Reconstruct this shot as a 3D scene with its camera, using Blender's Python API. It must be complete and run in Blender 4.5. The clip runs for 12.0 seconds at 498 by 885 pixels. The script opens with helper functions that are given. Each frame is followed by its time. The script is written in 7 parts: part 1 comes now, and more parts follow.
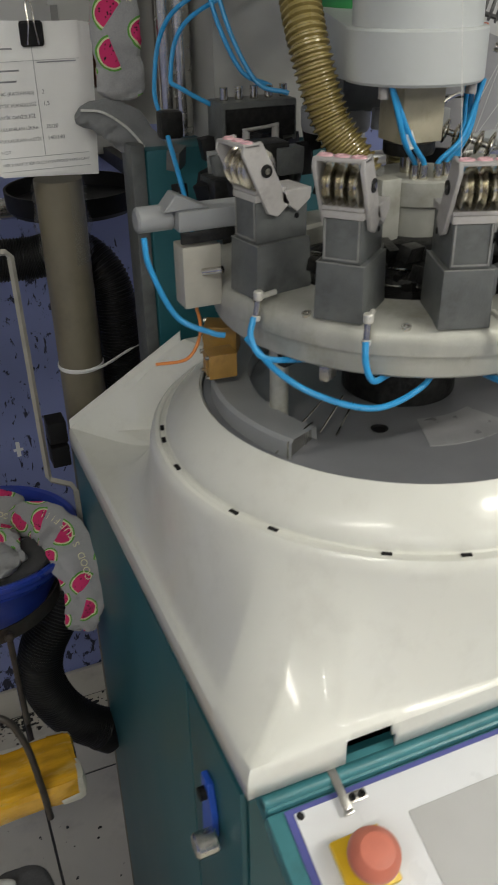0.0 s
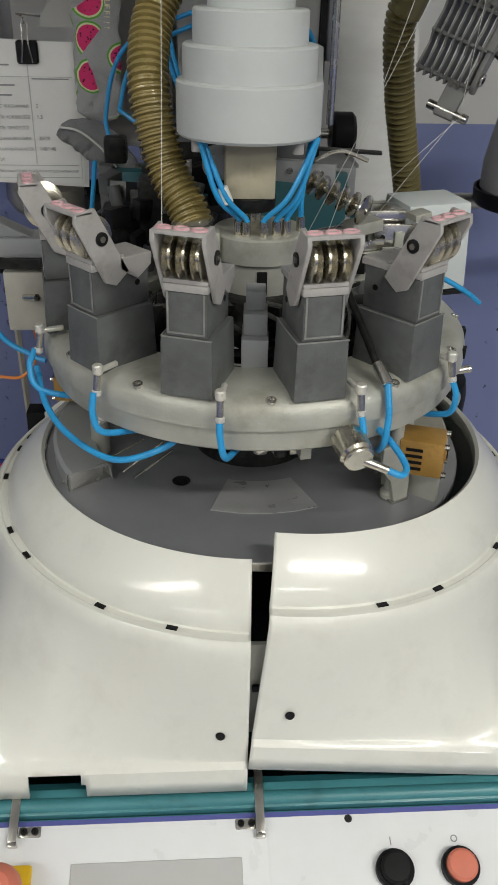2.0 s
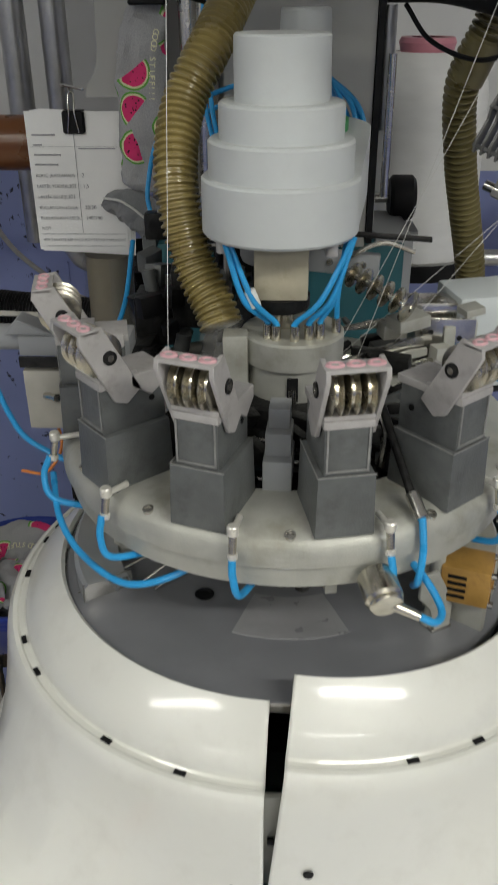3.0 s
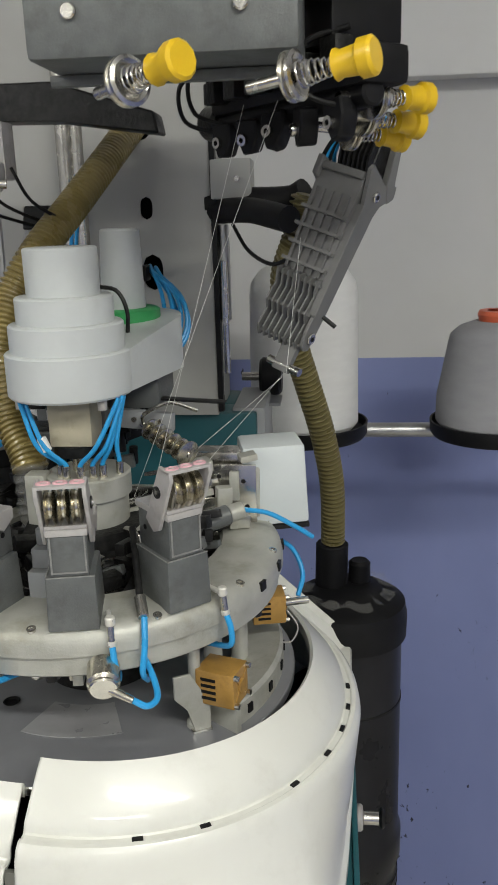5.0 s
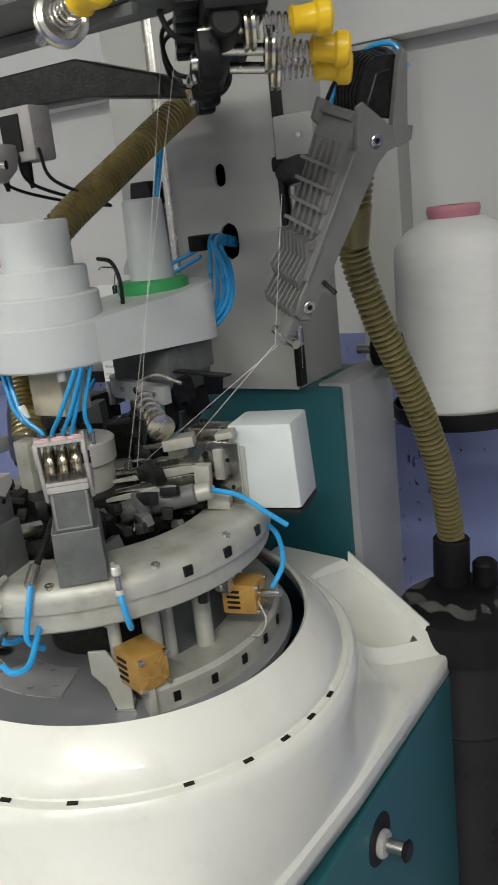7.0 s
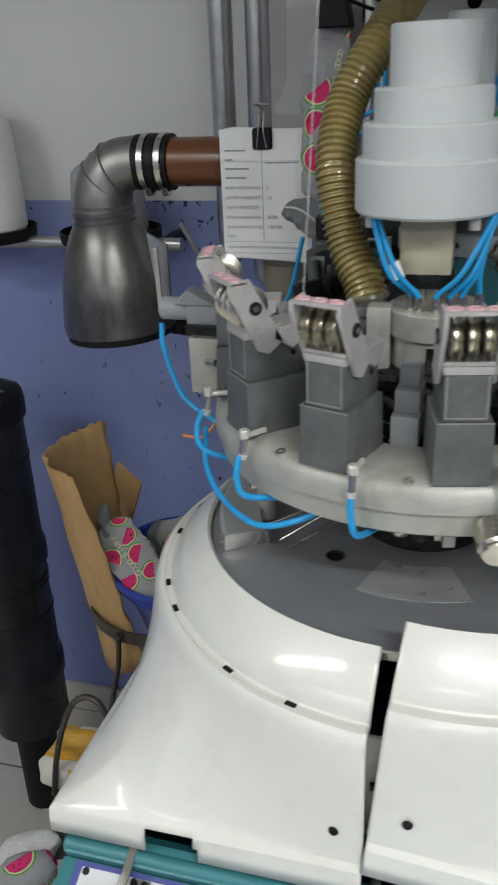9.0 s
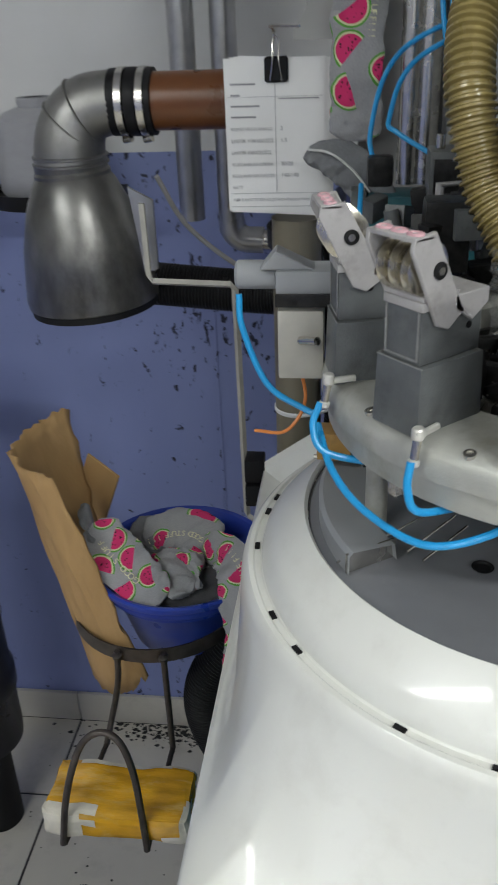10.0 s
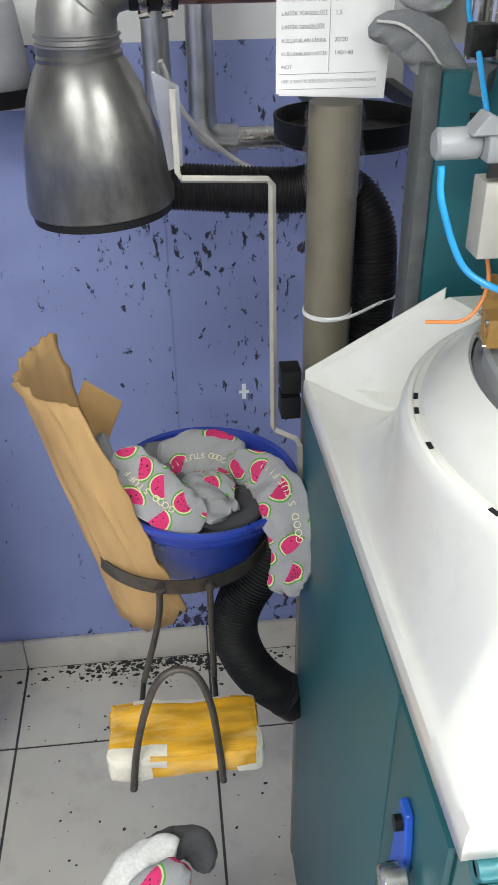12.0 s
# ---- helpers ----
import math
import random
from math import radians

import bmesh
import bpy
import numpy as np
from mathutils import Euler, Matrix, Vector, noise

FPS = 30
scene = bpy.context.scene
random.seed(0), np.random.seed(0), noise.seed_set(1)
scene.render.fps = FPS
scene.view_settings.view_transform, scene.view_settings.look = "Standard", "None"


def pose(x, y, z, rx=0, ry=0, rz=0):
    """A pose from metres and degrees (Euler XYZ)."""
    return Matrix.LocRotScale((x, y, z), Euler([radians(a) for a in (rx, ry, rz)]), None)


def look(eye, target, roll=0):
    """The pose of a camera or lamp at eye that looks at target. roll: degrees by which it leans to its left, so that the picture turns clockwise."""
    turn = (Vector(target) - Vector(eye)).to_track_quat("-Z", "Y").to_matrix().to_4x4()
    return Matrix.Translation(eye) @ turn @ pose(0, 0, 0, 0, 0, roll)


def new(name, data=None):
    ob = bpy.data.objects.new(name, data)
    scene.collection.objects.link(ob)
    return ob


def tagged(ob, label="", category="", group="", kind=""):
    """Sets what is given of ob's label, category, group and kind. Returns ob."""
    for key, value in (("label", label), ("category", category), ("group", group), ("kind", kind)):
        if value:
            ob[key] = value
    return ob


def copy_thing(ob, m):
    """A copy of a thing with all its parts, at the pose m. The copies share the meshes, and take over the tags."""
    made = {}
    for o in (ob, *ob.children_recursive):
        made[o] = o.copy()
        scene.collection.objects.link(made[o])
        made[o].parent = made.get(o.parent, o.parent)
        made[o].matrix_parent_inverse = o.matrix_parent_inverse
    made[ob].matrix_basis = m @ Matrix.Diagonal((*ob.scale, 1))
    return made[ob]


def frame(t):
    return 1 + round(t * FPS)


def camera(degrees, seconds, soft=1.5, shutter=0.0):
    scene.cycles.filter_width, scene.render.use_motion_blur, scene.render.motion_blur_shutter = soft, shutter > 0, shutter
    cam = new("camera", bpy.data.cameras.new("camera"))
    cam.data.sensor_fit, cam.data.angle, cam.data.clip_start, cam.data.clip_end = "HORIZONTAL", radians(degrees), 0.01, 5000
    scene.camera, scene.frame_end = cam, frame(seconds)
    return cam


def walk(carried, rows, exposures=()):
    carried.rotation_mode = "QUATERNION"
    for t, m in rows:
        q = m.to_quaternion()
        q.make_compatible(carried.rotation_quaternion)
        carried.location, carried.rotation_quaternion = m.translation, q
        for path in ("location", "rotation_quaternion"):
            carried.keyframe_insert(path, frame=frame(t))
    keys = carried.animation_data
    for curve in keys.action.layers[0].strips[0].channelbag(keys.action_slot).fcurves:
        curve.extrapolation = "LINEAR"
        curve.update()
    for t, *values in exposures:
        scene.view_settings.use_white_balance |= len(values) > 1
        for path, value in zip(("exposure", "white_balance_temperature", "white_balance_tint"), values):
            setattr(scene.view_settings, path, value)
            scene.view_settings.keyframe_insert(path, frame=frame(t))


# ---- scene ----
cam = camera(33.2, 12.0, shutter=0.35)
METRES, EYE, TILT, LEAN, TURN = 2.2, 1.59, 0.0, 0.0, -22.4
ROWS = [
    (0.0, 0.0, 0.0, 0.0, -0.54, -30.05, 0.94),
    (0.5, 0.0358, 0.0248, 0.0017, 2.79, -29.11, -0.26),
    (1.0, 0.0692, 0.0469, 0.0052, 7.26, -28.7, -1.19),
    (1.5, 0.1095, 0.0453, 0.0087, 12.96, -28.68, -1.58),
    (2.0, 0.1574, 0.0362, 0.0129, 19.06, -29.9, -1.14),
    (2.5, 0.1691, 0.0475, 0.0224, 23.34, -30.62, 0.07),
    (3.0, 0.1606, 0.0761, 0.0306, 24.41, -28.77, 0.33),
    (3.5, 0.1685, 0.0937, 0.0309, 25.95, -25.86, -0.09),
    (5.5, 0.2926, 0.081, 0.0207, 28.5, -15.69, 3.68),
    (6.0, 0.346, 0.1462, 0.0169, 39.34, -15.45, 4.16),
    (6.5, 0.3804, 0.1838, 0.0152, 51.02, -15.37, 5.82),
    (8.5, 0.239, 0.0832, 0.0121, 42.14, -21.17, 3.83),
    (9.0, 0.1914, 0.0576, 0.0098, 38.03, -24.55, 2.22),
    (9.5, 0.1435, 0.0659, 0.003, 35.95, -25.42, 3.03),
    (10.0, 0.0928, 0.0657, -0.0032, 28.83, -27.49, 2.06),
    (10.5, 0.0323, 0.0544, -0.012, 18.86, -30.22, 1.83),
    (11.0, -0.016, 0.0381, -0.0182, 17.73, -32.02, 1.17),
    (11.5, -0.0234, 0.0365, -0.0194, 17.23, -32.44, 0.73),
    (12.0, -0.0181, 0.0387, -0.0198, 16.48, -32.78, 0.69),
]
MORE = [
    (3.7, look((0.459, 0.053, 1.663), (0.342, 1.857, 0.805), 0.3)),
    (5.3, look((0.640, -0.112, 1.651), (0.415, 1.810, 1.143), -2.6)),
    (6.7, look((0.950, 0.059, 1.623), (-0.091, 1.684, 1.100), -6.5)),
    (8.3, look((0.613, -0.011, 1.612), (-0.142, 1.715, 0.942), -4.1)),
]
walk(cam, sorted(MORE + [(t, pose(0, 0, EYE, TILT, LEAN, TURN) @ pose(METRES * x, METRES * y, METRES * z, 90 + pitch, roll, yaw)) for t, x, y, z, yaw, pitch, roll in ROWS], key=lambda row: row[0]),
     exposures=[(0.0, 0.12, 7050, 10), (0.5, 0.08, 7100, 10), (1.0, 0.04, 7000, 10), (2.0, 0.05, 6900, 10), (2.5, -0.22, 6850, 10), (3.5, 0.26, 6850, 10), (5.5, 0.34, 6850, 10), (6.0, 0.3, 6900, 10), (6.5, 0.45, 6900, 10), (8.5, 0.20, 6500, 10), (9.0, 0.20, 6450, 10), (9.5, 0.08, 6350, 10), (10.0, 0.36, 6370, 10), (10.5, 0.50, 6400, 10), (11.0, 0.86, 6500, 10), (11.5, 1.40, 6500, 10), (12.0, 1.50, 6500, 10)])

# ---- light ----
CX, CY = 0.399, 0.600          # axis of the knitting machine
BACK, CEIL = 1.555, 2.75       # back wall, ceiling height
world = bpy.data.worlds.new("world")
scene.world = world
world.use_nodes = True
world.node_tree.nodes["Background"].inputs[0].default_value = (0.75, 0.8, 0.9, 1)
world.node_tree.nodes["Background"].inputs[1].default_value = 0.022
# first pair placed by the cover's highlights; rear pair unseen, added as fill
LAMPS = [(-0.95, -0.72), (1.45, -0.80), (-0.95, -2.4), (1.45, -2.4)]
LAMP_POWER = (12.5, 27.0, 13.0, 22.0)


# ---- materials ----
def mat(name, color, rough=0.5, metal=0.0, vary=0.12, scale=30.0, bump=0.0, bump_scale=200.0, stain=None, stain_amount=0.0, stain_scale=8.0, coat=0.0, stretch=(1, 1, 1)):
    m = bpy.data.materials.new(name)
    m.use_nodes = True
    nt = m.node_tree
    b = nt.nodes["Principled BSDF"]
    tc = nt.nodes.new("ShaderNodeTexCoord")
    mp = nt.nodes.new("ShaderNodeMapping")
    mp.inputs["Scale"].default_value = stretch
    nt.links.new(tc.outputs["Object"], mp.inputs[0])
    n = nt.nodes.new("ShaderNodeTexNoise")
    n.inputs["Scale"].default_value, n.inputs["Detail"].default_value = scale, 6
    nt.links.new(mp.outputs[0], n.inputs["Vector"])
    ramp = nt.nodes.new("ShaderNodeMapRange")
    ramp.inputs[1].default_value, ramp.inputs[2].default_value = 0.3, 0.7
    ramp.inputs[3].default_value, ramp.inputs[4].default_value = 1 - vary, 1 + vary
    nt.links.new(n.outputs["Fac"], ramp.inputs[0])
    mul = nt.nodes.new("ShaderNodeVectorMath")
    mul.operation = "SCALE"
    mul.inputs[0].default_value = color
    nt.links.new(ramp.outputs[0], mul.inputs["Scale"])
    last = mul.outputs[0]
    if stain:
        n2 = nt.nodes.new("ShaderNodeTexNoise")
        n2.inputs["Scale"].default_value, n2.inputs["Detail"].default_value = stain_scale, 9
        n2.inputs["Roughness"].default_value = 0.65
        nt.links.new(mp.outputs[0], n2.inputs["Vector"])
        r2 = nt.nodes.new("ShaderNodeMapRange")
        r2.inputs[1].default_value, r2.inputs[2].default_value = 0.52, 0.72
        r2.inputs[3].default_value, r2.inputs[4].default_value = 0, stain_amount
        nt.links.new(n2.outputs["Fac"], r2.inputs[0])
        mix = nt.nodes.new("ShaderNodeMix")
        mix.data_type = "RGBA"
        nt.links.new(r2.outputs[0], mix.inputs["Factor"])
        nt.links.new(last, mix.inputs["A"])
        mix.inputs["B"].default_value = (*stain, 1)
        last = mix.outputs["Result"]
    nt.links.new(last, b.inputs["Base Color"])
    rr = nt.nodes.new("ShaderNodeMapRange")
    rr.inputs[3].default_value, rr.inputs[4].default_value = max(0.02, rough - 0.1), min(1, rough + 0.1)
    nt.links.new(n.outputs["Fac"], rr.inputs[0])
    nt.links.new(rr.outputs[0], b.inputs["Roughness"])
    b.inputs["Metallic"].default_value = metal
    b.inputs["Coat Weight"].default_value = coat
    b.inputs["Coat Roughness"].default_value = 0.08
    if bump:
        n3 = nt.nodes.new("ShaderNodeTexNoise")
        n3.inputs["Scale"].default_value, n3.inputs["Detail"].default_value = bump_scale, 4
        nt.links.new(mp.outputs[0], n3.inputs["Vector"])
        bp = nt.nodes.new("ShaderNodeBump")
        bp.inputs["Strength"].default_value, bp.inputs["Distance"].default_value = bump, 0.002
        nt.links.new(n3.outputs["Fac"], bp.inputs["Height"])
        nt.links.new(bp.outputs[0], b.inputs["Normal"])
    return m


M_COVER = mat("cream enamel", (0.74, 0.74, 0.69), 0.34, vary=0.02, scale=7, coat=0.5, stain=(0.50, 0.48, 0.42), stain_amount=0.22, stain_scale=26)
M_TEAL = mat("teal enamel", (0.016, 0.105, 0.125), 0.42, vary=0.14, scale=5, stain=(0.05, 0.12, 0.13), stain_amount=0.5, stain_scale=7, stretch=(1, 1, 0.4))
M_TEALRAIL = mat("teal rail enamel", (0.05, 0.21, 0.24), 0.38, vary=0.08, scale=20, stain=(0.02, 0.06, 0.07), stain_amount=0.4, stain_scale=40)
M_GREY = mat("grey hammer paint", (0.115, 0.122, 0.122), 0.42, vary=0.16, scale=60, bump=0.15, bump_scale=700, stain=(0.045, 0.045, 0.042), stain_amount=0.6, stain_scale=40)
M_RIM = mat("worn grey edge", (0.24, 0.24, 0.235), 0.5, vary=0.2, scale=150)
M_VALVE = mat("beige valve plastic", (0.40, 0.385, 0.34), 0.45, vary=0.08, scale=60)
M_LIGHTGREY = mat("light grey plastic", (0.40, 0.385, 0.38), 0.45, vary=0.06, scale=80, stain=(0.16, 0.14, 0.12), stain_amount=0.35, stain_scale=90)
M_TOWER = mat("pale grey plastic", (0.55, 0.575, 0.575), 0.42, vary=0.03, scale=30, stain=(0.3, 0.3, 0.28), stain_amount=0.15, stain_scale=30)
M_ALU = mat("cast aluminium", (0.44, 0.44, 0.40), 0.46, metal=0.3, vary=0.12, scale=40, bump=0.1, bump_scale=600, stain=(0.21, 0.19, 0.12), stain_amount=0.55, stain_scale=22)
M_STEEL = mat("bright steel", (0.62, 0.60, 0.56), 0.25, metal=1.0, vary=0.1, scale=90)
M_FIT = mat("nickel plated fitting", (0.78, 0.76, 0.70), 0.3, metal=0.5, vary=0.02, scale=120)
M_NICKEL = mat("warm polished steel", (0.63, 0.595, 0.51), 0.24, metal=1.0, vary=0.12, scale=120)
M_DISC = mat("graphite steel", (0.27, 0.275, 0.295), 0.38, metal=0.35, vary=0.10, scale=18, stain=(0.15, 0.15, 0.16), stain_amount=0.35, stain_scale=7)
M_RUBBED = mat("rubbed graphite steel", (0.42, 0.42, 0.435), 0.3, metal=0.35, vary=0.08, scale=60)
M_STEMC = mat("cream stem casting", (0.44, 0.40, 0.30), 0.4, vary=0.1, scale=60, stain=(0.2, 0.16, 0.08), stain_amount=0.4, stain_scale=50)
M_DARK = mat("oily dark steel", (0.03, 0.03, 0.03), 0.4, metal=0.6, vary=0.3, scale=150, bump=0.3, bump_scale=300)
M_BLACK = mat("black plastic", (0.008, 0.008, 0.009), 0.5, vary=0.2, scale=60)
M_RUBBER = mat("black rubber hose", (0.010, 0.010, 0.011), 0.5, vary=0.2, scale=60)
M_BRASS = mat("amber plastic", (0.38, 0.215, 0.055), 0.35, vary=0.18, scale=60, stain=(0.15, 0.08, 0.03), stain_amount=0.5, stain_scale=70)
M_HOSE = mat("yellowed ribbed plastic", (0.27, 0.21, 0.075), 0.28, vary=0.15, scale=40, stain=(0.12, 0.09, 0.03), stain_amount=0.4, stain_scale=30, coat=0.3)
M_HOSE2 = mat("olive ribbed plastic", (0.165, 0.14, 0.062), 0.3, vary=0.15, scale=40)
M_BLUE = mat("blue pneumatic tube", (0.02, 0.32, 0.68), 0.3, vary=0.05, scale=60)
M_ORANGE = mat("orange wire", (0.75, 0.25, 0.06), 0.4, vary=0.05, scale=60)
M_PINK = mat("pink ceramic", (0.65, 0.38, 0.42), 0.3, vary=0.08, scale=200)
M_YELLOW = mat("yellow plastic", (0.75, 0.48, 0.02), 0.35, vary=0.06, scale=60)
M_GREEN = mat("green plastic", (0.03, 0.30, 0.09), 0.4, vary=0.06, scale=60)
M_COLUMN = mat("grey white painted steel", (0.37, 0.37, 0.357), 0.5, vary=0.05, scale=12, stain=(0.32, 0.31, 0.28), stain_amount=0.35, stain_scale=12)
M_FUNNEL = mat("worn galvanised steel", (0.20, 0.196, 0.186), 0.34, metal=0.85, vary=0.55, scale=14, bump=0.6, bump_scale=22, stain=(0.04, 0.037, 0.034), stain_amount=1.0, stain_scale=6, stretch=(1, 1, 0.5))
M_ELBOW = mat("dull galvanised elbow", (0.25, 0.245, 0.235), 0.40, metal=0.85, vary=0.4, scale=24, bump=0.5, bump_scale=30, stain=(0.10, 0.09, 0.08), stain_amount=0.6, stain_scale=12)
M_GALV = mat("galvanised pipe", (0.42, 0.42, 0.42), 0.35, metal=0.9, vary=0.15, scale=30)
M_BROWN = mat("brown plastic pipe", (0.14, 0.05, 0.015), 0.3, vary=0.1, scale=30)
M_PIPE = mat("olive grey plastic pipe", (0.19, 0.168, 0.12), 0.45, vary=0.1, scale=20, stain=(0.08, 0.07, 0.06), stain_amount=0.4, stain_scale=15)
M_CARD = mat("corrugated cardboard", (0.42, 0.26, 0.11), 0.85, vary=0.08, scale=25, bump=0.25, bump_scale=120, stain=(0.3, 0.17, 0.07), stain_amount=0.4, stain_scale=14, stretch=(1, 1, 0.3))
M_BUCKET = mat("blue bucket plastic", (0.018, 0.05, 0.36), 0.3, vary=0.1, scale=30, coat=0.2)
M_ROD = mat("bare welded rod", (0.10, 0.085, 0.075), 0.45, metal=0.7, vary=0.2, scale=80)
M_TAPE = mat("amber packing tape", (0.72, 0.38, 0.02), 0.2, vary=0.35, scale=30, bump=1.0, bump_scale=45, stain=(0.80, 0.60, 0.26), stain_amount=0.7, stain_scale=22, coat=0.6, stretch=(0.5, 1.6, 1))
M_WRAP = mat("white wrapped paper", (0.68, 0.64, 0.54), 0.45, vary=0.1, scale=40, bump=0.5, bump_scale=70, coat=0.3)
M_PAPER = mat("white paper", (0.80, 0.80, 0.79), 0.7, vary=0.02, scale=30)
M_INK = mat("grey print", (0.30, 0.30, 0.32), 0.8, vary=0.1)
M_CONE = mat("white yarn", (0.78, 0.78, 0.77), 0.9, vary=0.03, scale=30, bump=0.5, bump_scale=900, stretch=(1, 1, 3))
M_CONEGREY = mat("grey yarn", (0.33, 0.33, 0.35), 0.9, vary=0.05, scale=30, bump=0.5, bump_scale=900, stretch=(1, 1, 3))
M_PANEL = mat("white panel laminate", (0.80, 0.81, 0.84), 0.3, vary=0.02, scale=30, coat=0.2)
M_INDIGO = mat("indigo panel border", (0.10, 0.11, 0.36), 0.4, vary=0.06)
M_SCREEN = mat("grey screen film", (0.52, 0.52, 0.52), 0.22, vary=0.03, scale=20)
M_RED = mat("faded red button", (0.62, 0.18, 0.12), 0.4, vary=0.08, scale=60)
M_BOX = mat("white box plastic", (0.58, 0.62, 0.63), 0.45, vary=0.03, scale=30, stain=(0.4, 0.41, 0.4), stain_amount=0.2)
M_THREAD = mat("white thread", (0.7, 0.7, 0.68), 0.8, vary=0.05)
M_CLOCK = mat("blue lock plastic", (0.02, 0.10, 0.55), 0.35, vary=0.08)
M_GREYPANEL = mat("grey duct paint", (0.30, 0.31, 0.32), 0.45, vary=0.06, scale=15, stain=(0.2, 0.2, 0.2), stain_amount=0.3)
M_COMB = mat("grey comb plastic", (0.15, 0.15, 0.148), 0.5, vary=0.08, scale=60)
M_TILE = mat("grey floor tile", (0.55, 0.52, 0.455), 0.36, vary=0.05, scale=6, stain=(0.2, 0.19, 0.17), stain_amount=0.35, stain_scale=9)
M_GROUT = mat("dark grout", (0.06, 0.06, 0.06), 0.9, vary=0.2, scale=60)
M_CEIL = mat("white ceiling plaster", (0.72, 0.72, 0.72), 0.9, vary=0.03, scale=5)
M_PLASTER = mat("white wall paint", (0.70, 0.70, 0.70), 0.8, vary=0.04, scale=4, stain=(0.5, 0.5, 0.5), stain_amount=0.25, stain_scale=3)
M_CELLO = mat("clear film", (0.6, 0.6, 0.58), 0.12, vary=0.1, scale=50, bump=1.0, bump_scale=60, coat=0.8)
M_CELLO.node_tree.nodes["Principled BSDF"].inputs["Alpha"].default_value = 0.14


M_DRUM = mat("smoky drum plastic", (0.016, 0.016, 0.019), 0.3, vary=0.3, scale=12, stain=(0.028, 0.028, 0.03), stain_amount=0.5, stain_scale=9)
for dull in (M_BLACK, M_RUBBER, M_DRUM, M_DARK):
    dull.node_tree.nodes["Principled BSDF"].inputs["Specular IOR Level"].default_value = 0.22


def emit_mat(name, color, strength):
    m = bpy.data.materials.new(name)
    m.use_nodes = True
    b = m.node_tree.nodes["Principled BSDF"]
    b.inputs["Base Color"].default_value = (*color, 1)
    b.inputs["Emission Color"].default_value = (*color, 1)
    b.inputs["Emission Strength"].default_value = strength
    return m


M_GLOW = emit_mat("fluorescent glow", (0.95, 1.0, 0.98), 9.0)
M_LED = emit_mat("red led", (1.0, 0.02, 0.03), 6.0)


def wall_mat():
    """Blue dado below white plaster, with scuffs and black oil specks in the blue."""
    m = mat("painted wall", (0.60, 0.60, 0.60), 0.7, vary=0.04, scale=4, stain=(0.5, 0.5, 0.5), stain_amount=0.25, stain_scale=3)
    nt = m.node_tree
    b = nt.nodes["Principled BSDF"]
    white = b.inputs["Base Color"].links[0].from_socket
    geo = nt.nodes.new("ShaderNodeNewGeometry")
    sep = nt.nodes.new("ShaderNodeSeparateXYZ")
    nt.links.new(geo.outputs["Position"], sep.inputs[0])
    step = nt.nodes.new("ShaderNodeMath")
    step.operation = "LESS_THAN"
    nt.links.new(sep.outputs["Z"], step.inputs[0])
    step.inputs[1].default_value = 1.366
    mp = nt.nodes.new("ShaderNodeMapping")
    mp.inputs["Scale"].default_value = (1.0, 1.0, 0.55)
    nt.links.new(geo.outputs["Position"], mp.inputs[0])
    n1 = nt.nodes.new("ShaderNodeTexNoise")
    n1.inputs["Scale"].default_value, n1.inputs["Detail"].default_value = 5, 5
    nt.links.new(mp.outputs[0], n1.inputs["Vector"])
    mixb = nt.nodes.new("ShaderNodeMix")
    mixb.data_type = "RGBA"
    nt.links.new(n1.outputs["Fac"], mixb.inputs["Factor"])
    mixb.inputs["A"].default_value = (0.188, 0.225, 0.445, 1)
    mixb.inputs["B"].default_value = (0.268, 0.312, 0.57, 1)
    # oil specks gathered in patches
    n2 = nt.nodes.new("ShaderNodeTexNoise")
    n2.inputs["Scale"].default_value, n2.inputs["Detail"].default_value, n2.inputs["Roughness"].default_value = 58, 4, 0.62
    n2.inputs["Distortion"].default_value = 0.4
    nt.links.new(mp.outputs[0], n2.inputs["Vector"])
    n3 = nt.nodes.new("ShaderNodeTexNoise")
    n3.inputs["Scale"].default_value, n3.inputs["Detail"].default_value = 3.2, 3
    nt.links.new(geo.outputs["Position"], n3.inputs["Vector"])
    add = nt.nodes.new("ShaderNodeMath")
    add.operation = "MULTIPLY_ADD"
    nt.links.new(n3.outputs["Fac"], add.inputs[0])
    add.inputs[1].default_value = 0.40
    nt.links.new(n2.outputs["Fac"], add.inputs[2])
    speck = nt.nodes.new("ShaderNodeMapRange")
    speck.inputs[1].default_value, speck.inputs[2].default_value = 0.838, 0.885
    # thickest where the hose has rubbed, and along the skirting
    off = nt.nodes.new("ShaderNodeMath")
    off.operation = "SUBTRACT"
    nt.links.new(sep.outputs["X"], off.inputs[0])
    off.inputs[1].default_value = 0.05
    far = nt.nodes.new("ShaderNodeMath")
    far.operation = "ABSOLUTE"
    nt.links.new(off.outputs[0], far.inputs[0])
    fall = nt.nodes.new("ShaderNodeMapRange")
    fall.inputs[1].default_value, fall.inputs[2].default_value, fall.inputs[3].default_value, fall.inputs[4].default_value = 0.10, 0.55, 0.020, -0.05
    nt.links.new(far.outputs[0], fall.inputs[0])
    low = nt.nodes.new("ShaderNodeMapRange")
    low.inputs[1].default_value, low.inputs[2].default_value, low.inputs[3].default_value, low.inputs[4].default_value = 0.08, 0.20, 0.085, 0.0
    nt.links.new(sep.outputs["Z"], low.inputs[0])
    sum1 = nt.nodes.new("ShaderNodeMath")
    nt.links.new(fall.outputs[0], sum1.inputs[0])
    nt.links.new(low.outputs[0], sum1.inputs[1])
    sum2 = nt.nodes.new("ShaderNodeMath")
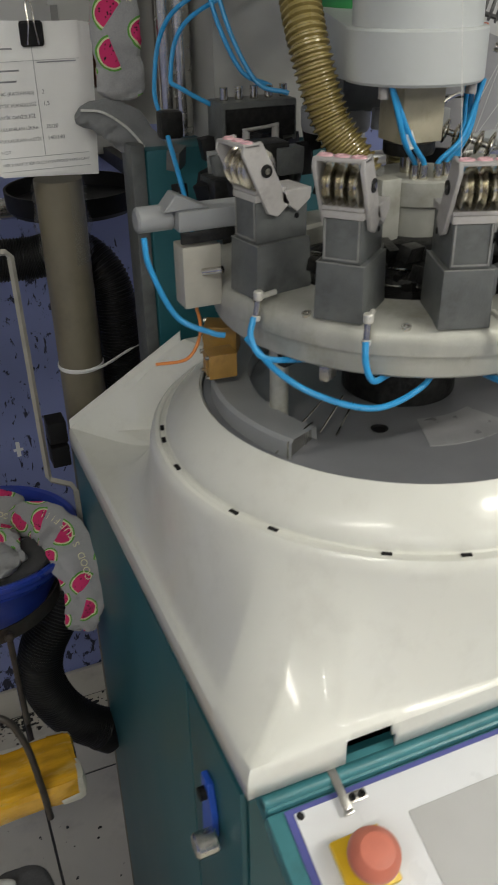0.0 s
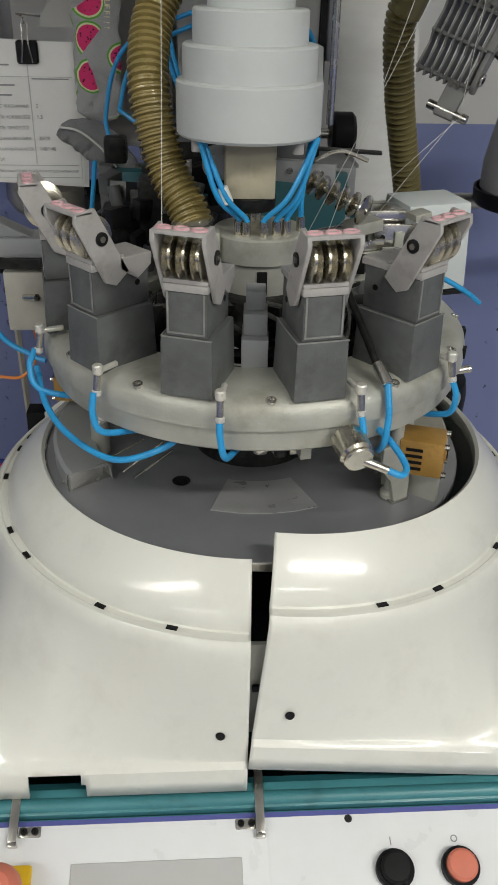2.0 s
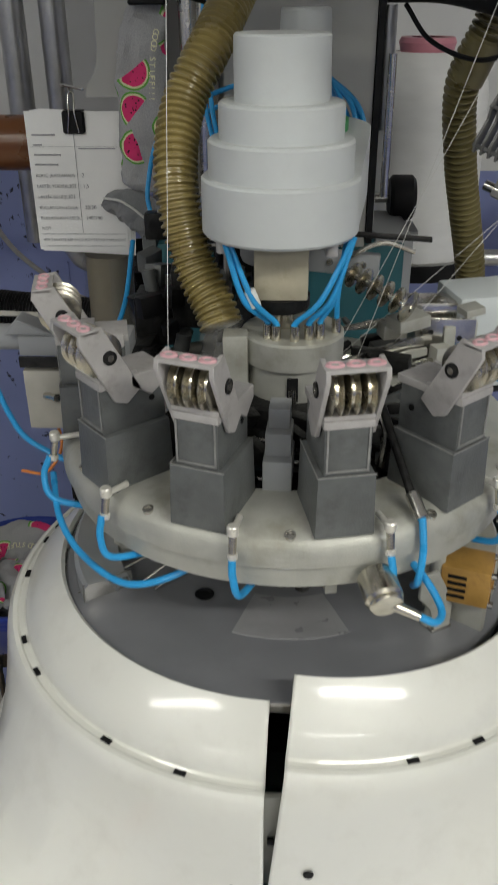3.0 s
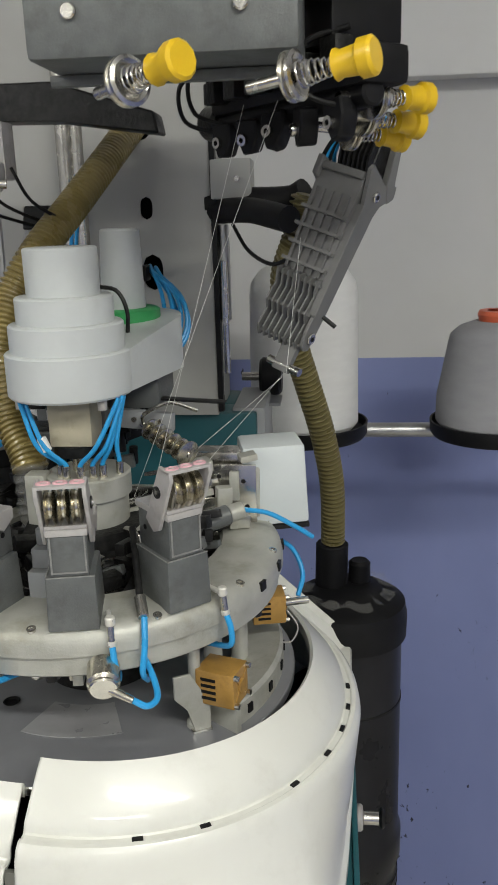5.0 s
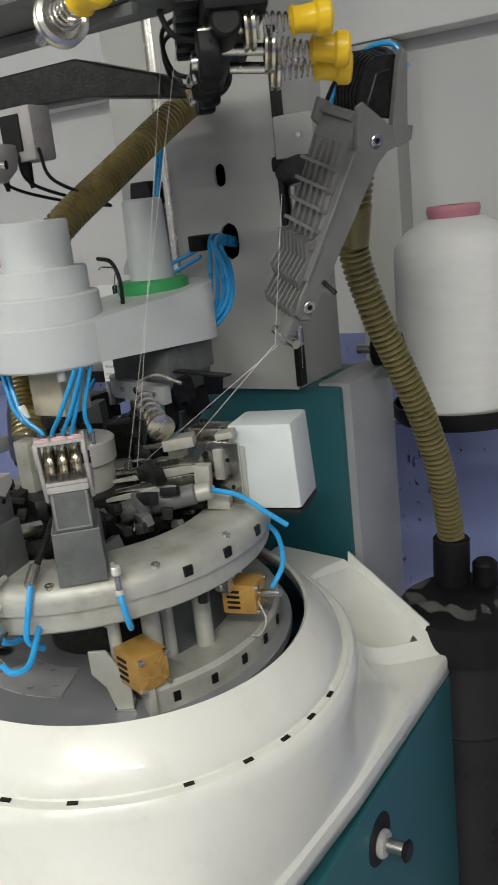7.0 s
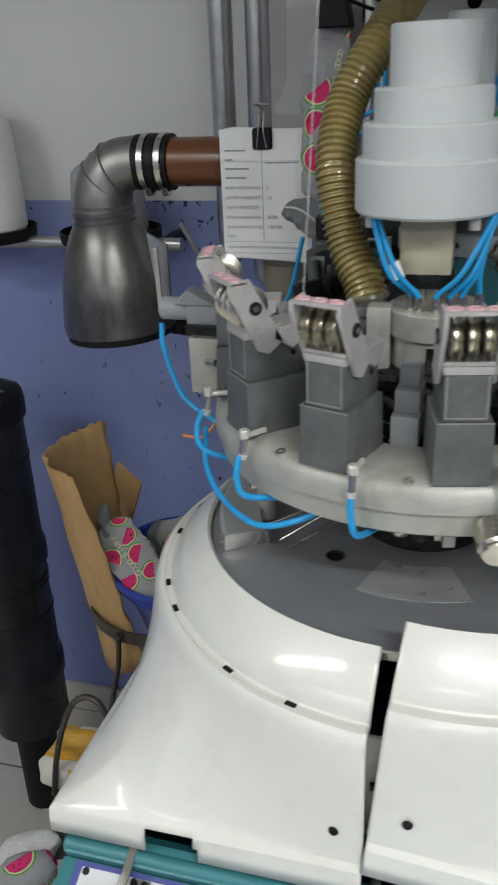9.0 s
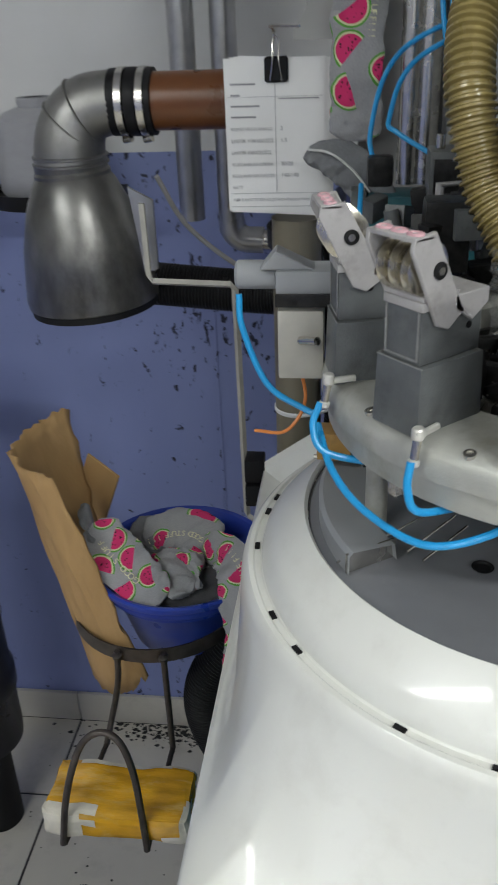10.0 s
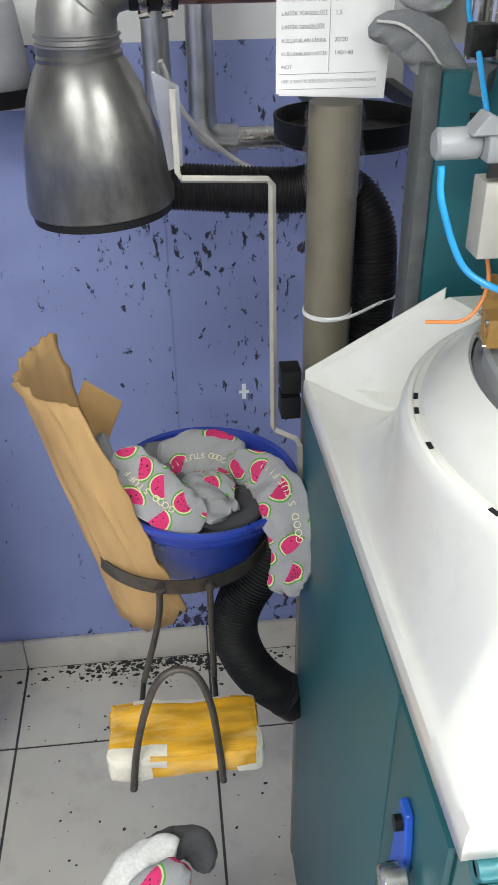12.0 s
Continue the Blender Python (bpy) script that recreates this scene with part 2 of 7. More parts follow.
    nt.links.new(sum1.outputs[0], sum2.inputs[0])
    nt.links.new(add.outputs[0], sum2.inputs[1])
    nt.links.new(sum2.outputs[0], speck.inputs[0])
    mixs = nt.nodes.new("ShaderNodeMix")
    mixs.data_type = "RGBA"
    nt.links.new(speck.outputs[0], mixs.inputs["Factor"])
    nt.links.new(mixb.outputs["Result"], mixs.inputs["A"])
    mixs.inputs["B"].default_value = (0.022, 0.024, 0.045, 1)
    mixf = nt.nodes.new("ShaderNodeMix")
    mixf.data_type = "RGBA"
    nt.links.new(step.outputs[0], mixf.inputs["Factor"])
    nt.links.new(white, mixf.inputs["A"])
    nt.links.new(mixs.outputs["Result"], mixf.inputs["B"])
    nt.links.new(mixf.outputs["Result"], b.inputs["Base Color"])
    return m


M_WALL = wall_mat()


# ---- mesh helpers ----
I4 = Matrix.Identity(4)


def part(name, bm, material, parent=None, label="", m=None, smooth=True):
    me = bpy.data.meshes.new(name)
    bmesh.ops.recalc_face_normals(bm, faces=bm.faces)
    for f in bm.faces:
        f.smooth = smooth
    if smooth:
        for e in bm.edges:
            if len(e.link_faces) == 2 and e.calc_face_angle(0) > 0.6:
                e.smooth = False
    bm.to_mesh(me)
    bm.free()
    me.materials.append(material)
    ob = new(name, me)
    if parent is not None:
        ob.parent = parent
    if m is not None:
        ob.matrix_basis = m
    if label:
        ob["label"] = label
    return ob


def box(bm, x0, x1, y0, y1, z0, z1, bevel=0.0, m=I4, taper=1.0):
    cx, cy = (x0 + x1) / 2, (y0 + y1) / 2
    vs = []
    for z, k in ((z0, 1.0), (z1, taper)):
        for x, y in ((x0, y0), (x1, y0), (x1, y1), (x0, y1)):
            vs.append(bm.verts.new(m @ Vector((cx + (x - cx) * k, cy + (y - cy) * k, z))))
    fs = [bm.faces.new([vs[i] for i in q]) for q in ((3, 2, 1, 0), (4, 5, 6, 7), (0, 1, 5, 4), (1, 2, 6, 5), (2, 3, 7, 6), (3, 0, 4, 7))]
    if bevel:
        es = list({e for f in fs for e in f.edges})
        bmesh.ops.bevel(bm, geom=es, offset=bevel, segments=2, affect="EDGES", profile=0.6)
    return bm


def lathe(bm, profile, steps=48, m=I4, a0=0.0, a1=360.0, closed=True):
    """Turn (radius, height) pairs about the local z axis."""
    full = abs(a1 - a0) >= 359.9
    n = steps if full else steps + 1
    rings = []
    for r, z in profile:
        if r < 1e-6 and full:
            rings.append([bm.verts.new(m @ Vector((0, 0, z)))])
        else:
            rings.append([bm.verts.new(m @ Vector((r * math.cos(radians(a0 + (a1 - a0) * i / steps)), r * math.sin(radians(a0 + (a1 - a0) * i / steps)), z))) for i in range(n)])
    for a, b in zip(rings, rings[1:]):
        for i in range(steps):
            j = (i + 1) % n
            if len(a) == 1:
                bm.faces.new((a[0], b[i], b[j]))
            elif len(b) == 1:
                bm.faces.new((a[i], a[j], b[0]))
            else:
                bm.faces.new((a[i], a[j], b[j], b[i]))
    return bm


def cyl(bm, p, q, r, r2=None, steps=16, bevel=0.0):
    """A closed cylinder from p to q."""
    p, q = Vector(p), Vector(q)
    L = (q - p).length
    r2 = r if r2 is None else r2
    m = Matrix.Translation(p) @ (q - p).to_track_quat("Z", "Y").to_matrix().to_4x4()
    if bevel:
        prof = [(0, 0), (r - bevel, 0), (r, bevel), (r2, L - bevel), (r2 - bevel, L), (0, L)]
    else:
        prof = [(0, 0), (r, 0), (r2, L), (0, L)]
    return lathe(bm, prof, steps, m)


def spline(points, n=12):
    """Points along a Catmull-Rom curve."""
    P = [Vector(p) for p in points]
    P = [2 * P[0] - P[1]] + P + [2 * P[-1] - P[-2]]
    out = []
    for i in range(1, len(P) - 2):
        a, b, c, d = P[i - 1:i + 3]
        for k in range(n):
            t = k / n
            out.append(0.5 * (2 * b + (c - a) * t + (2 * a - 5 * b + 4 * c - d) * t * t + (3 * b - a - 3 * c + d) * t ** 3))
    out.append(P[-2])
    return out


def tube(bm, points, r, steps=10, n=12, radius=None, smooth_path=True):
    """A round tube along a curve; radius(s, k) may vary it along the length s and ring number k."""
    path = spline(points, n) if smooth_path else [Vector(p) for p in points]
    up = Vector((0.13, 0.21, 0.97))
    prev, s, last = None, 0.0, None
    ref = None
    for k, p in enumerate(path):
        d = (path[min(k + 1, len(path) - 1)] - path[max(k - 1, 0)]).normalized()
        if ref is None:
            ref = d.orthogonal().normalized()
        ref = (ref - d * ref.dot(d)).normalized()
        side = d.cross(ref)
        if last is not None:
            s += (p - last).length
        last = p
        rr = radius(s, k) if radius else r
        ring = [bm.verts.new(p + (ref * math.cos(2 * math.pi * i / steps) + side * math.sin(2 * math.pi * i / steps)) * rr) for i in range(steps)]
        if prev:
            for i in range(steps):
                bm.faces.new((prev[i], prev[(i + 1) % steps], ring[(i + 1) % steps], ring[i]))
        else:
            bm.faces.new(ring[::-1])
        prev = ring
    bm.faces.new(prev)
    return bm


def ribbed(bm, points, r, pitch, depth, steps=20):
    """A corrugated hose."""
    path = spline(points, 40)
    L = [0.0]
    for a, b in zip(path, path[1:]):
        L.append(L[-1] + (b - a).length)
    n = max(8, int(L[-1] / pitch) * 4)
    pts, j = [], 0
    for i in range(n + 1):
        s = L[-1] * i / n
        while j < len(L) - 2 and L[j + 1] < s:
            j += 1
        k = (s - L[j]) / max(1e-9, L[j + 1] - L[j])
        pts.append(path[j].lerp(path[j + 1], k))
    return tube(bm, pts, r, steps, radius=lambda s, k: r + (depth if k % 4 in (1, 2) else -depth) * 0.5, smooth_path=False)


def prism(bm, outline, y0, y1, m=I4, bevel=0.0):
    """Extrude a closed (x, z) outline from y0 to y1."""
    a = [bm.verts.new(m @ Vector((x, y0, z))) for x, z in outline]
    b = [bm.verts.new(m @ Vector((x, y1, z))) for x, z in outline]
    fs = [bm.faces.new(a), bm.faces.new(b[::-1])]
    n = len(outline)
    for i in range(n):
        fs.append(bm.faces.new((a[i], b[i], b[(i + 1) % n], a[(i + 1) % n])))
    if bevel:
        bmesh.ops.bevel(bm, geom=list({e for f in fs for e in f.edges}), offset=bevel, segments=1, affect="EDGES")
    return bm


def B():
    return bmesh.new()


def empty(name, x, y, z):
    ob = new(name)
    ob.location = (x, y, z)
    ob.empty_display_size = 0.05
    return ob


def polar(a, r, z):
    """A point in the machine's own space at angle a (degrees) and radius r about its axis."""
    return Vector((r * math.cos(radians(a)), r * math.sin(radians(a)), z))


# ---- room ----
def room():
    x0, x1, y0 = -2.6, 3.4, -3.6
    bm = box(B(), x0 - 0.15, x1 + 0.15, BACK, BACK + 0.15, 0, CEIL)
    tagged(part("wall_north", bm, M_WALL, smooth=False), "wall painted blue below and white above, specked with oil", "wall", kind="structure")
    for name, b in (("wall_south", (x0 - 0.15, x1 + 0.15, y0 - 0.15, y0)), ("wall_west", (x0 - 0.15, x0, y0, BACK)), ("wall_east", (x1, x1 + 0.15, y0, BACK))):
        tagged(part(name, box(B(), b[0], b[1], b[2], b[3], 0, CEIL), M_WALL, smooth=False), "wall painted blue below and white above", "wall", kind="structure")
    tagged(part("ceiling", box(B(), x0 - 0.15, x1 + 0.15, y0 - 0.15, BACK + 0.15, CEIL, CEIL + 0.1), M_CEIL, smooth=False), "white plastered ceiling", "ceiling", kind="structure")
    tagged(part("wall_beam", box(B(), x0, x1, BACK - 0.06, BACK - 0.002, 1.87, 2.2, 0.004), M_PLASTER, smooth=False), "white plaster band along the wall top", "beam", kind="structure")
    floor = tagged(part("floor", box(B(), x0, x1, y0, BACK, -0.1, -0.003), M_GROUT, smooth=False), "grey tiled floor with dark joints", "floor", kind="structure")
    return floor


FLOOR = room()
tagged(part("wall_trunking", box(B(), 0.30, 0.385, BACK - 0.062, BACK - 0.001, 1.30, 1.868, 0.003), M_COLUMN, smooth=False), "grey white upright trunking on the wall", "trunking", kind="structure")
tagged(part("wall_joint", box(B(), -0.012, -0.007, BACK - 0.0025, BACK - 0.0003, 0.09, 1.2, 0.0008), M_WALL, smooth=False), "thin plaster joint in the wall", "joint", kind="structure")
cross = part("paper_cross", box(B(), -0.004, 0.004, -0.0015, -0.0005, -0.016, 0.018), M_PAPER, None, "", pose(0.127, BACK, 0.724))
part("cross_arm", box(B(), -0.010, 0.010, -0.0016, -0.0006, -0.003, 0.003), M_PAPER, cross)
tagged(cross, "small white cross-shaped sticker on the wall", "sticker")


def ceiling_lamps():
    base = empty("ceiling_light", 0, 0, CEIL)
    part("housing", box(B(), -0.62, 0.62, -0.09, 0.09, -0.06, -0.001, 0.006), M_PLASTER, base)
    for y in (-0.045, 0.045):
        bm = cyl(B(), (-0.58, y, -0.078), (0.58, y, -0.078), 0.014)
        part("fluorescent_tube", bm, M_GLOW, base, "lit white fluorescent tube")
    tagged(base, "white twin fluorescent ceiling light, switched on", "ceiling light", "ceiling lights")
    for i, (x, y) in enumerate(LAMPS):
        if i == 0:
            base.location = (x, y, CEIL)
        else:
            copy_thing(base, pose(x, y, CEIL))
        la = bpy.data.lights.new("tube_light", "AREA")
        la.shape, la.size, la.size_y, la.energy = "RECTANGLE", 1.2, 0.14, LAMP_POWER[i]
        la.color = (0.965, 0.985, 0.94)
        ob = new("tube_light", la)
        ob.matrix_basis = pose(x, y, CEIL - 0.10)


ceiling_lamps()

# ---- knitting machine ----
MACHINE = empty("knitting_machine", CX, CY, 0)
tagged(MACHINE, "circular sock knitting machine with cream cover and teal cabinet", "knitting machine")


def outline(a):
    """The cover's outer edge at angle a: radius and height."""
    a = a % 360
    pts = [(-0.256, -0.239, 1.098), (-0.256, 0.350, 1.080), (-0.125, 0.268, 1.208), (0.125, 0.268, 1.208), (0.2425, 0.303, 1.100), (0.239, 0.046, 1.104), (0.231, -0.078, 1.104), (0.222, -0.165, 1.102), (0.205, -0.239, 1.098), (-0.256, -0.239, 1.098)]
    d = Vector((math.cos(radians(a)), math.sin(radians(a))))
    for p, q in zip(pts, pts[1:]):
        e = (q[0] - p[0], q[1] - p[1])
        det = d.x * -e[1] + d.y * e[0]
        if abs(det) < 1e-9:
            continue
        r = (p[0] * -e[1] + p[1] * e[0]) / det
        u = (d.x * p[1] - d.y * p[0]) / det
        if r > 0 and -1e-6 <= u <= 1 + 1e-6:
            return r, p[2] + (q[2] - p[2]) * u
    return 0.25, 1.1


def cover_half(a0, a1, m, notch, label):
    """One half of the round-to-square cover, from angle a0 to a1."""
    bm = B()
    inner = [(0.1835, 1.238), (0.1835, 1.2475), (0.186, 1.2500), (0.196, 1.2415), (0.208, 1.2285), (0.2170, 1.2185), (0.2186, 1.2118), (0.2200, 1.2106), (0.2240, 1.2104), (0.2256, 1.2120), (0.2290, 1.2115), (0.2325, 1.2080), (0.2348, 1.2000)]
    steps = 260
    rows = []
    for i in range(steps + 1):
        a = a0 + (a1 - a0) * i / steps
        rb, zb = outline(a)
        col = [polar(a, r, z) for r, z in inner]
        r0, z0 = 0.2348, 1.200
        rsm = min(rb - 0.004, sum(outline(a + d)[0] for d in range(-18, 19, 3)) / 13)
        aa = a % 360
        off = min(abs(aa - 223), abs(aa - 317))
        k = min(1, max(0, (off - 4) / 42))
        p = 1.25 + 1.7 * k * k * (3 - 2 * k)
        pocket = 53.5 < aa < 63.5 or 116.5 < aa < 125.5
        for k in range(1, 15):
            s = k / 14
            g = 1 - (1 - s) ** p
            r, z = r0 + ((rsm + (rb - 0.004 - rsm) * s ** 4) - r0) * s, z0 + (zb - z0) * g
            if pocket and 3 <= k <= 12:
                z = 1.090
            col.append(polar(a, r, z))
        col.append(polar(a, rb, zb - 0.004))
        col.append(polar(a, rb + 0.001, zb - 0.014))
        col.append(polar(a, rb + 0.001, zb - 0.027))
        rows.append([bm.verts.new(v) for v in col])
    for i in range(steps):
        for k in range(len(rows[0]) - 1):
            mid = (rows[i][k].co + rows[i + 1][k + 1].co) / 2
            if notch and -0.178 < mid.x < -0.135 and mid.y < -0.225 and mid.z < 1.0945 + 0.5 * min(0, -0.150 - mid.x):
                continue
            bm.faces.new((rows[i][k], rows[i + 1][k], rows[i + 1][k + 1], rows[i][k + 1]))
    ob = part("cover_half", bm, M_COVER, MACHINE, label, m)
    so = ob.modifiers.new("thickness", "SOLIDIFY")
    so.thickness, so.offset = 0.003, -1
    return ob


COVER_L = cover_half(-93.5, -262, I4, True, "cream enamelled cover half with a cut-out notch")
COVER_R = cover_half(-93.2, 82, Matrix.Translation((0.0015, 0, 1.1)) @ pose(0, 0, 0.023, 0, 5.0, 0) @ Matrix.Translation((0, 0, -1.1)), False, "cream enamelled cover half, lifted and tilted")


def cover_marks():
    for cover, angles in ((COVER_L, (-108, -123, -146, -156, -178, -191, -197)), (COVER_R, (-72, -59, -37, -24, -14, -5, 4))):
        for a in angles:
            bm = box(B(), -0.0018, 0.0018, -0.004, 0.004, -0.0008, 0.0012)
            part("slot", bm, M_BLACK, cover, "dark slot", Matrix.Translation(polar(a, 0.2225, 1.2106)) @ pose(0, 0, 0, 0, 0, a))
    for cover, a in ((COVER_L, -98.5), (COVER_R, -87.2)):
        bm = lathe(B(), [(0, 0.0012), (0.0030, 0.0012), (0.0037, 0)], 16)
        part("screw_hole", bm, M_BLACK, cover, "dark screw hole", Matrix.Translation(polar(a, 0.2366, 1.125)) @ pose(0, 0, 0, 0, 84, a))


cover_marks()
for cover, p, q in ((COVER_L, (-0.2535, 0.349, 1.083), (-0.125, 0.2695, 1.2105)), (COVER_R, (0.2405, 0.3035, 1.103), (0.125, 0.2695, 1.2105))):
    P, Q = Vector(p), Vector(q)
    n = Vector((Q.y - P.y, P.x - Q.x, 0)).normalized() * (0.0016 if P.x < 0 else -0.0016)
    bm = B()
    D = Vector((0, 0, -0.022))
    vs = [bm.verts.new(v) for v in (P - n + D, Q - n + D, Q + n + D, P + n + D, P - n + Vector((0, 0, 0.006)), Q - n + Vector((0, 0, 0.006)), Q + n + Vector((0, 0, 0.006)), P + n + Vector((0, 0, 0.006)))]
    for f in ((0, 1, 2, 3), (7, 6, 5, 4), (0, 4, 5, 1), (1, 5, 6, 2), (2, 6, 7, 3), (3, 7, 4, 0)):
        bm.faces.new([vs[i] for i in f])
    bmesh.ops.recalc_face_normals(bm, faces=bm.faces[:])
    part("back_lip", bm, M_COVER, cover, "upright lip of the cover", smooth=False)
part("seam_bracket", box(B(), -0.018, 0.004, -0.2225, -0.2180, 1.115, 1.203, 0.001), M_ALU, MACHINE, "bare bracket behind the cover seam")
part("seam_hook", box(B(), -0.012, 0.004, -0.2260, -0.2230, 1.160, 1.166, 0.001), M_BLACK, MACHINE)


def cabinet():
    # open-topped teal body
    bm = B()
    box(bm, -0.25, 0.236, -0.225, -0.215, 0.08, 1.055)
    box(bm, -0.25, -0.24, -0.214, 0.345, 0.08, 1.068)
    box(bm, 0.226, 0.236, -0.214, 0.345, 0.08, 1.068)
    box(bm, -0.239, 0.225, 0.335, 0.345, 0.08, 1.085)
    box(bm, -0.239, 0.225, -0.214, 0.334, 0.08, 0.10)
    body = part("cabinet", bm, M_TEAL, MACHINE, "teal enamelled sheet steel cabinet", smooth=False)
    part("plinth", box(B(), -0.22, 0.22, -0.20, 0.32, 0.0, 0.08), M_BLACK, MACHINE, "dark recessed plinth")
    # side doors
    part("side_door", box(B(), -0.256, -0.2505, -0.10, 0.335, 0.12, 1.055, 0.001), M_TEAL, body)
    part("side_door", box(B(), -0.256, -0.2505, -0.222, -0.104, 0.12, 1.055, 0.001), M_TEAL, body)
    part("side_door", box(B(), 0.2365, 0.242, -0.222, 0.335, 0.12, 1.072, 0.001), M_TEAL, body)
    # lock on the side
    lk = part("lock", prism(B(), [(-0.017, -0.045), (0.004, -0.045), (0.012, -0.01), (0.012, 0.012), (0.004, 0.045), (-0.012, 0.045)], -0.006, 0.0, bevel=0.001), M_CLOCK, body, "blue plastic door lock", pose(-0.2565, -0.160, 0.955, 0, 0, -90))
    part("lock_knob", cyl(B(), (0.022, -0.026, 0), (0.022, -0.006, 0), 0.011, bevel=0.002), M_STEEL, lk)
    for z in (-0.03, 0.03):
        part("lock_screw", cyl(B(), (-0.002, -0.012, z), (-0.002, -0.006, z), 0.006), M_BLACK, lk)
    # spindle on the other side
    bm = cyl(B(), (0.2425, 0.071, 1.019), (0.2500, 0.071, 1.019), 0.014, bevel=0.002)
    part("spindle_boss", bm, M_LIGHTGREY, body)
    part("spindle", cyl(B(), (0.2500, 0.071, 1.019), (0.2680, 0.071, 1.019), 0.0075, bevel=0.001), M_STEEL, body)
    part("spindle_hole", cyl(B(), (0.2422, 0.071, 1.023), (0.2428, 0.071, 1.023), 0.026, steps=28), M_BLACK, body, "dark hole round the spindle")
    part("handwheel_cap", cyl(B(), (0.2680, 0.071, 1.019), (0.2730, 0.071, 1.019), 0.011, bevel=0.002), M_BLACK, body)
    # inner deck
    part("deck", lathe(B(), [(0.0, 1.195), (0.18, 1.195), (0.18, 1.16), (0, 1.16)], 48), M_BLACK, MACHINE, "black deck under the rotating plate")
    return body


CABINET = cabinet()


def control_panel():
    m = pose(0, -0.2350, 1.061, 22, 0, 0)
    bm = B()
    box(bm, -0.245, 0.245, -0.012, 0.008, -0.018, 0.004, 0.004)
    rail = part("panel_rail", bm, M_TEALRAIL, MACHINE, "glossy teal rail along the panel", m)
    bm = cyl(B(), (-0.245, -0.004, 0.001), (0.245, -0.004, 0.001), 0.006)
    part("rail_bead", bm, M_TEALRAIL, rail)
    bm = box(B(), -0.245, 0.245, -0.30, -0.0125, -0.02, -0.002, 0.002)
    panel = part("control_panel", bm, M_TEALRAIL, MACHINE, "sloping control panel in a teal frame", m)
    part("panel_border", box(B(), -0.232, 0.232, -0.28, -0.014, -0.0019, -0.0005, 0.0004), M_INDIGO, panel)
    part("panel_face", box(B(), -0.226, 0.226, -0.27, -0.018, -0.0004, 0.0008, 0.0003), M_PANEL, panel)
    part("screen", box(B(), -0.145, -0.02, -0.20, -0.045, 0.0009, 0.0022, 0.001), M_SCREEN, panel, "grey display film")
    part("screen_bezel", box(B(), -0.18, 0.0, -0.26, -0.021, 0.0009, 0.0014, 0.0003), M_PANEL, panel)
    st = part("emergency_stop", box(B(), -0.212, -0.172, -0.085, -0.045, 0.0009, 0.008, 0.003), M_YELLOW, panel, "yellow emergency stop base")
    part("stop_button", lathe(B(), [(0, 0.04), (0.012, 0.039), (0.0175, 0.034), (0.019, 0.028), (0.017, 0.022), (0.008, 0.02), (0.008, 0.008)], 32), M_RED, st, "faded red mushroom button", pose(-0.192, -0.066, 0))
    for x, mt, lb in ((0.092, M_BLACK, "black start button"), (0.141, M_RED, "red stop button")):
        bm = lathe(B(), [(0.014, 0.0009), (0.014, 0.006), (0.0118, 0.0075), (0.0115, 0.006)], 32)
        ringo = part("button_ring", bm, M_BLACK, panel, m=pose(x, -0.058, 0))
        part("push_button", lathe(B(), [(0.0113, 0.002), (0.0113, 0.011), (0.0095, 0.0125), (0, 0.013)], 32), mt, ringo, lb)
    # printed marks over the buttons
    part("start_mark", box(B(), 0.0915, 0.0923, -0.041, -0.035, 0.0009, 0.0012), M_INK, panel)
    bm = lathe(B(), [(0.0018, 0.0009), (0.0018, 0.0012), (0.0026, 0.0012), (0.0026, 0.0009)], 20)
    part("stop_mark", bm, M_INK, panel, m=pose(0.1405, -0.038, 0))
    for x in (-0.186, -0.003):
        bm = B()
        box(bm, x - 0.006, x + 0.001, -0.030, 0.016, 0.005, 0.0075, 0.0008)
        box(bm, x - 0.006, x + 0.001, -0.033, -0.030, 0.001, 0.0075, 0.0008)
        part("spring_clip", bm, M_STEEL, panel, "bright steel clip")
        cx = x + 0.009 if x < -0.1 else x - 0.013
        bp = part("screw_plate", box(B(), cx - 0.008, cx + 0.008, -0.026, -0.0185, 0.0009, 0.0025, 0.001), M_STEEL, panel)
        for dx in (-0.004, 0.004):
            part("socket_screw", lathe(B(), [(0.0026, 0.0025), (0.0026, 0.005), (0.0014, 0.005), (0.0012, 0.003), (0, 0.003)], 14), M_BLACK, bp, m=pose(cx + dx, -0.0222, 0))
    for x in (0.062, -0.222):
        part("panel_screw", lathe(B(), [(0, 0.003), (0.002, 0.003), (0.003, 0.0009)], 14), M_DARK, panel, m=pose(x, -0.021, 0))


control_panel()


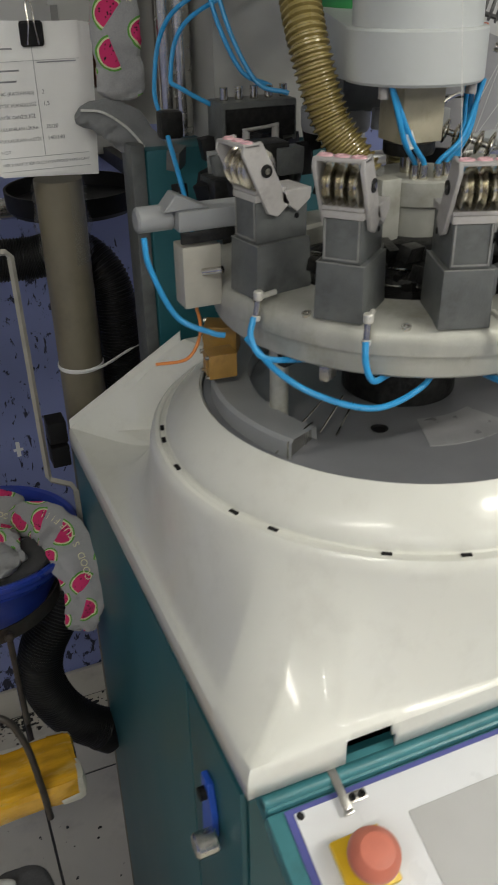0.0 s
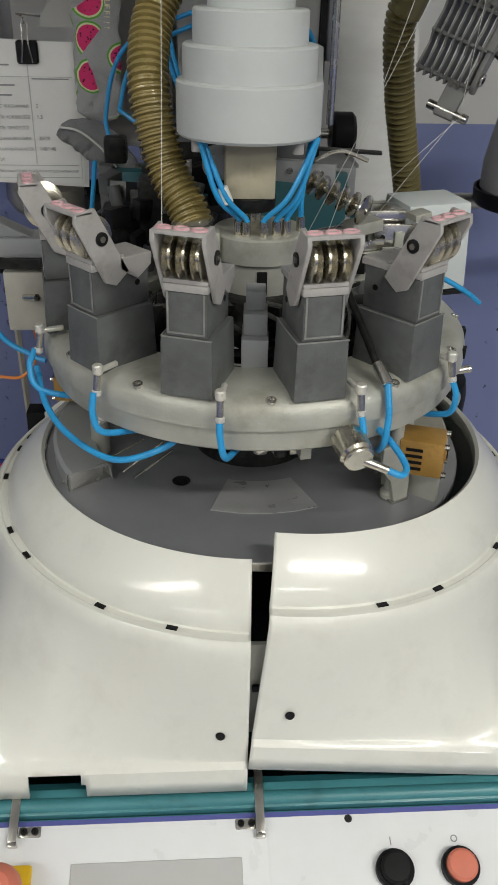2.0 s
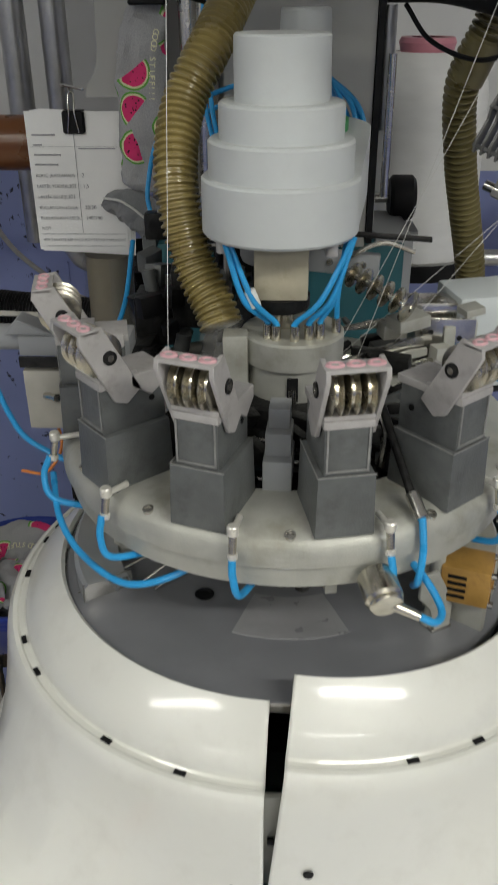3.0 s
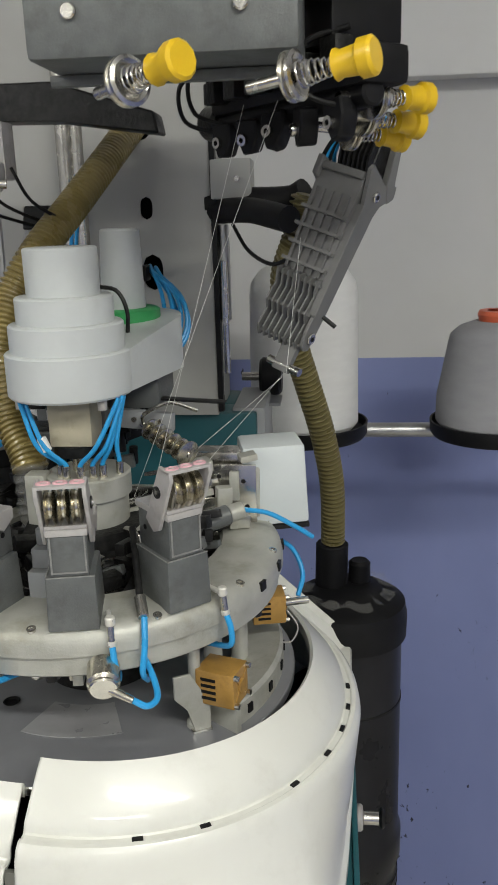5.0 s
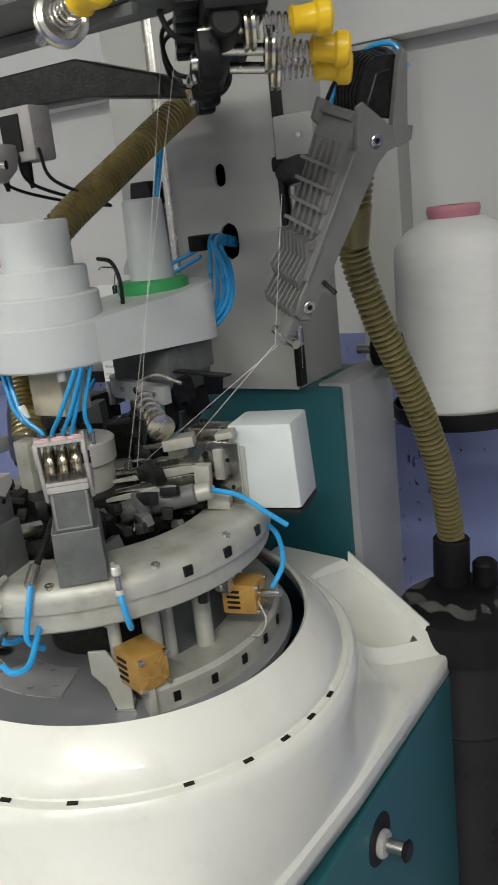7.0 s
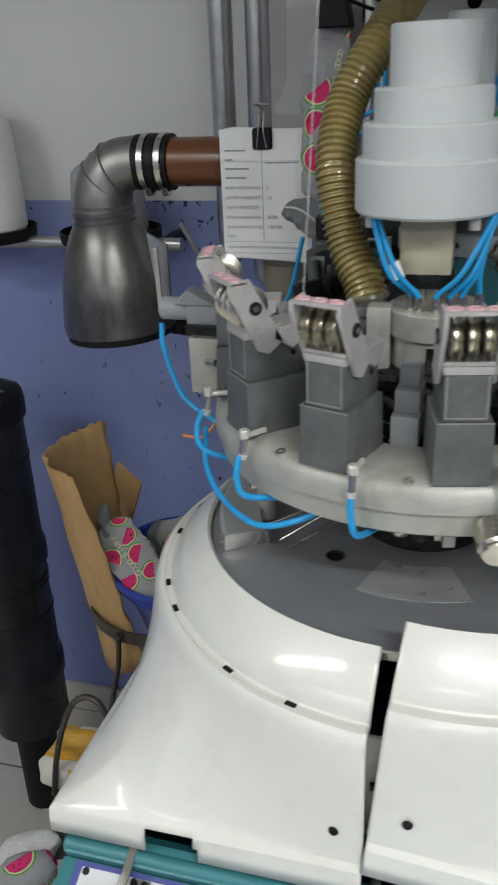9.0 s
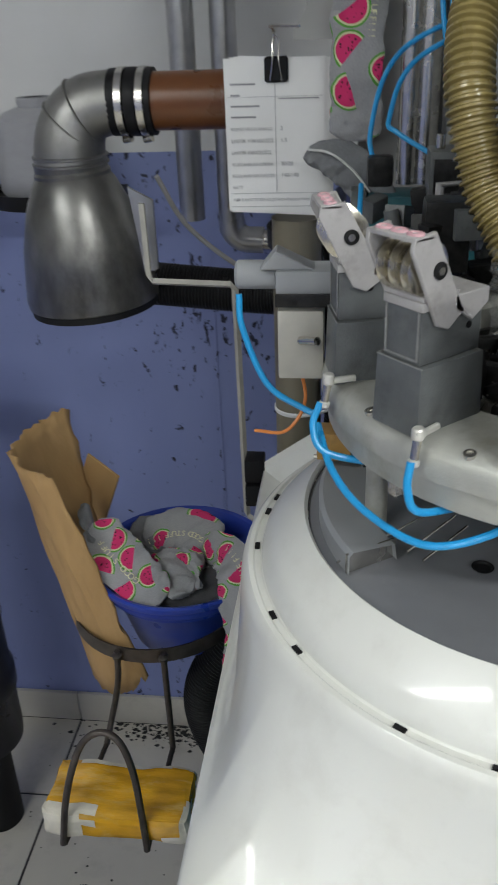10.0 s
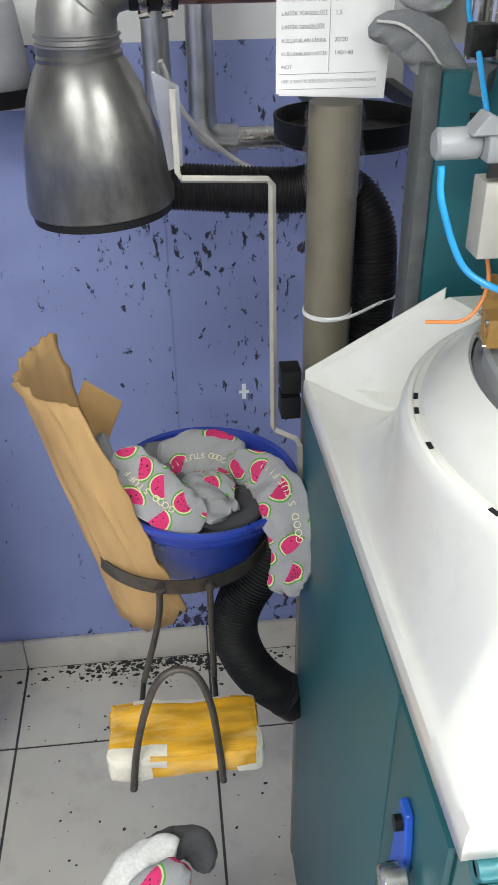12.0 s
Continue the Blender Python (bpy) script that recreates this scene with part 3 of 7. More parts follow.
def discs():
    disc = part("plate_disc", lathe(B(), [(0.05, 1.2445), (0.1815, 1.2445), (0.1825, 1.2435), (0.1825, 1.236), (0.05, 1.236)], 96), M_DISC, MACHINE, "graphite coloured steel plate")
    part("disc_edge", lathe(B(), [(0.1826, 1.2437), (0.1834, 1.2448), (0.1842, 1.2437), (0.1842, 1.238)], 96, a0=-200, a1=-88), M_STEEL, disc)
    part("disc_hole", lathe(B(), [(0.0062, 1.245), (0.0075, 1.2462), (0.0066, 1.2462), (0.0055, 1.2452), (0.0055, 1.2447), (0, 1.2447)], 24), M_BLACK, disc, "dark drilled hole", pose(-0.063, -0.074, 0))
    part("wear_sector", lathe(B(), [(0.075, 1.2447), (0.075, 1.2451), (0.122, 1.2451), (0.122, 1.2447)], 40, a0=-109, a1=-68), M_RUBBED, disc, "paler rubbed sector")
    # raised cam track to the side
    tr = part("cam_track", lathe(B(), [(0.125, 1.246), (0.127, 1.262), (0.169, 1.268), (0.172, 1.264), (0.172, 1.22)], 60, a0=-36, a1=80), M_ALU, MACHINE, "worn cast track ring")
    for a in (-30, -18, -6, 6, 18):
        part("track_notch", box(B(), -0.001, 0.0015, -0.003, 0.003, -0.004, 0.004), M_BLACK, tr, m=Matrix.Translation(polar(a, 0.172, 1.255)) @ pose(0, 0, 0, 0, 0, a))
    bl = part("block_face", box(B(), -0.02, 0.028, -0.003, 0.003, -0.014, 0.014, 0.001), M_ALU, MACHINE, "cast end block", Matrix.Translation(polar(-37, 0.150, 1.258)) @ pose(0, 0, 0, 0, 0, -37))
    # left block with a thin steel lip
    tl = part("cam_track", lathe(B(), [(0.138, 1.246), (0.14, 1.259), (0.172, 1.262), (0.175, 1.259), (0.175, 1.22)], 60, a0=-150, a1=-240), M_GREYPANEL, MACHINE, "dark grey cast track ring")
    part("steel_lip", box(B(), -0.04, 0.0, -0.0006, 0.0006, -0.001, 0.014), M_STEEL, MACHINE, m=Matrix.Translation(polar(-151, 0.176, 1.246)) @ pose(0, 0, 0, 0, 0, -146))
    for p, q in (((-0.102, -0.070, 1.2465), (-0.070, -0.040, 1.256)), ((-0.160, -0.077, 1.2475), (-0.095, -0.033, 1.262)), ((-0.112, -0.060, 1.2465), (-0.078, -0.036, 1.262))):
        part("steel_blade", cyl(B(), p, q, 0.0009, steps=6), M_STEEL, MACHINE)
    # support column of the bed
    part("bed_stem", lathe(B(), [(0.052, 1.236), (0.052, 1.300), (0.085, 1.318), (0.100, 1.335)], 48), M_DARK, MACHINE, "oily dark machine core")
    for a in (-170, -30, -8, 20):
        part("bed_pillar", cyl(B(), polar(a, 0.135, 1.246), polar(a, 0.135, 1.336), 0.008), M_ALU, MACHINE)


discs()


def bed_ring():
    prof = [(0.116, 1.327), (0.116, 1.366), (0.119, 1.369), (0.158, 1.3688), (0.164, 1.3675), (0.1690, 1.3645), (0.1720, 1.360), (0.1733, 1.354), (0.1735, 1.349), (0.1735, 1.347), (0.1700, 1.3465), (0.1690, 1.330), (0.165, 1.327), (0.116, 1.327)]
    ring = part("bed_ring", lathe(B(), prof, 128), M_ALU, MACHINE, "cast aluminium bed ring stained with oil")
    for a in (-165, -148, -122.5, -90, -58, -30, -5, 20):
        part("edge_screw", lathe(B(), [(0, 0.001), (0.002, 0.0012), (0.0022, 0.0022), (0.0036, 0.0022), (0.0036, -0.002)], 12), M_STEEL, ring, m=Matrix.Translation(polar(a, 0.166, 1.3655)) @ pose(0, 0, 0, 0, 15, a))
    for a in (-22, -8, 8):
        part("edge_notch", box(B(), -0.002, 0.0012, -0.004, 0.004, -0.004, 0.004), M_BLACK, ring, m=Matrix.Translation(polar(a, 0.1735, 1.356)) @ pose(0, 0, 0, 0, 0, a))
    # needle cylinder and sinker rings
    core = part("needle_cylinder", lathe(B(), [(0.03, 1.33), (0.1155, 1.332), (0.1155, 1.350), (0.102, 1.354), (0.088, 1.348), (0.082, 1.352), (0.078, 1.352), (0.078, 1.358), (0.068, 1.360), (0.066, 1.366), (0.06, 1.366), (0.058, 1.372), (0.052, 1.376), (0.05, 1.39), (0.045, 1.392), (0.0, 1.392)], 64), M_DARK, MACHINE, "dark oily needle cylinder")
    for r, z in ((0.079, 1.3525), (0.067, 1.361), (0.0585, 1.3725)):
        part("sinker_ring", lathe(B(), [(r, z), (r + 0.0015, z + 0.001), (r + 0.003, z), (r + 0.0015, z - 0.001), (r, z)], 64), M_STEEL, core)
    rnd = random.Random(4)
    for i in range(130):
        a = rnd.uniform(-190, 75)
        r = rnd.uniform(0.055, 0.116)
        z = rnd.uniform(1.352, 1.392) if a < -25 else rnd.uniform(1.356, 1.405)
        s = rnd.uniform(0.004, 0.011)
        bm = box(B(), -s * 1.4, s * 1.4, -s * 0.5, s * 0.5, -s * 0.6, s * 0.6, 0.0008)
        part("cam_piece", bm, rnd.choice((M_DARK, M_DARK, M_DARK, M_BLACK, M_STEEL, M_GREY)), core, m=Matrix.Translation(polar(a, r, z)) @ pose(0, 0, 0, rnd.uniform(-20, 20), rnd.uniform(-20, 20), a + rnd.uniform(-60, 60)))
    for i in range(70):
        x, y, z = rnd.uniform(-0.135, 0.0), rnd.uniform(0.085, 0.25), rnd.uniform(1.36, 1.44)
        s = rnd.uniform(0.006, 0.016)
        bm = box(B(), -s, s, -s * 0.6, s * 0.6, -s * 0.9, s * 0.9, 0.001) if i % 3 else cyl(B(), (0, 0, -s), (0, 0, s), s * 0.5, steps=12)
        part("valve_piece", bm, rnd.choice((M_DARK, M_DARK, M_BLACK, M_BLACK, M_GREY)), core, m=pose(x, y, z, rnd.uniform(-15, 15), rnd.uniform(-15, 15), rnd.uniform(0, 90)))
    # stepped bright block between the posts
    for a in (-94,):
        bm = B()
        box(bm, -0.02, 0.012, -0.0095, 0.0095, 0, 0.022, 0.001)
        box(bm, -0.02, 0.004, -0.0085, 0.0085, 0.022, 0.038, 0.001)
        box(bm, -0.022, -0.004, -0.007, 0.007, 0.038, 0.052, 0.001)
        part("cam_block", bm, M_GREYPANEL, MACHINE, m=Matrix.Translation(polar(a, 0.108, 1.368)) @ pose(0, 0, 0, 0, 0, a))


bed_ring()


def guide_post():
    """A stepped grey block with a tilted roller fork; +x points away from the axis."""
    bm = B()
    box(bm, -0.028, 0.0235, -0.0185, 0.0185, -0.002, 0.0395, 0.0015, taper=0.95)
    box(bm, -0.026, 0.0205, -0.0140, 0.0140, 0.0397, 0.070, 0.0012)
    post = part("guide_post", bm, M_GREY, MACHINE, "stepped grey painted yarn guide post")
    bm = B()
    box(bm, 0.0207, 0.0213, -0.0128, -0.0116, 0.042, 0.070)
    box(bm, 0.0207, 0.0213, 0.0116, 0.0128, 0.042, 0.070)
    box(bm, 0.0207, 0.0213, -0.0116, 0.0116, 0.042, 0.0432)
    box(bm, -0.026, 0.0222, -0.0178, -0.0170, 0.0392, 0.0400)
    box(bm, 0.0215, 0.0222, -0.0178, 0.0178, 0.0392, 0.0400)
    part("front_rim", bm, M_RIM, post)
    bm = box(B(), -0.029, 0.0215, -0.0150, 0.0150, 0.0702, 0.0755, 0.001)
    prism(bm, [(-0.026, 0.0765), (-0.026, 0.068), (-0.014, 0.060), (0.000, 0.069), (0.000, 0.0765)], 0.0151, 0.0180, bevel=0.0005)
    cap = part("cap", bm, M_LIGHTGREY, post, "light grey plastic cap")
    for sx in (-1, 1):
        out = [(-0.0070, 0.0670), (0.0040, 0.0585), (0.0125, 0.0620), (0.0335, 0.1050), (0.0325, 0.1105), (0.0175, 0.1130)]
        bm = prism(B(), out, sx * 0.0150, sx * 0.0180, bevel=0.0005)
        pl = part("fork_plate", bm, M_LIGHTGREY, post, "grey pink plastic fork side")
        part("pivot_screw", cyl(B(), (0.0140, sx * 0.0180, 0.0925), (0.0140, sx * 0.0192, 0.0925), 0.0046, steps=20), M_DARK, pl)
        part("pivot_head", cyl(B(), (0.0140, sx * 0.0192, 0.0925), (0.0140, sx * 0.0199, 0.0925), 0.0022, steps=12), M_STEEL, pl)
    part("fork_top", box(B(), 0.0190, 0.0325, -0.0180, 0.0180, 0.1090, 0.1115, 0.0008), M_LIGHTGREY, post)
    part("fork_bottom", box(B(), -0.006, 0.021, -0.0149, 0.0149, 0.0757, 0.0785, 0.0006), M_LIGHTGREY, post)
    for y in (-0.0115, 0.0, 0.0115):
        bm = lathe(B(), [(0.0022, 0.0), (0.0028, 0.0010), (0.0040, 0.0014), (0.0050, 0.0010), (0.0054, 0.0)], 20, Matrix.Diagonal((0.75, 1, 1, 1)))
        part("ceramic_eye", bm, M_PINK, post, "pink ceramic yarn eye", pose(0.0258, y, 0.1115))
        part("eye_hole", lathe(B(), [(0, 0.0006), (0.0022, 0.0006), (0.0024, 0.0)], 12, Matrix.Diagonal((0.75, 1, 1, 1))), M_LIGHTGREY, post, m=pose(0.0258, y, 0.1116))
        bm = lathe(B(), [(0.004, -0.0042), (0.0095, -0.0042), (0.0145, -0.0028), (0.0098, -0.0007), (0.0098, 0.0007), (0.0145, 0.0028), (0.0095, 0.0042), (0.004, 0.0042)], 28, pose(0, 0, 0, 90, 0, 0))
        part("roller", bm, M_NICKEL, post, "polished steel yarn roller", pose(0.0160, y * 0.80, 0.0925))
    part("roller_shaft", cyl(B(), (0.0160, -0.015, 0.0925), (0.0160, 0.015, 0.0925), 0.004), M_DARK, post)
    for x, z in ((-0.016, 0.056), (0.001, 0.060)):
        for sy in (-1, 1):
            part("screw_hole", cyl(B(), (x, sy * 0.0138, z), (x, sy * 0.0144, z), 0.0021), M_BLACK, post)
    return post


POST = guide_post()
POST_ANGLES = (-109.3, -79, -139, -49, -169)
for i, a in enumerate(POST_ANGLES):
    pm = Matrix.Translation(polar(a, 0.147, 1.3685)) @ pose(0, 0, 0, 0, 0, a)
    if i == 0:
        POST.matrix_basis = pm
    else:
        c = copy_thing(POST, pm)


def fittings():
    """Elbow fittings on the ring and their blue tubes."""
    loops = {
        -160: [(0.183, 1.360), (0.189, 1.346), (0.184, 1.331), (0.150, 1.322)],
        -131: [(0.183, 1.360), (0.187, 1.345), (0.183, 1.331), (0.148, 1.321)],
        -101: [(0.181, 1.358), (0.184, 1.345), (0.181, 1.330), (0.148, 1.319)],
        -70.5: [(0.181, 1.358), (0.185, 1.345), (0.181, 1.330), (0.148, 1.318)],
        -41: [(0.181, 1.358), (0.185, 1.345), (0.179, 1.328), (0.148, 1.317)],
    }
    for a, pts in loops.items():
        at = Matrix.Rotation(radians(a), 4, "Z")
        bm = cyl(B(), (0.160, 0, 1.374), (0.180, 0, 1.374), 0.0021, bevel=0.0005)
        f = part("elbow_fitting", bm, M_FIT, MACHINE, "bright push-in elbow fitting", at)
        part("elbow_drop", cyl(B(), (0.1775, 0, 1.376), (0.1805, 0, 1.359), 0.0027, 0.0024, bevel=0.0005), M_NICKEL, f)
        part("elbow_head", lathe(B(), [(0, 0.0035), (0.0030, 0.0035), (0.0038, 0.0025), (0.0038, -0.0025), (0.0030, -0.0035), (0, -0.0035)], 12), M_FIT, f, "pale square head", pose(0.1778, 0, 1.3755))
        part("elbow_collar", cyl(B(), (0.1800, 0, 1.3605), (0.1808, 0, 1.3565), 0.0034, bevel=0.0006, steps=12), M_FIT, f)
        sweep = {-160: 9, -131: 5, -101: 3, -70.5: 2, -41: 3}[a]
        P = []
        for i, (r, z) in enumerate(pts):
            P.append(polar(a + sweep * (i / 3) ** 2, r, z))
        part("air_tube", tube(B(), P, 0.0024), M_BLUE, MACHINE, "sky blue pneumatic tube")
    part("air_tube", tube(B(), [polar(-163, 0.182, 1.340), polar(-152, 0.185, 1.324), polar(-141, 0.183, 1.312), polar(-128, 0.176, 1.306), polar(-117, 0.160, 1.318), polar(-112, 0.140, 1.330)], 0.0024), M_BLUE, MACHINE, "sky blue pneumatic tube")
    # second clamp fitting with a dark lever
    at = Matrix.Rotation(radians(-62), 4, "Z")
    lev = part("lever_rod", cyl(B(), (0.105, 0.012, 1.415), (0.163, 0.0, 1.376), 0.0028), M_DARK, MACHINE, m=at)
    part("rod_clamp", cyl(B(), (0.158, 0.001, 1.381), (0.173, -0.001, 1.371), 0.0044, bevel=0.0006), M_STEEL, lev)
    part("air_tube", tube(B(), [polar(-62, 0.172, 1.371), polar(-63, 0.18, 1.352), polar(-64, 0.182, 1.332), polar(-62, 0.17, 1.318)], 0.0024), M_BLUE, MACHINE, "sky blue pneumatic tube")
    part("air_tube", tube(B(), [(0.072, -0.140, 1.338), (0.085, -0.160, 1.331), (0.093, -0.178, 1.322), (0.088, -0.189, 1.321), (0.078, -0.189, 1.325)], 0.0024), M_BLUE, MACHINE, "sky blue pneumatic tube")
    # thimble valve
    p, q = Vector((0.052, -0.168, 1.341)), Vector((0.057, -0.188, 1.335))
    v = part("thimble_valve", cyl(B(), p, q, 0.0120, bevel=0.002, steps=24), M_NICKEL, MACHINE, "small round metal valve")
    part("valve_collar", cyl(B(), q, q.lerp(p, -0.15), 0.0105, bevel=0.001, steps=24), M_NICKEL, v)
    part("valve_nozzle", cyl(B(), q + Vector((0.003, 0.002, -0.003)), (0.078, -0.189, 1.325), 0.0036, 0.0028), M_NICKEL, v)
    for x in (0.0, 0.013):
        part("knurled_nut", lathe(B(), [(0, -0.006), (0.005, -0.006), (0.0062, -0.003), (0.0062, 0.004), (0, 0.004)], 16), M_STEEL, MACHINE, m=pose(x - 0.005, -0.152, 1.325))


    rnd = random.Random(31)
    for i in range(26):
        a = rnd.uniform(-165, 10)
        r = rnd.uniform(0.120, 0.158)
        h = rnd.uniform(0.006, 0.018)
        if i % 2:
            bm = cyl(B(), (0, 0, -h), (0, 0, 0.001), rnd.uniform(0.003, 0.006), steps=10, bevel=0.0008)
        else:
            bm = box(B(), -0.007, 0.007, -0.004, 0.004, -h, 0.001, 0.0008)
        part("under_ring_fitting", bm, rnd.choice((M_DARK, M_DARK, M_STEEL, M_ALU)), MACHINE, m=Matrix.Translation(polar(a, r, 1.327)) @ pose(0, 0, 0, 0, 0, a))


fittings()


def brass_blocks():
    def block(m, s=1.0):
        b = part("amber_coil_block", box(B(), -0.017 * s, 0.017 * s, -0.014 * s, 0.014 * s, -0.015 * s, 0.015 * s, 0.001), M_BRASS, MACHINE, "amber plastic solenoid block", m)
        for i in range(4):
            part("cooling_slot", box(B(), -0.012 * s, 0.001 * s, -0.0146 * s, -0.0139 * s, (-0.010 + i * 0.0055) * s, (-0.0075 + i * 0.0055) * s), M_BLACK, b)
        for x in (-1, 1):
            for z in (-1, 1):
                part("corner_nut", cyl(B(), (0.0165 * s, x * 0.0115 * s, z * 0.0125 * s), (0.0205 * s, x * 0.0115 * s, z * 0.0125 * s), 0.0024 * s, steps=8), M_STEEL, b)
        for k in (-1, 1):
            part("cross_rib", box(B(), 0.0166 * s, 0.0178 * s, -0.015 * s, 0.015 * s, -0.0010 * s, 0.0010 * s, m=pose(0, 0, 0, k * 45, 0, 0)), M_BRASS, b)
        part("centre_boss", cyl(B(), (0.0168 * s, 0, 0), (0.019 * s, 0, 0), 0.006 * s), M_BRASS, b)
        return b
    block(Matrix.Translation((0.128, -0.098, 1.286)) @ pose(0, 0, 0, 0, 0, -18))
    block(Matrix.Translation((0.158, 0.012, 1.300)) @ pose(0, 0, 0, 0, 0, 12), 0.9)
    block(Matrix.Translation((-0.164, 0.034, 1.282)) @ pose(0, 0, 0, 0, 0, 175), 0.75)
    block(Matrix.Translation((-0.150, 0.065, 1.292)) @ pose(0, 0, 0, 0, 0, 150), 0.9)
    br = part("coil_bracket", prism(B(), [(-0.014, 0.016), (0.000, 0.016), (0.016, -0.014), (0.016, -0.037), (0.002, -0.037), (-0.003, -0.016), (-0.014, -0.004)], -0.0015, 0.0015, bevel=0.0005), M_ALU, MACHINE, "pale cast coil bracket", Matrix.Translation((0.104, -0.111, 1.284)) @ pose(0, 0, 0, 0, 0, 28))
    part("bracket_edge", box(B(), 0.000, 0.017, -0.0022, 0.010, -0.0392, -0.0365, 0.0006), M_STEEL, br)
    for x, y in ((0.106, -0.100), (0.112, -0.040)):
        part("foot_pillar", lathe(B(), [(0, 1.246), (0.0085, 1.246), (0.0085, 1.250), (0.0055, 1.253), (0.0050, 1.328), (0, 1.328)], 20), M_ALU, MACHINE, "pale turned pillar", pose(x, y, 0))
    part("coil_wire", tube(B(), [(0.176, 0.006, 1.298), (0.186, 0.0, 1.285), (0.181, -0.004, 1.272), (0.172, -0.004, 1.27)], 0.0008, 6), M_LIGHTGREY, MACHINE)
    part("nozzle_pin", cyl(B(), (0.17, 0.01, 1.303), (0.196, 0.012, 1.306), 0.0035), M_STEEL, MACHINE)
    part("orange_wire", tube(B(), [(-0.188, 0.02, 1.382), (-0.192, 0.022, 1.36), (-0.186, 0.018, 1.325), (-0.20, 0.012, 1.302), (-0.225, 0.025, 1.295)], 0.0014, 6), M_ORANGE, MACHINE, "thin orange wire")


brass_blocks()


def tower():
    """Stepped cap, belt housing and the valve head under it."""
    tx = -0.008
    prof = [(0.0, 1.631), (0.0295, 1.631), (0.031, 1.6295), (0.031, 1.5915), (0.040, 1.5912), (0.0415, 1.5897), (0.0415, 1.5690), (0.0475, 1.5686), (0.049, 1.567), (0.049, 1.5455), (0.0525, 1.545), (0.054, 1.5435), (0.054, 1.509), (0.0525, 1.507), (0, 1.507)]
    cap = part("stepped_cap", lathe(B(), prof, 96), M_TOWER, MACHINE, "stepped pale grey plastic cap", pose(tx, 0, 0))
    # belt housing running back to the column
    bm = B()
    ex, ey = 0.022, 0.145
    d = Vector((ex - tx, ey, 0)).normalized()
    nrm = Vector((-d.y, d.x, 0))
    ang = math.atan2(d.y, d.x)
    ring = []
    for k in range(25):
        a = ang + math.pi / 2 + math.pi * k / 24
        ring.append((tx + 0.0535 * math.cos(a), 0.0535 * math.sin(a)))
    for k in range(25):
        a = ang - math.pi / 2 + math.pi * k / 24
        ring.append((ex + 0.043 * math.cos(a), ey + 0.043 * math.sin(a)))
    lo = [bm.verts.new((x, y, 1.5085 - 0.05 * max(0, y))) for x, y in ring]
    hi = [bm.verts.new((x, y, 1.5435 + 0.08 * max(0, y))) for x, y in ring]
    bm.faces.new(lo[::-1]), bm.faces.new(hi)
    for i in range(len(ring)):
        bm.faces.new((lo[i], lo[(i + 1) % len(ring)], hi[(i + 1) % len(ring)], hi[i]))
    part("belt_housing", bm, M_TOWER, MACHINE, "pale grey belt housing")
    part("housing_foot", box(B(), -0.02, 0.05, 0.09, 0.17, 1.470, 1.5005, 0.004), M_GREY, MACHINE)
    gx, gy = 0.010, 0.135
    part("green_collar", lathe(B(), [(0.0, 1.550), (0.036, 1.550), (0.036, 1.563), (0.033, 1.565), (0, 1.565)], 48), M_GREEN, MACHINE, "green plastic collar", pose(gx, gy, 0))
    part("back_cylinder", lathe(B(), [(0.022, 1.565), (0.0195, 1.640), (0.018, 1.642), (0, 1.642)], 48), M_TOWER, MACHINE, "pale grey plastic cylinder", pose(gx, gy, 0))
    part("wire_hoop", tube(B(), [(0.03, 0.06, 1.545), (0.031, 0.06, 1.57), (0.022, 0.062, 1.588), (0.004, 0.065, 1.592)], 0.002, 8), M_DARK, MACHINE)
    # stem and valves
    part("stem_block", box(B(), -0.026, 0.012, -0.018, 0.018, 1.462, 1.5065, 0.002), M_STEMC, MACHINE, "cream yellow stem block")
    part("stem_ring", lathe(B(), [(0.0, 1.452), (0.02, 1.452), (0.021, 1.454), (0.021, 1.462), (0, 1.462)], 32), M_DARK, MACHINE, m=pose(-0.007, 0, 0))
    part("stem", cyl(B(), (-0.005, 0, 1.38), (-0.005, 0, 1.453), 0.008), M_NICKEL, MACHINE)
    for a in (-150, -40):
        part("cap_bolt", cyl(B(), polar(a, 0.045, 1.498) + Vector((tx, 0, 0)), polar(a, 0.045, 1.5075) + Vector((tx, 0, 0)), 0.0042, steps=12), M_LIGHTGREY, MACHINE)
    head = part("dial_head", lathe(B(), [(0.0, 1.437), (0.036, 1.437), (0.0375, 1.4355), (0.0375, 1.417), (0.034, 1.4155), (0.034, 1.390), (0.028, 1.386), (0, 1.386)], 64), M_ALU, MACHINE, "round brushed dial head", pose(0.002, -0.004, 0))
    part("dial_window", box(B(), -0.004, 0.004, -0.0353, -0.030, 1.393, 1.412, 0.001), M_BLACK, head)
    part("dial_pin", cyl(B(), (0, -0.036, 1.393), (0, -0.036, 1.404), 0.0028), M_STEEL, head)
    part("dial_bar", box(B(), -0.018, 0.02, -0.040, -0.0345, 1.3865, 1.3885), M_STEEL, head)
    part("side_block", box(B(), -0.050, -0.032, -0.026, -0.008, 1.39, 1.44, 0.002), M_ALU, head)
    rnd = random.Random(3)
    # blue tube bundle under the cap
    ends = [(-0.016, -0.024, 1.437), (-0.010, -0.028, 1.437), (0.003, -0.029, 1.437), (0.013, -0.026, 1.437), (0.021, -0.023, 1.437), (0.033, -0.012, 1.437)]
    tops = [(-0.045, -0.030, 1.507), (-0.043, -0.026, 1.507), (0.040, -0.026, 1.507), (0.042, -0.020, 1.508), (0.038, -0.014, 1.507), (0.040, -0.006, 1.508)]
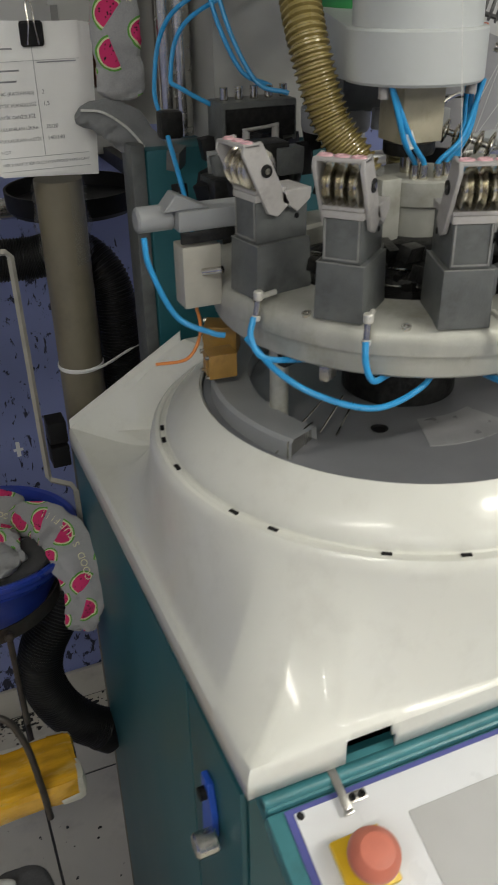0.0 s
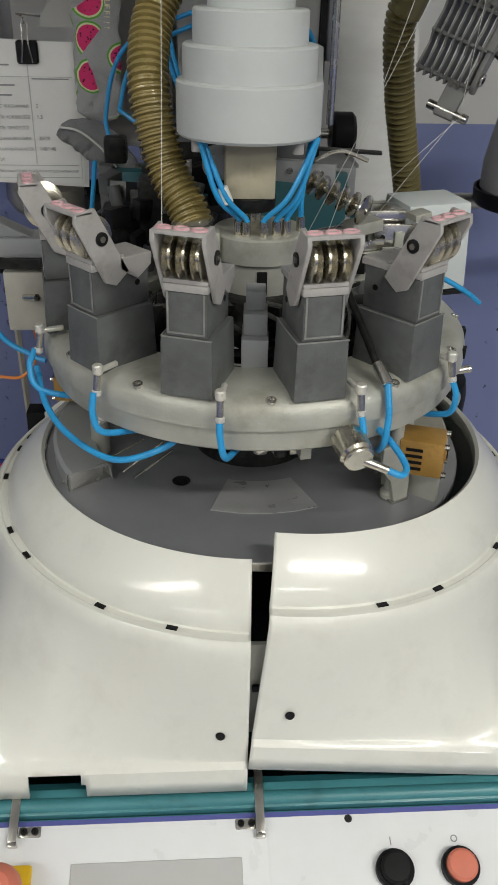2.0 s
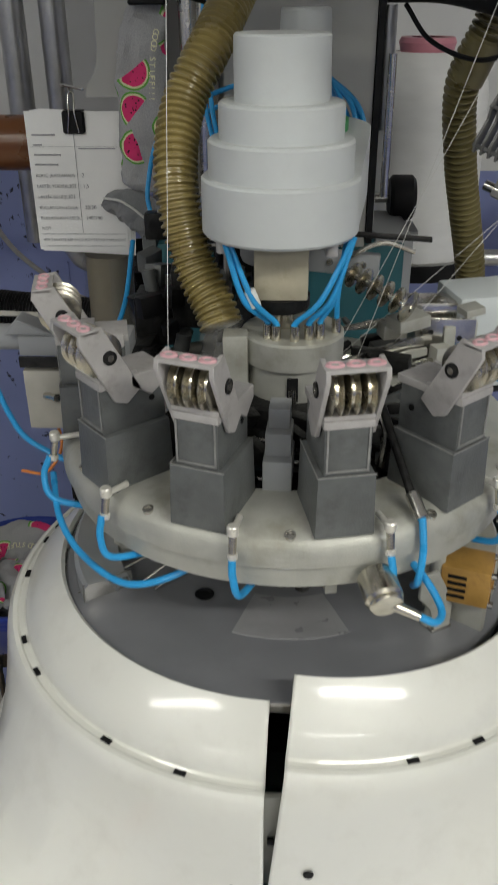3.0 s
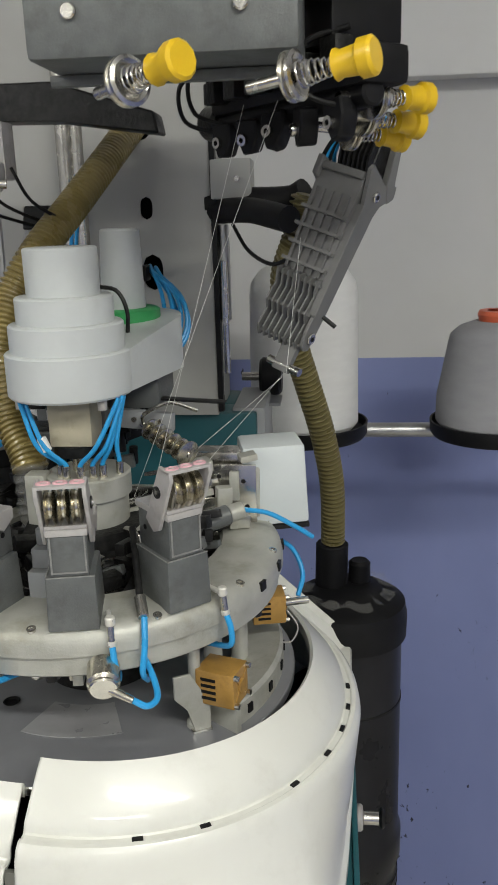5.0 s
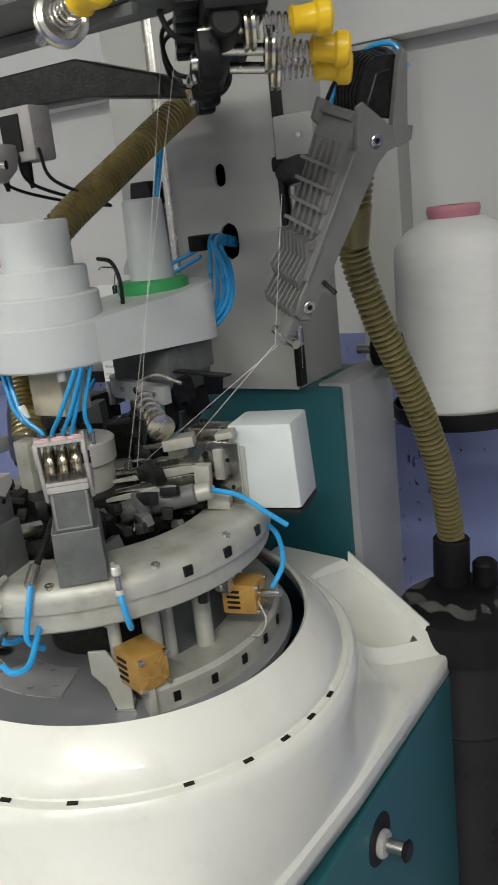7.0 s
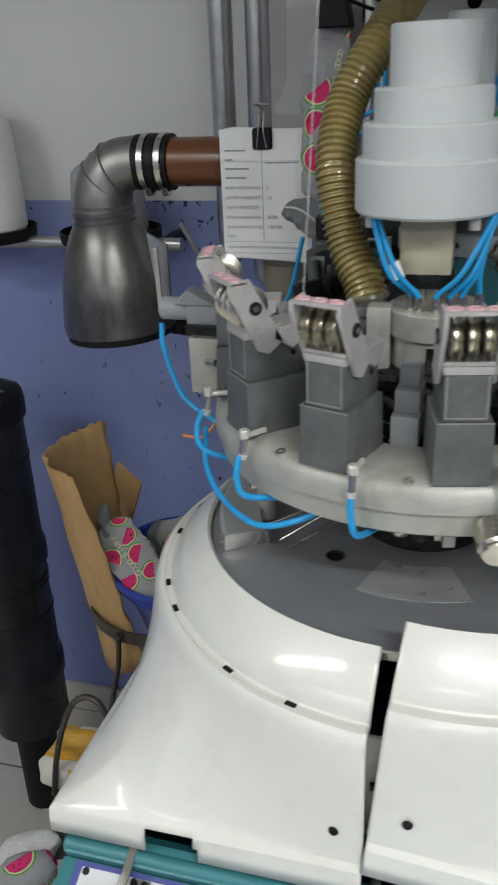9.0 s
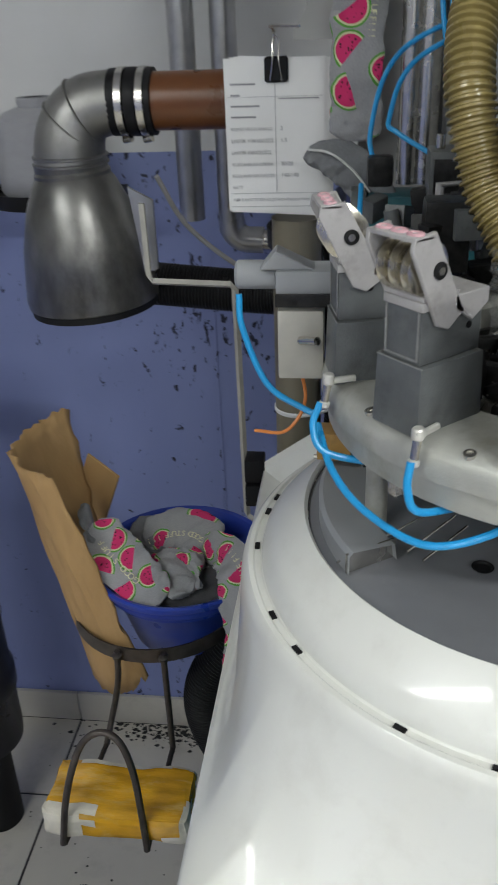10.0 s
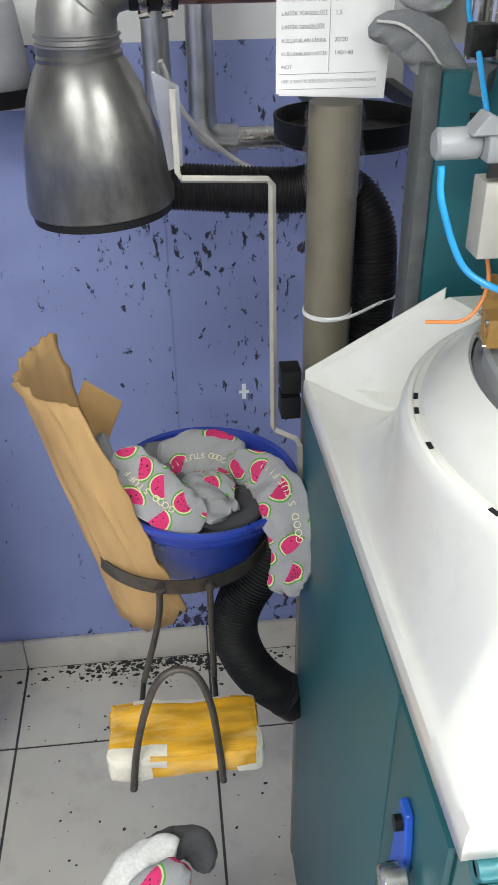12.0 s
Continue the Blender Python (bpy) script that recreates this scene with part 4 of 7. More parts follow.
    for e, t in zip(ends, tops):
        e, t = Vector(e), Vector(t)
        mid = (e + t) / 2 + Vector((rnd.uniform(-0.004, 0.004), -0.006, -0.004))
        part("air_tube", tube(B(), [t, mid, e + Vector((0, 0, 0.012)), e], 0.0021), M_BLUE, MACHINE, "sky blue pneumatic tube")
        part("tube_fitting", cyl(B(), e + Vector((0, 0, -0.001)), e + Vector((0, 0, 0.011)), 0.0034, bevel=0.0005, steps=12), M_NICKEL, MACHINE)
    part("white_joint", cyl(B(), (-0.029, -0.03, 1.474), (-0.024, -0.03, 1.462), 0.0042, bevel=0.0006), M_PAPER, MACHINE)


tower()


def hoses():
    pts = [(-0.050, -0.006, 1.438), (-0.056, 0.002, 1.452), (-0.071, 0.016, 1.480), (-0.083, 0.032, 1.533), (-0.079, 0.060, 1.580), (-0.058, 0.085, 1.622), (-0.036, 0.150, 1.668), (-0.014, 0.235, 1.722), (-0.004, 0.300, 1.756)]
    part("suction_hose", ribbed(B(), pts, 0.0150, 0.0052, 0.0026), M_HOSE, MACHINE, "yellowed ribbed suction hose")
    part("hose_wrap", tube(B(), [(-0.046, -0.008, 1.385), (-0.048, -0.007, 1.41), (-0.051, -0.005, 1.445)], 0.0165, 16, radius=lambda s, k: 0.0160 + 0.0012 * math.sin(k * 1.7)), M_CELLO, MACHINE, "clear film wound round the hose end")


hoses()


def back_column():
    """Upright sheet-steel column behind the head, with slots."""
    bm = B()
    y = 0.290
    x0, x1, z0, z1 = -0.064, 0.080, 1.415, 2.30
    holes = [(0.005, 1.661, 0.0075, 0.013), (0.009, 1.588, 0.012, 0.021), (-0.004, 1.752, 0.019, 0.019)]
    # front sheet in strips that leave the slots open
    cuts = sorted({z0, z1, *[h[1] - h[3] for h in holes], *[h[1] + h[3] for h in holes]})
    for a, b in zip(cuts, cuts[1:]):
        mid = (a + b) / 2
        inside = [h for h in holes if abs(mid - h[1]) < h[3]]
        if inside:
            h = inside[0]
            n = 10
            for side in (-1, 1):
                prof = []
                for i in range(n + 1):
                    z = a + (b - a) * i / n
                    k = abs(z - h[1]) / h[3]
                    w = h[2] * min(1, math.sqrt(max(0, 1 - k ** 3)))
                    prof.append((h[0] + side * w, z))
                edge = x1 if side > 0 else x0
                prism(bm, prof + [(edge, b), (edge, a)], y, y + 0.004)
        else:
            box(bm, x0, x1, y, y + 0.004, a, b)
    box(bm, x0, x0 + 0.004, y + 0.004, y + 0.12, z0, z1)
    box(bm, x1 - 0.004, x1, y + 0.004, y + 0.12, z0, z1)
    col = part("column", bm, M_COLUMN, MACHINE, "grey white sheet steel column with slots", smooth=False)
    # black sheet added inside the hollow column, standing for the shade in its slots
    part("slot_shade", box(B(), x0 + 0.004, x1 - 0.004, y + 0.05, y + 0.054, z0, z1), M_BLACK, col)
    # white inspection plate beside it and the teal pedestal
    part("side_plate", prism(B(), [(-0.199, 2.2), (-0.199, 1.60), (-0.203, 1.580), (-0.215, 1.562), (-0.215, 1.553), (-0.15, 1.553), (-0.15, 1.43), (-0.066, 1.43), (-0.066, 2.2)], 0.366, 0.370), M_COLUMN, MACHINE, "grey white side plate")
    part("pedestal_back", box(B(), -0.06, 0.093, 0.357, 0.44, 1.08, 1.414, 0.004), M_TEAL, MACHINE)
    part("pedestal", box(B(), -0.140, 0.125, 0.303, 0.355, 1.08, 1.414, 0.004), M_TEAL, MACHINE, "teal enamelled pedestal")
    part("pedestal_edge", box(B(), -0.156, -0.1405, 0.306, 0.346, 1.0, 1.42, 0.002), M_GREY, MACHINE)
    part("duct", box(B(), 0.094, 0.135, 0.312, 0.44, 0.0, 1.418, 0.003), M_GREYPANEL, MACHINE, "grey sheet metal duct")
    part("rail_post", cyl(B(), (0.095, 0.275, 1.47), (0.095, 0.275, 1.60), 0.004), M_STEEL, MACHINE)
    part("rail_strip", box(B(), 0.081, 0.087, 0.285, 0.30, 1.42, 1.80), M_BLACK, MACHINE)


back_column()


def machine_right_side():
    """Sewing head, white motor box, springs and arms beside the ring."""
    # white box, rounded and tapered
    bm = box(B(), -0.030, 0.034, -0.026, 0.030, -0.042, 0.036, 0.004, taper=0.93)
    wb = part("motor_box", bm, M_BOX, MACHINE, "white plastic motor box", Matrix.Translation((0.157, 0.080, 1.405)) @ pose(0, 0, 0, 0, -1, 12))
    part("box_base", box(B(), -0.030, 0.034, -0.026, 0.030, -0.047, -0.0425, 0.001), M_DARK, wb)
    hd = part("head_plate", box(B(), 0.104, 0.147, 0.046, 0.050, 1.369, 1.426, 0.001), M_STEEL, MACHINE, "bright steel side plate with holes")
    for x, z in ((0.112, 1.415), (0.135, 1.41), (0.124, 1.395), (0.138, 1.385), (0.114, 1.38), (0.128, 1.376)):
        part("plate_hole", cyl(B(), (x, 0.0455, z), (x, 0.0462, z), 0.0022, steps=10), M_BLACK, hd)
    part("plate_clamp", box(B(), 0.122, 0.131, 0.042, 0.0458, 1.392, 1.42, 0.001), M_ALU, hd)
    part("head_body", box(B(), 0.10, 0.15, 0.0505, 0.095, 1.372, 1.422, 0.003), M_ALU, MACHINE, "grey cast sewing head")
    part("head_top", box(B(), 0.088, 0.135, 0.055, 0.082, 1.4225, 1.436, 0.003), M_STEEL, MACHINE)
    for (x0, y0, z0), (x1, y1, z1), r in (((0.104, 0.045, 1.408), (0.015, 0.020, 1.396), 0.0035), ((0.104, 0.050, 1.398), (0.02, 0.028, 1.390), 0.003), ((0.11, 0.03, 1.385), (0.04, -0.01, 1.379), 0.006), ((0.12, 0.02, 1.378), (0.06, -0.025, 1.374), 0.005), ((0.13, 0.05, 1.372), (0.09, 0.0, 1.372), 0.007)):
        part("feeder_arm", cyl(B(), (x0, y0, z0), (x1, y1, z1), r, r * 0.6, steps=6), M_STEEL if r < 0.004 else M_DARK, MACHINE)
    rnd = random.Random(21)
    links = [((0.112, 0.040, 1.412), (0.030, 0.012, 1.400), 0.0075), ((0.108, 0.034, 1.404), (0.022, 0.000, 1.394), 0.0060), ((0.116, 0.030, 1.396), (0.048, -0.008, 1.392), 0.0085), ((0.100, 0.022, 1.390), (0.036, -0.026, 1.386), 0.0065), ((0.098, 0.058, 1.420), (0.040, 0.048, 1.416), 0.0080), ((0.124, 0.036, 1.384), (0.078, 0.004, 1.386), 0.0090)]
    for i, (p, q, w) in enumerate(links):
        p, q = Vector(p), Vector(q)
        d = (q - p)
        mm = Matrix.Translation(p) @ d.to_track_quat("X", "Z").to_matrix().to_4x4()
        ln = d.length
        lk = part("feeder_link", prism(B(), [(0, -w * 0.5), (ln * 0.3, -w * 0.55), (ln * 0.55, -w * 0.25), (ln, -w * 0.15), (ln, w * 0.2), (ln * 0.6, w * 0.5), (ln * 0.15, w * 0.7), (0, w * 0.5)], -0.0016, 0.0016, bevel=0.0004), M_STEEL if i % 2 == 0 else M_ALU, MACHINE, "thin worn steel feeder link", mm)
        for u in (0.12, 0.4):
            part("link_screw", cyl(B(), (ln * u, -0.0016, 0.0), (ln * u, -0.0034, 0.0), 0.0018, steps=10), M_DARK, lk)
    for x, y, z, sx, sy, sz in ((0.092, 0.036, 1.428, 0.014, 0.010, 0.005), (0.118, 0.030, 1.400, 0.007, 0.006, 0.010), (0.100, 0.018, 1.380, 0.012, 0.009, 0.006), (0.130, 0.034, 1.376, 0.010, 0.008, 0.006), (0.082, 0.050, 1.416, 0.010, 0.008, 0.006), (0.140, 0.040, 1.436, 0.008, 0.008, 0.003)):
        part("head_block", box(B(), -sx, sx, -sy, sy, -sz, sz, 0.001), M_ALU, MACHINE, "small worn cast block", pose(x, y, z, 0, rnd.uniform(-8, 8), rnd.uniform(10, 35)))
    lv = part("lever_plate", box(B(), -0.040, 0.030, -0.005, 0.005, -0.009, 0.009, 0.002), M_GREYPANEL, MACHINE, "grey lever plate with screws", pose(0.040, 0.064, 1.466, 0, 2, -12))
    for x in (-0.028, -0.008, 0.018):
        part("lever_screw", cyl(B(), (x, -0.005, 0.001), (x, -0.0072, 0.001), 0.0026, steps=10), M_STEEL, lv)
    # fluted cylinder lying on the ring
    fl = part("air_cylinder", cyl(B(), (0.068, -0.028, 1.381), (0.125, 0.006, 1.392), 0.0095, bevel=0.001, steps=12), M_GREY, MACHINE, "dark grey fluted air cylinder")
    part("cylinder_end", cyl(B(), (0.125, 0.006, 1.392), (0.137, 0.013, 1.394), 0.008, bevel=0.001), M_ALU, fl)
    part("air_tube", tube(B(), [(0.137, 0.013, 1.394), (0.16, 0.02, 1.388), (0.185, 0.022, 1.374), (0.20, 0.028, 1.362)], 0.0023), M_BLUE, MACHINE, "sky blue pneumatic tube")
    part("air_tube", tube(B(), [(0.15, 0.06, 1.352), (0.178, 0.045, 1.345), (0.19, 0.03, 1.325), (0.186, 0.015, 1.308)], 0.0023), M_BLUE, MACHINE, "sky blue pneumatic tube")
    # handle bracket
    part("wire_handle", tube(B(), [(0.062, -0.088, 1.370), (0.064, -0.086, 1.395), (0.058, -0.075, 1.406), (0.048, -0.062, 1.404)], 0.0028, 8), M_STEEL, MACHINE)
    # tension disc stack
    a, b = Vector((0.049, 0.048, 1.4605)), Vector((0.088, 0.018, 1.4455))
    d = (b - a).normalized()
    st = part("tension_shaft", cyl(B(), a - d * 0.012, b + d * 0.004, 0.003), M_STEEL, MACHINE)
    for i in range(6):
        p = a.lerp(b, i / 5)
        m = Matrix.Translation(p) @ d.to_track_quat("Z", "Y").to_matrix().to_4x4()
        r = 0.0105 if i < 5 else 0.0125
        part("tension_disc", lathe(B(), [(0.002, -0.003), (r * 0.6, -0.0026), (r, -0.0008), (r, 0.0008), (r * 0.6, 0.0026), (0.002, 0.003)], 28), M_NICKEL, st, "polished tension disc", m)
    part("wire_loop", tube(B(), [a - d * 0.01, a + Vector((-0.004, -0.006, 0.016)), a + Vector((0.02, -0.004, 0.026)), a + Vector((0.045, 0.0, 0.018))], 0.0018, 8), M_STEEL, MACHINE)
    part("guide_blade", box(B(), -0.012, 0.055, -0.006, 0.006, -0.001, 0.001, 0.0005), M_DARK, MACHINE, "dark slotted guide blade", Matrix.Translation((0.06, 0.10, 1.478)) @ pose(0, 0, 0, 0, 2, -8))
    # black knob on a bracket
    part("bracket_shelf", box(B(), 0.082, 0.150, 0.38, 0.43, 1.404, 1.408), M_GREYPANEL, MACHINE)
    kb = part("knob_stem", cyl(B(), (0.095, 0.43, 1.435), (0.125, 0.43, 1.435), 0.006), M_STEEL, MACHINE)
    part("black_knob", cyl(B(), (0.12, 0.43, 1.435), (0.150, 0.43, 1.435), 0.026, bevel=0.004, steps=24), M_BLACK, kb, "round black knob")
    # blue bundle leaving the column slot
    rnd = random.Random(9)
    for i in range(7):
        o = Vector((rnd.uniform(-0.005, 0.005), rnd.uniform(-0.008, 0.008), rnd.uniform(-0.006, 0.006)))
        w = rnd.uniform(-0.008, 0.016)
        part("air_tube", tube(B(), [Vector((0.008, 0.300, 1.588)) + o, Vector((0.022, 0.24, 1.592)) + o, Vector((0.046 + w, 0.205, 1.565)) + o, Vector((0.050 + w, 0.190, 1.53)) + o, Vector((0.034, 0.17, 1.497)) + o], 0.0024, 8), M_BLUE, MACHINE, "blue pneumatic tube in a bundle")
    part("tube_clip", box(B(), -0.001, 0.016, 0.22, 0.245, 1.583, 1.60, 0.002), M_BLACK, MACHINE)


machine_right_side()


def comb_arm():
    """The grey yarn finger arm that slants up beside the head."""
    # own axes: x up along the arm, y across it away from the side plate, z to its front
    A, T = Vector((0.196, 0.108, 1.535)), Vector((0.258, 0.131, 1.664))
    ax = (T - A).normalized()
    side = Vector((-0.90, 0.44, 0)).normalized()
    side = (side - ax * side.dot(ax)).normalized()
    up = ax.cross(side)
    m = Matrix((ax, side, up)).transposed().to_4x4()
    m.translation = A
    L = (T - A).length
    plate = [(-0.012, -0.006), (-0.014, 0.002), (-0.010, 0.009), (0.004, 0.012), (0.030, 0.010), (L - 0.012, 0.014), (L + 0.016, 0.030), (L + 0.022, 0.026), (L + 0.014, -0.006), (L + 0.022, -0.030), (L + 0.012, -0.034), (L - 0.004, -0.014), (L - 0.016, -0.010), (0.030, -0.008)]
    arm = part("finger_arm", prism(B(), plate, -0.002, 0.002, bevel=0.0007), M_COMB, MACHINE, "slanting grey plastic yarn finger arm", m)
    part("plate_flange", prism(B(), [(0.020, 0.0105), (L - 0.014, 0.0145), (L - 0.014, 0.0175), (0.020, 0.0135)], -0.004, 0.004, bevel=0.0006), M_COMB, arm)
    part("arm_housing", prism(B(), [(0.052, -0.004), (L + 0.010, -0.004), (L + 0.016, 0.006), (L + 0.014, 0.024), (L - 0.010, 0.024), (0.052, 0.014)], 0.0035, 0.052, bevel=0.0012), M_COMB, arm, "dark arm housing")
    for i in range(5):
        y = 0.008 + i * 0.0095
        part("housing_rib", prism(B(), [(0.054, 0.0142), (L - 0.012, 0.0242), (L - 0.012, 0.0270), (0.054, 0.0175)], y, y + 0.0016), M_COMB, arm)
    for i in range(4):
        x = 0.060 + i * 0.017
        part("housing_step", box(B(), x, x + 0.003, 0.003, 0.054, 0.012, 0.021 + i * 0.002), M_COMB, arm)
    part("housing_top", box(B(), L + 0.006, L + 0.012, 0.004, 0.054, 0.004, 0.027, 0.001), M_COMB, arm)
    part("housing_ear", prism(B(), [(L - 0.006, 0.018), (L + 0.016, 0.020), (L + 0.016, 0.032), (L - 0.002, 0.030)], 0.050, 0.056, bevel=0.0006), M_COMB, arm)
    for i in range(8):
        y = 0.004 + i * 0.0066
        part("yarn_finger", prism(B(), [(-0.016, 0.006), (-0.008, 0.014), (0.010, 0.011), (0.018, 0.019), (0.036, 0.016), (0.050, 0.024), (0.056, 0.012), (0.056, 0.002), (0.026, 0.001), (0.0, -0.004), (-0.012, -0.002)], y, y + 0.0017), M_COMB, arm, "thin grey plastic finger")
    for x, z in ((0.018, 0.008), (0.046, 0.012), (-0.012, 0.002)):
        part("cross_bar", box(B(), x, x + 0.003, 0.002, 0.054, z, z + 0.006, 0.0006), M_COMB, arm)
    for x, r in ((L, 0.0052), (0.0, 0.0058)):
        bolt = part("arm_bolt", cyl(B(), (x, -0.002, 0.001), (x, -0.0048, 0.001), r, bevel=0.0008, steps=20), M_STEEL, arm, "bright socket bolt")
        part("bolt_socket", cyl(B(), (x, -0.0047, 0.001), (x, -0.0052, 0.001), r * 0.45, steps=6), M_BLACK, bolt)
    part("stop_pin", cyl(B(), (0.024, -0.002, -0.004), (0.020, -0.016, -0.010), 0.0022), M_DARK, arm)
    part("lower_bracket", box(B(), -0.040, -0.010, 0.004, 0.022, -0.002, 0.006, 0.001), M_COMB, arm, "small cast bracket under the arm")
    part("bracket_lug", cyl(B(), (-0.034, -0.008, 0.002), (-0.034, 0.030, 0.002), 0.0042), M_STEEL, arm)
    # fan comb on the upper end
    for i in range(7):
        y = 0.006 + i * 0.0052
        part("fan_blade", prism(B(), [(L + 0.012, 0.020), (L + 0.026, 0.028), (L + 0.050, 0.030), (L + 0.056, 0.026), (L + 0.064, 0.010), (L + 0.060, 0.004), (L + 0.020, -0.012)], y, y + 0.0022), M_DARK, arm, "dark comb blade")
    part("fan_core", prism(B(), [(L + 0.012, 0.015), (L + 0.046, 0.020), (L + 0.054, 0.008), (L + 0.020, -0.008)], 0.005, 0.041, bevel=0.001), M_DARK, arm)
    part("fan_plate", prism(B(), [(L + 0.002, -0.024), (L + 0.010, -0.032), (L + 0.024, -0.020), (L + 0.067, 0.004), (L + 0.069, 0.010), (L + 0.060, 0.009), (L + 0.016, -0.009)], -0.003, 0.004, bevel=0.0006), M_COMB, arm)
    base = Vector((0.250, 0.150, 1.715))
    for k in range(4):
        o = Vector((0.005 * k, 0.002 * k, 0.004 * k))
        part("air_tube", tube(B(), [Vector((0.208, 0.145, 1.668)) + o, Vector((0.207, 0.148, 1.695)) + o, Vector((0.225, 0.150, 1.722)) + o, base + Vector((0.002, 0, 0.010)) + o, Vector((0.270, 0.155, 1.710)) + o * 0.6], 0.0021, 8), M_BLUE if k % 2 else M_BLACK, MACHINE, "pneumatic tube looping to the comb")
    # dark support arm
    part("arm_bracket", tube(B(), [(0.085, 0.30, 1.655), (0.13, 0.25, 1.655), (0.175, 0.19, 1.645)], 0.014, 12), M_BLACK, MACHINE, "black support arm")
    part("arm_lead", tube(B(), [(0.105, 0.29, 1.640), (0.125, 0.26, 1.612), (0.155, 0.20, 1.600), (0.18, 0.15, 1.610)], 0.0022, 8), M_BLACK, MACHINE)
    part("rod_piston", cyl(B(), (0.092, 0.30, 1.53), (0.092, 0.30, 1.64), 0.0075), M_GALV, MACHINE)
    pl = part("bracket_box", box(B(), 0.081, 0.128, 0.284, 0.330, 1.668, 1.712, 0.003), M_COLUMN, MACHINE, "grey white bracket box")
    part("box_screw", cyl(B(), (0.112, 0.2835, 1.690), (0.112, 0.281, 1.690), 0.003), M_STEEL, pl)


comb_arm()


def tension_unit():
    """Dark beam over the head with yellow-knobbed yarn tensioners."""
    rnd = random.Random(5)
    bt = Matrix.Translation((0.196, 0.018, 1.745)) @ pose(0, 0, 0, 0, 0, -55)
    beam = part("tension_beam", box(B(), -0.125, 0.105, -0.020, 0.022, -0.008, 0.020, 0.007), M_BLACK, MACHINE, "dark yarn tension beam", bt)
    part("beam_cap", box(B(), -0.115, -0.045, -0.030, 0.026, 0.0205, 0.055, 0.004), M_BLACK, beam)
    part("beam_cap", box(B(), -0.020, 0.085, -0.032, 0.030, 0.0205, 0.060, 0.004), M_BLACK, beam)
    part("beam_rod", cyl(B(), (-0.13, -0.006, -0.014), (0.10, -0.006, -0.012), 0.010, bevel=0.002), M_BLACK, beam, "black round rod under the beam")
    part("beam_collar", cyl(B(), (-0.150, -0.006, -0.010), (-0.118, -0.006, -0.012), 0.016, bevel=0.003, steps=24), M_DARK, beam)
    for k in range(6):
        part("beam_block", box(B(), -0.105 + k * 0.036, -0.085 + k * 0.036, -0.036, -0.0205, 0.000, 0.018 + 0.006 * (k % 2), 0.002), M_DARK, beam)
    part("round_canopy", lathe(B(), [(0.0, 1.800), (0.118, 1.800), (0.125, 1.806), (0.127, 1.822), (0.120, 1.832), (0, 1.832)], 64), M_DARK, MACHINE, "dark round creel plate", pose(0.150, -0.03, 0.012))
    knobs = [((0.215, -0.164, 1.735), (0.9, -0.42, 0.12)), ((0.112, -0.176, 1.735), (0.7, -0.6, 0.1)), ((0.266, -0.030, 1.732), (0.80, 0.58, 0.03)), ((0.262, 0.004, 1.720), (0.85, 0.5, -0.1)), ((0.252, 0.028, 1.712), (0.85, 0.5, -0.1)), ((-0.112, 0.02, 1.686), (-0.95, -0.3, 0.05))]
    for p, d in knobs:
        p, d = Vector(p), Vector(d).normalized()
        q = d.to_track_quat("Z", "Y").to_matrix().to_4x4()
        m = Matrix.Translation(p) @ q
        k = part("yarn_tensioner", lathe(B(), [(0.004, -0.035), (0.004, -0.003), (0.0125, 0.001), (0.0150, 0.0), (0.0150, -0.002), (0.004, -0.005)], 28, Matrix.Translation((0, 0, -0.018))), M_STEEL, MACHINE, "steel disc yarn tensioner", m)
        part("tension_disc", lathe(B(), [(0.004, -0.005), (0.0125, -0.003), (0.0150, -0.005), (0.0150, -0.0065), (0.004, -0.008)], 28, Matrix.Translation((0, 0, -0.018))), M_NICKEL, k)
        coil = [Vector((0.0085 * (1 - i / 130) * math.cos(i * 0.62), 0.0085 * (1 - i / 130) * math.sin(i * 0.62), -0.018 + i * 0.0004)) for i in range(64)]
        part("coil_spring", tube(B(), coil, 0.0008, 6, smooth_path=False), M_STEEL, k)
        part("yellow_knob", lathe(B(), [(0.0, 0.032), (0.0095, 0.032), (0.0115, 0.030), (0.0115, 0.023), (0.0090, 0.021), (0.0080, 0.010), (0.0095, 0.007), (0.003, 0.004)], 12), M_YELLOW, k, "yellow plastic knob")
    for i in range(5):
        x = -0.100 + i * 0.043
        f = part("black_guide", prism(B(), [(-0.010, 0.0), (0.012, 0.002), (0.014, -0.012), (0.008, -0.026), (-0.002, -0.028), (-0.009, -0.014)], -0.007, 0.008, bevel=0.0015), M_BLACK, beam, "black yarn guide", pose(x, -0.018, -0.016, rnd.uniform(-10, 10), rnd.uniform(-15, 15), rnd.uniform(-25, 25)))
        part("guide_eye", lathe(B(), [(0.0022, -0.002), (0.0048, -0.002), (0.0048, 0.002), (0.0022, 0.002), (0.0022, -0.002)], 16, pose(0, -0.009, -0.015, 90, 0, 0)), M_STEEL, f)
    for x in (-0.030, 0.012):
        part("red_led", cyl(B(), (x, -0.0325, 0.040), (x, -0.0355, 0.040), 0.0022), M_LED, beam, "lit red signal lamp")
    for k, (x, z) in enumerate(((-0.11, 0.03), (-0.09, 0.035), (0.09, 0.03))):
        part("signal_lead", tube(B(), [(x, -0.02, z), (x - 0.02, -0.045, z - 0.01), (x - 0.025, -0.04, z - 0.04), (x - 0.005, -0.015, z - 0.052)], 0.002, 8), M_BLACK, beam)
    cast = part("creel_casting", box(B(), 0.030, 0.200, -0.152, -0.045, 1.748, 1.802, 0.006), M_GREY, MACHINE, "grey cast block carrying the tensioners")
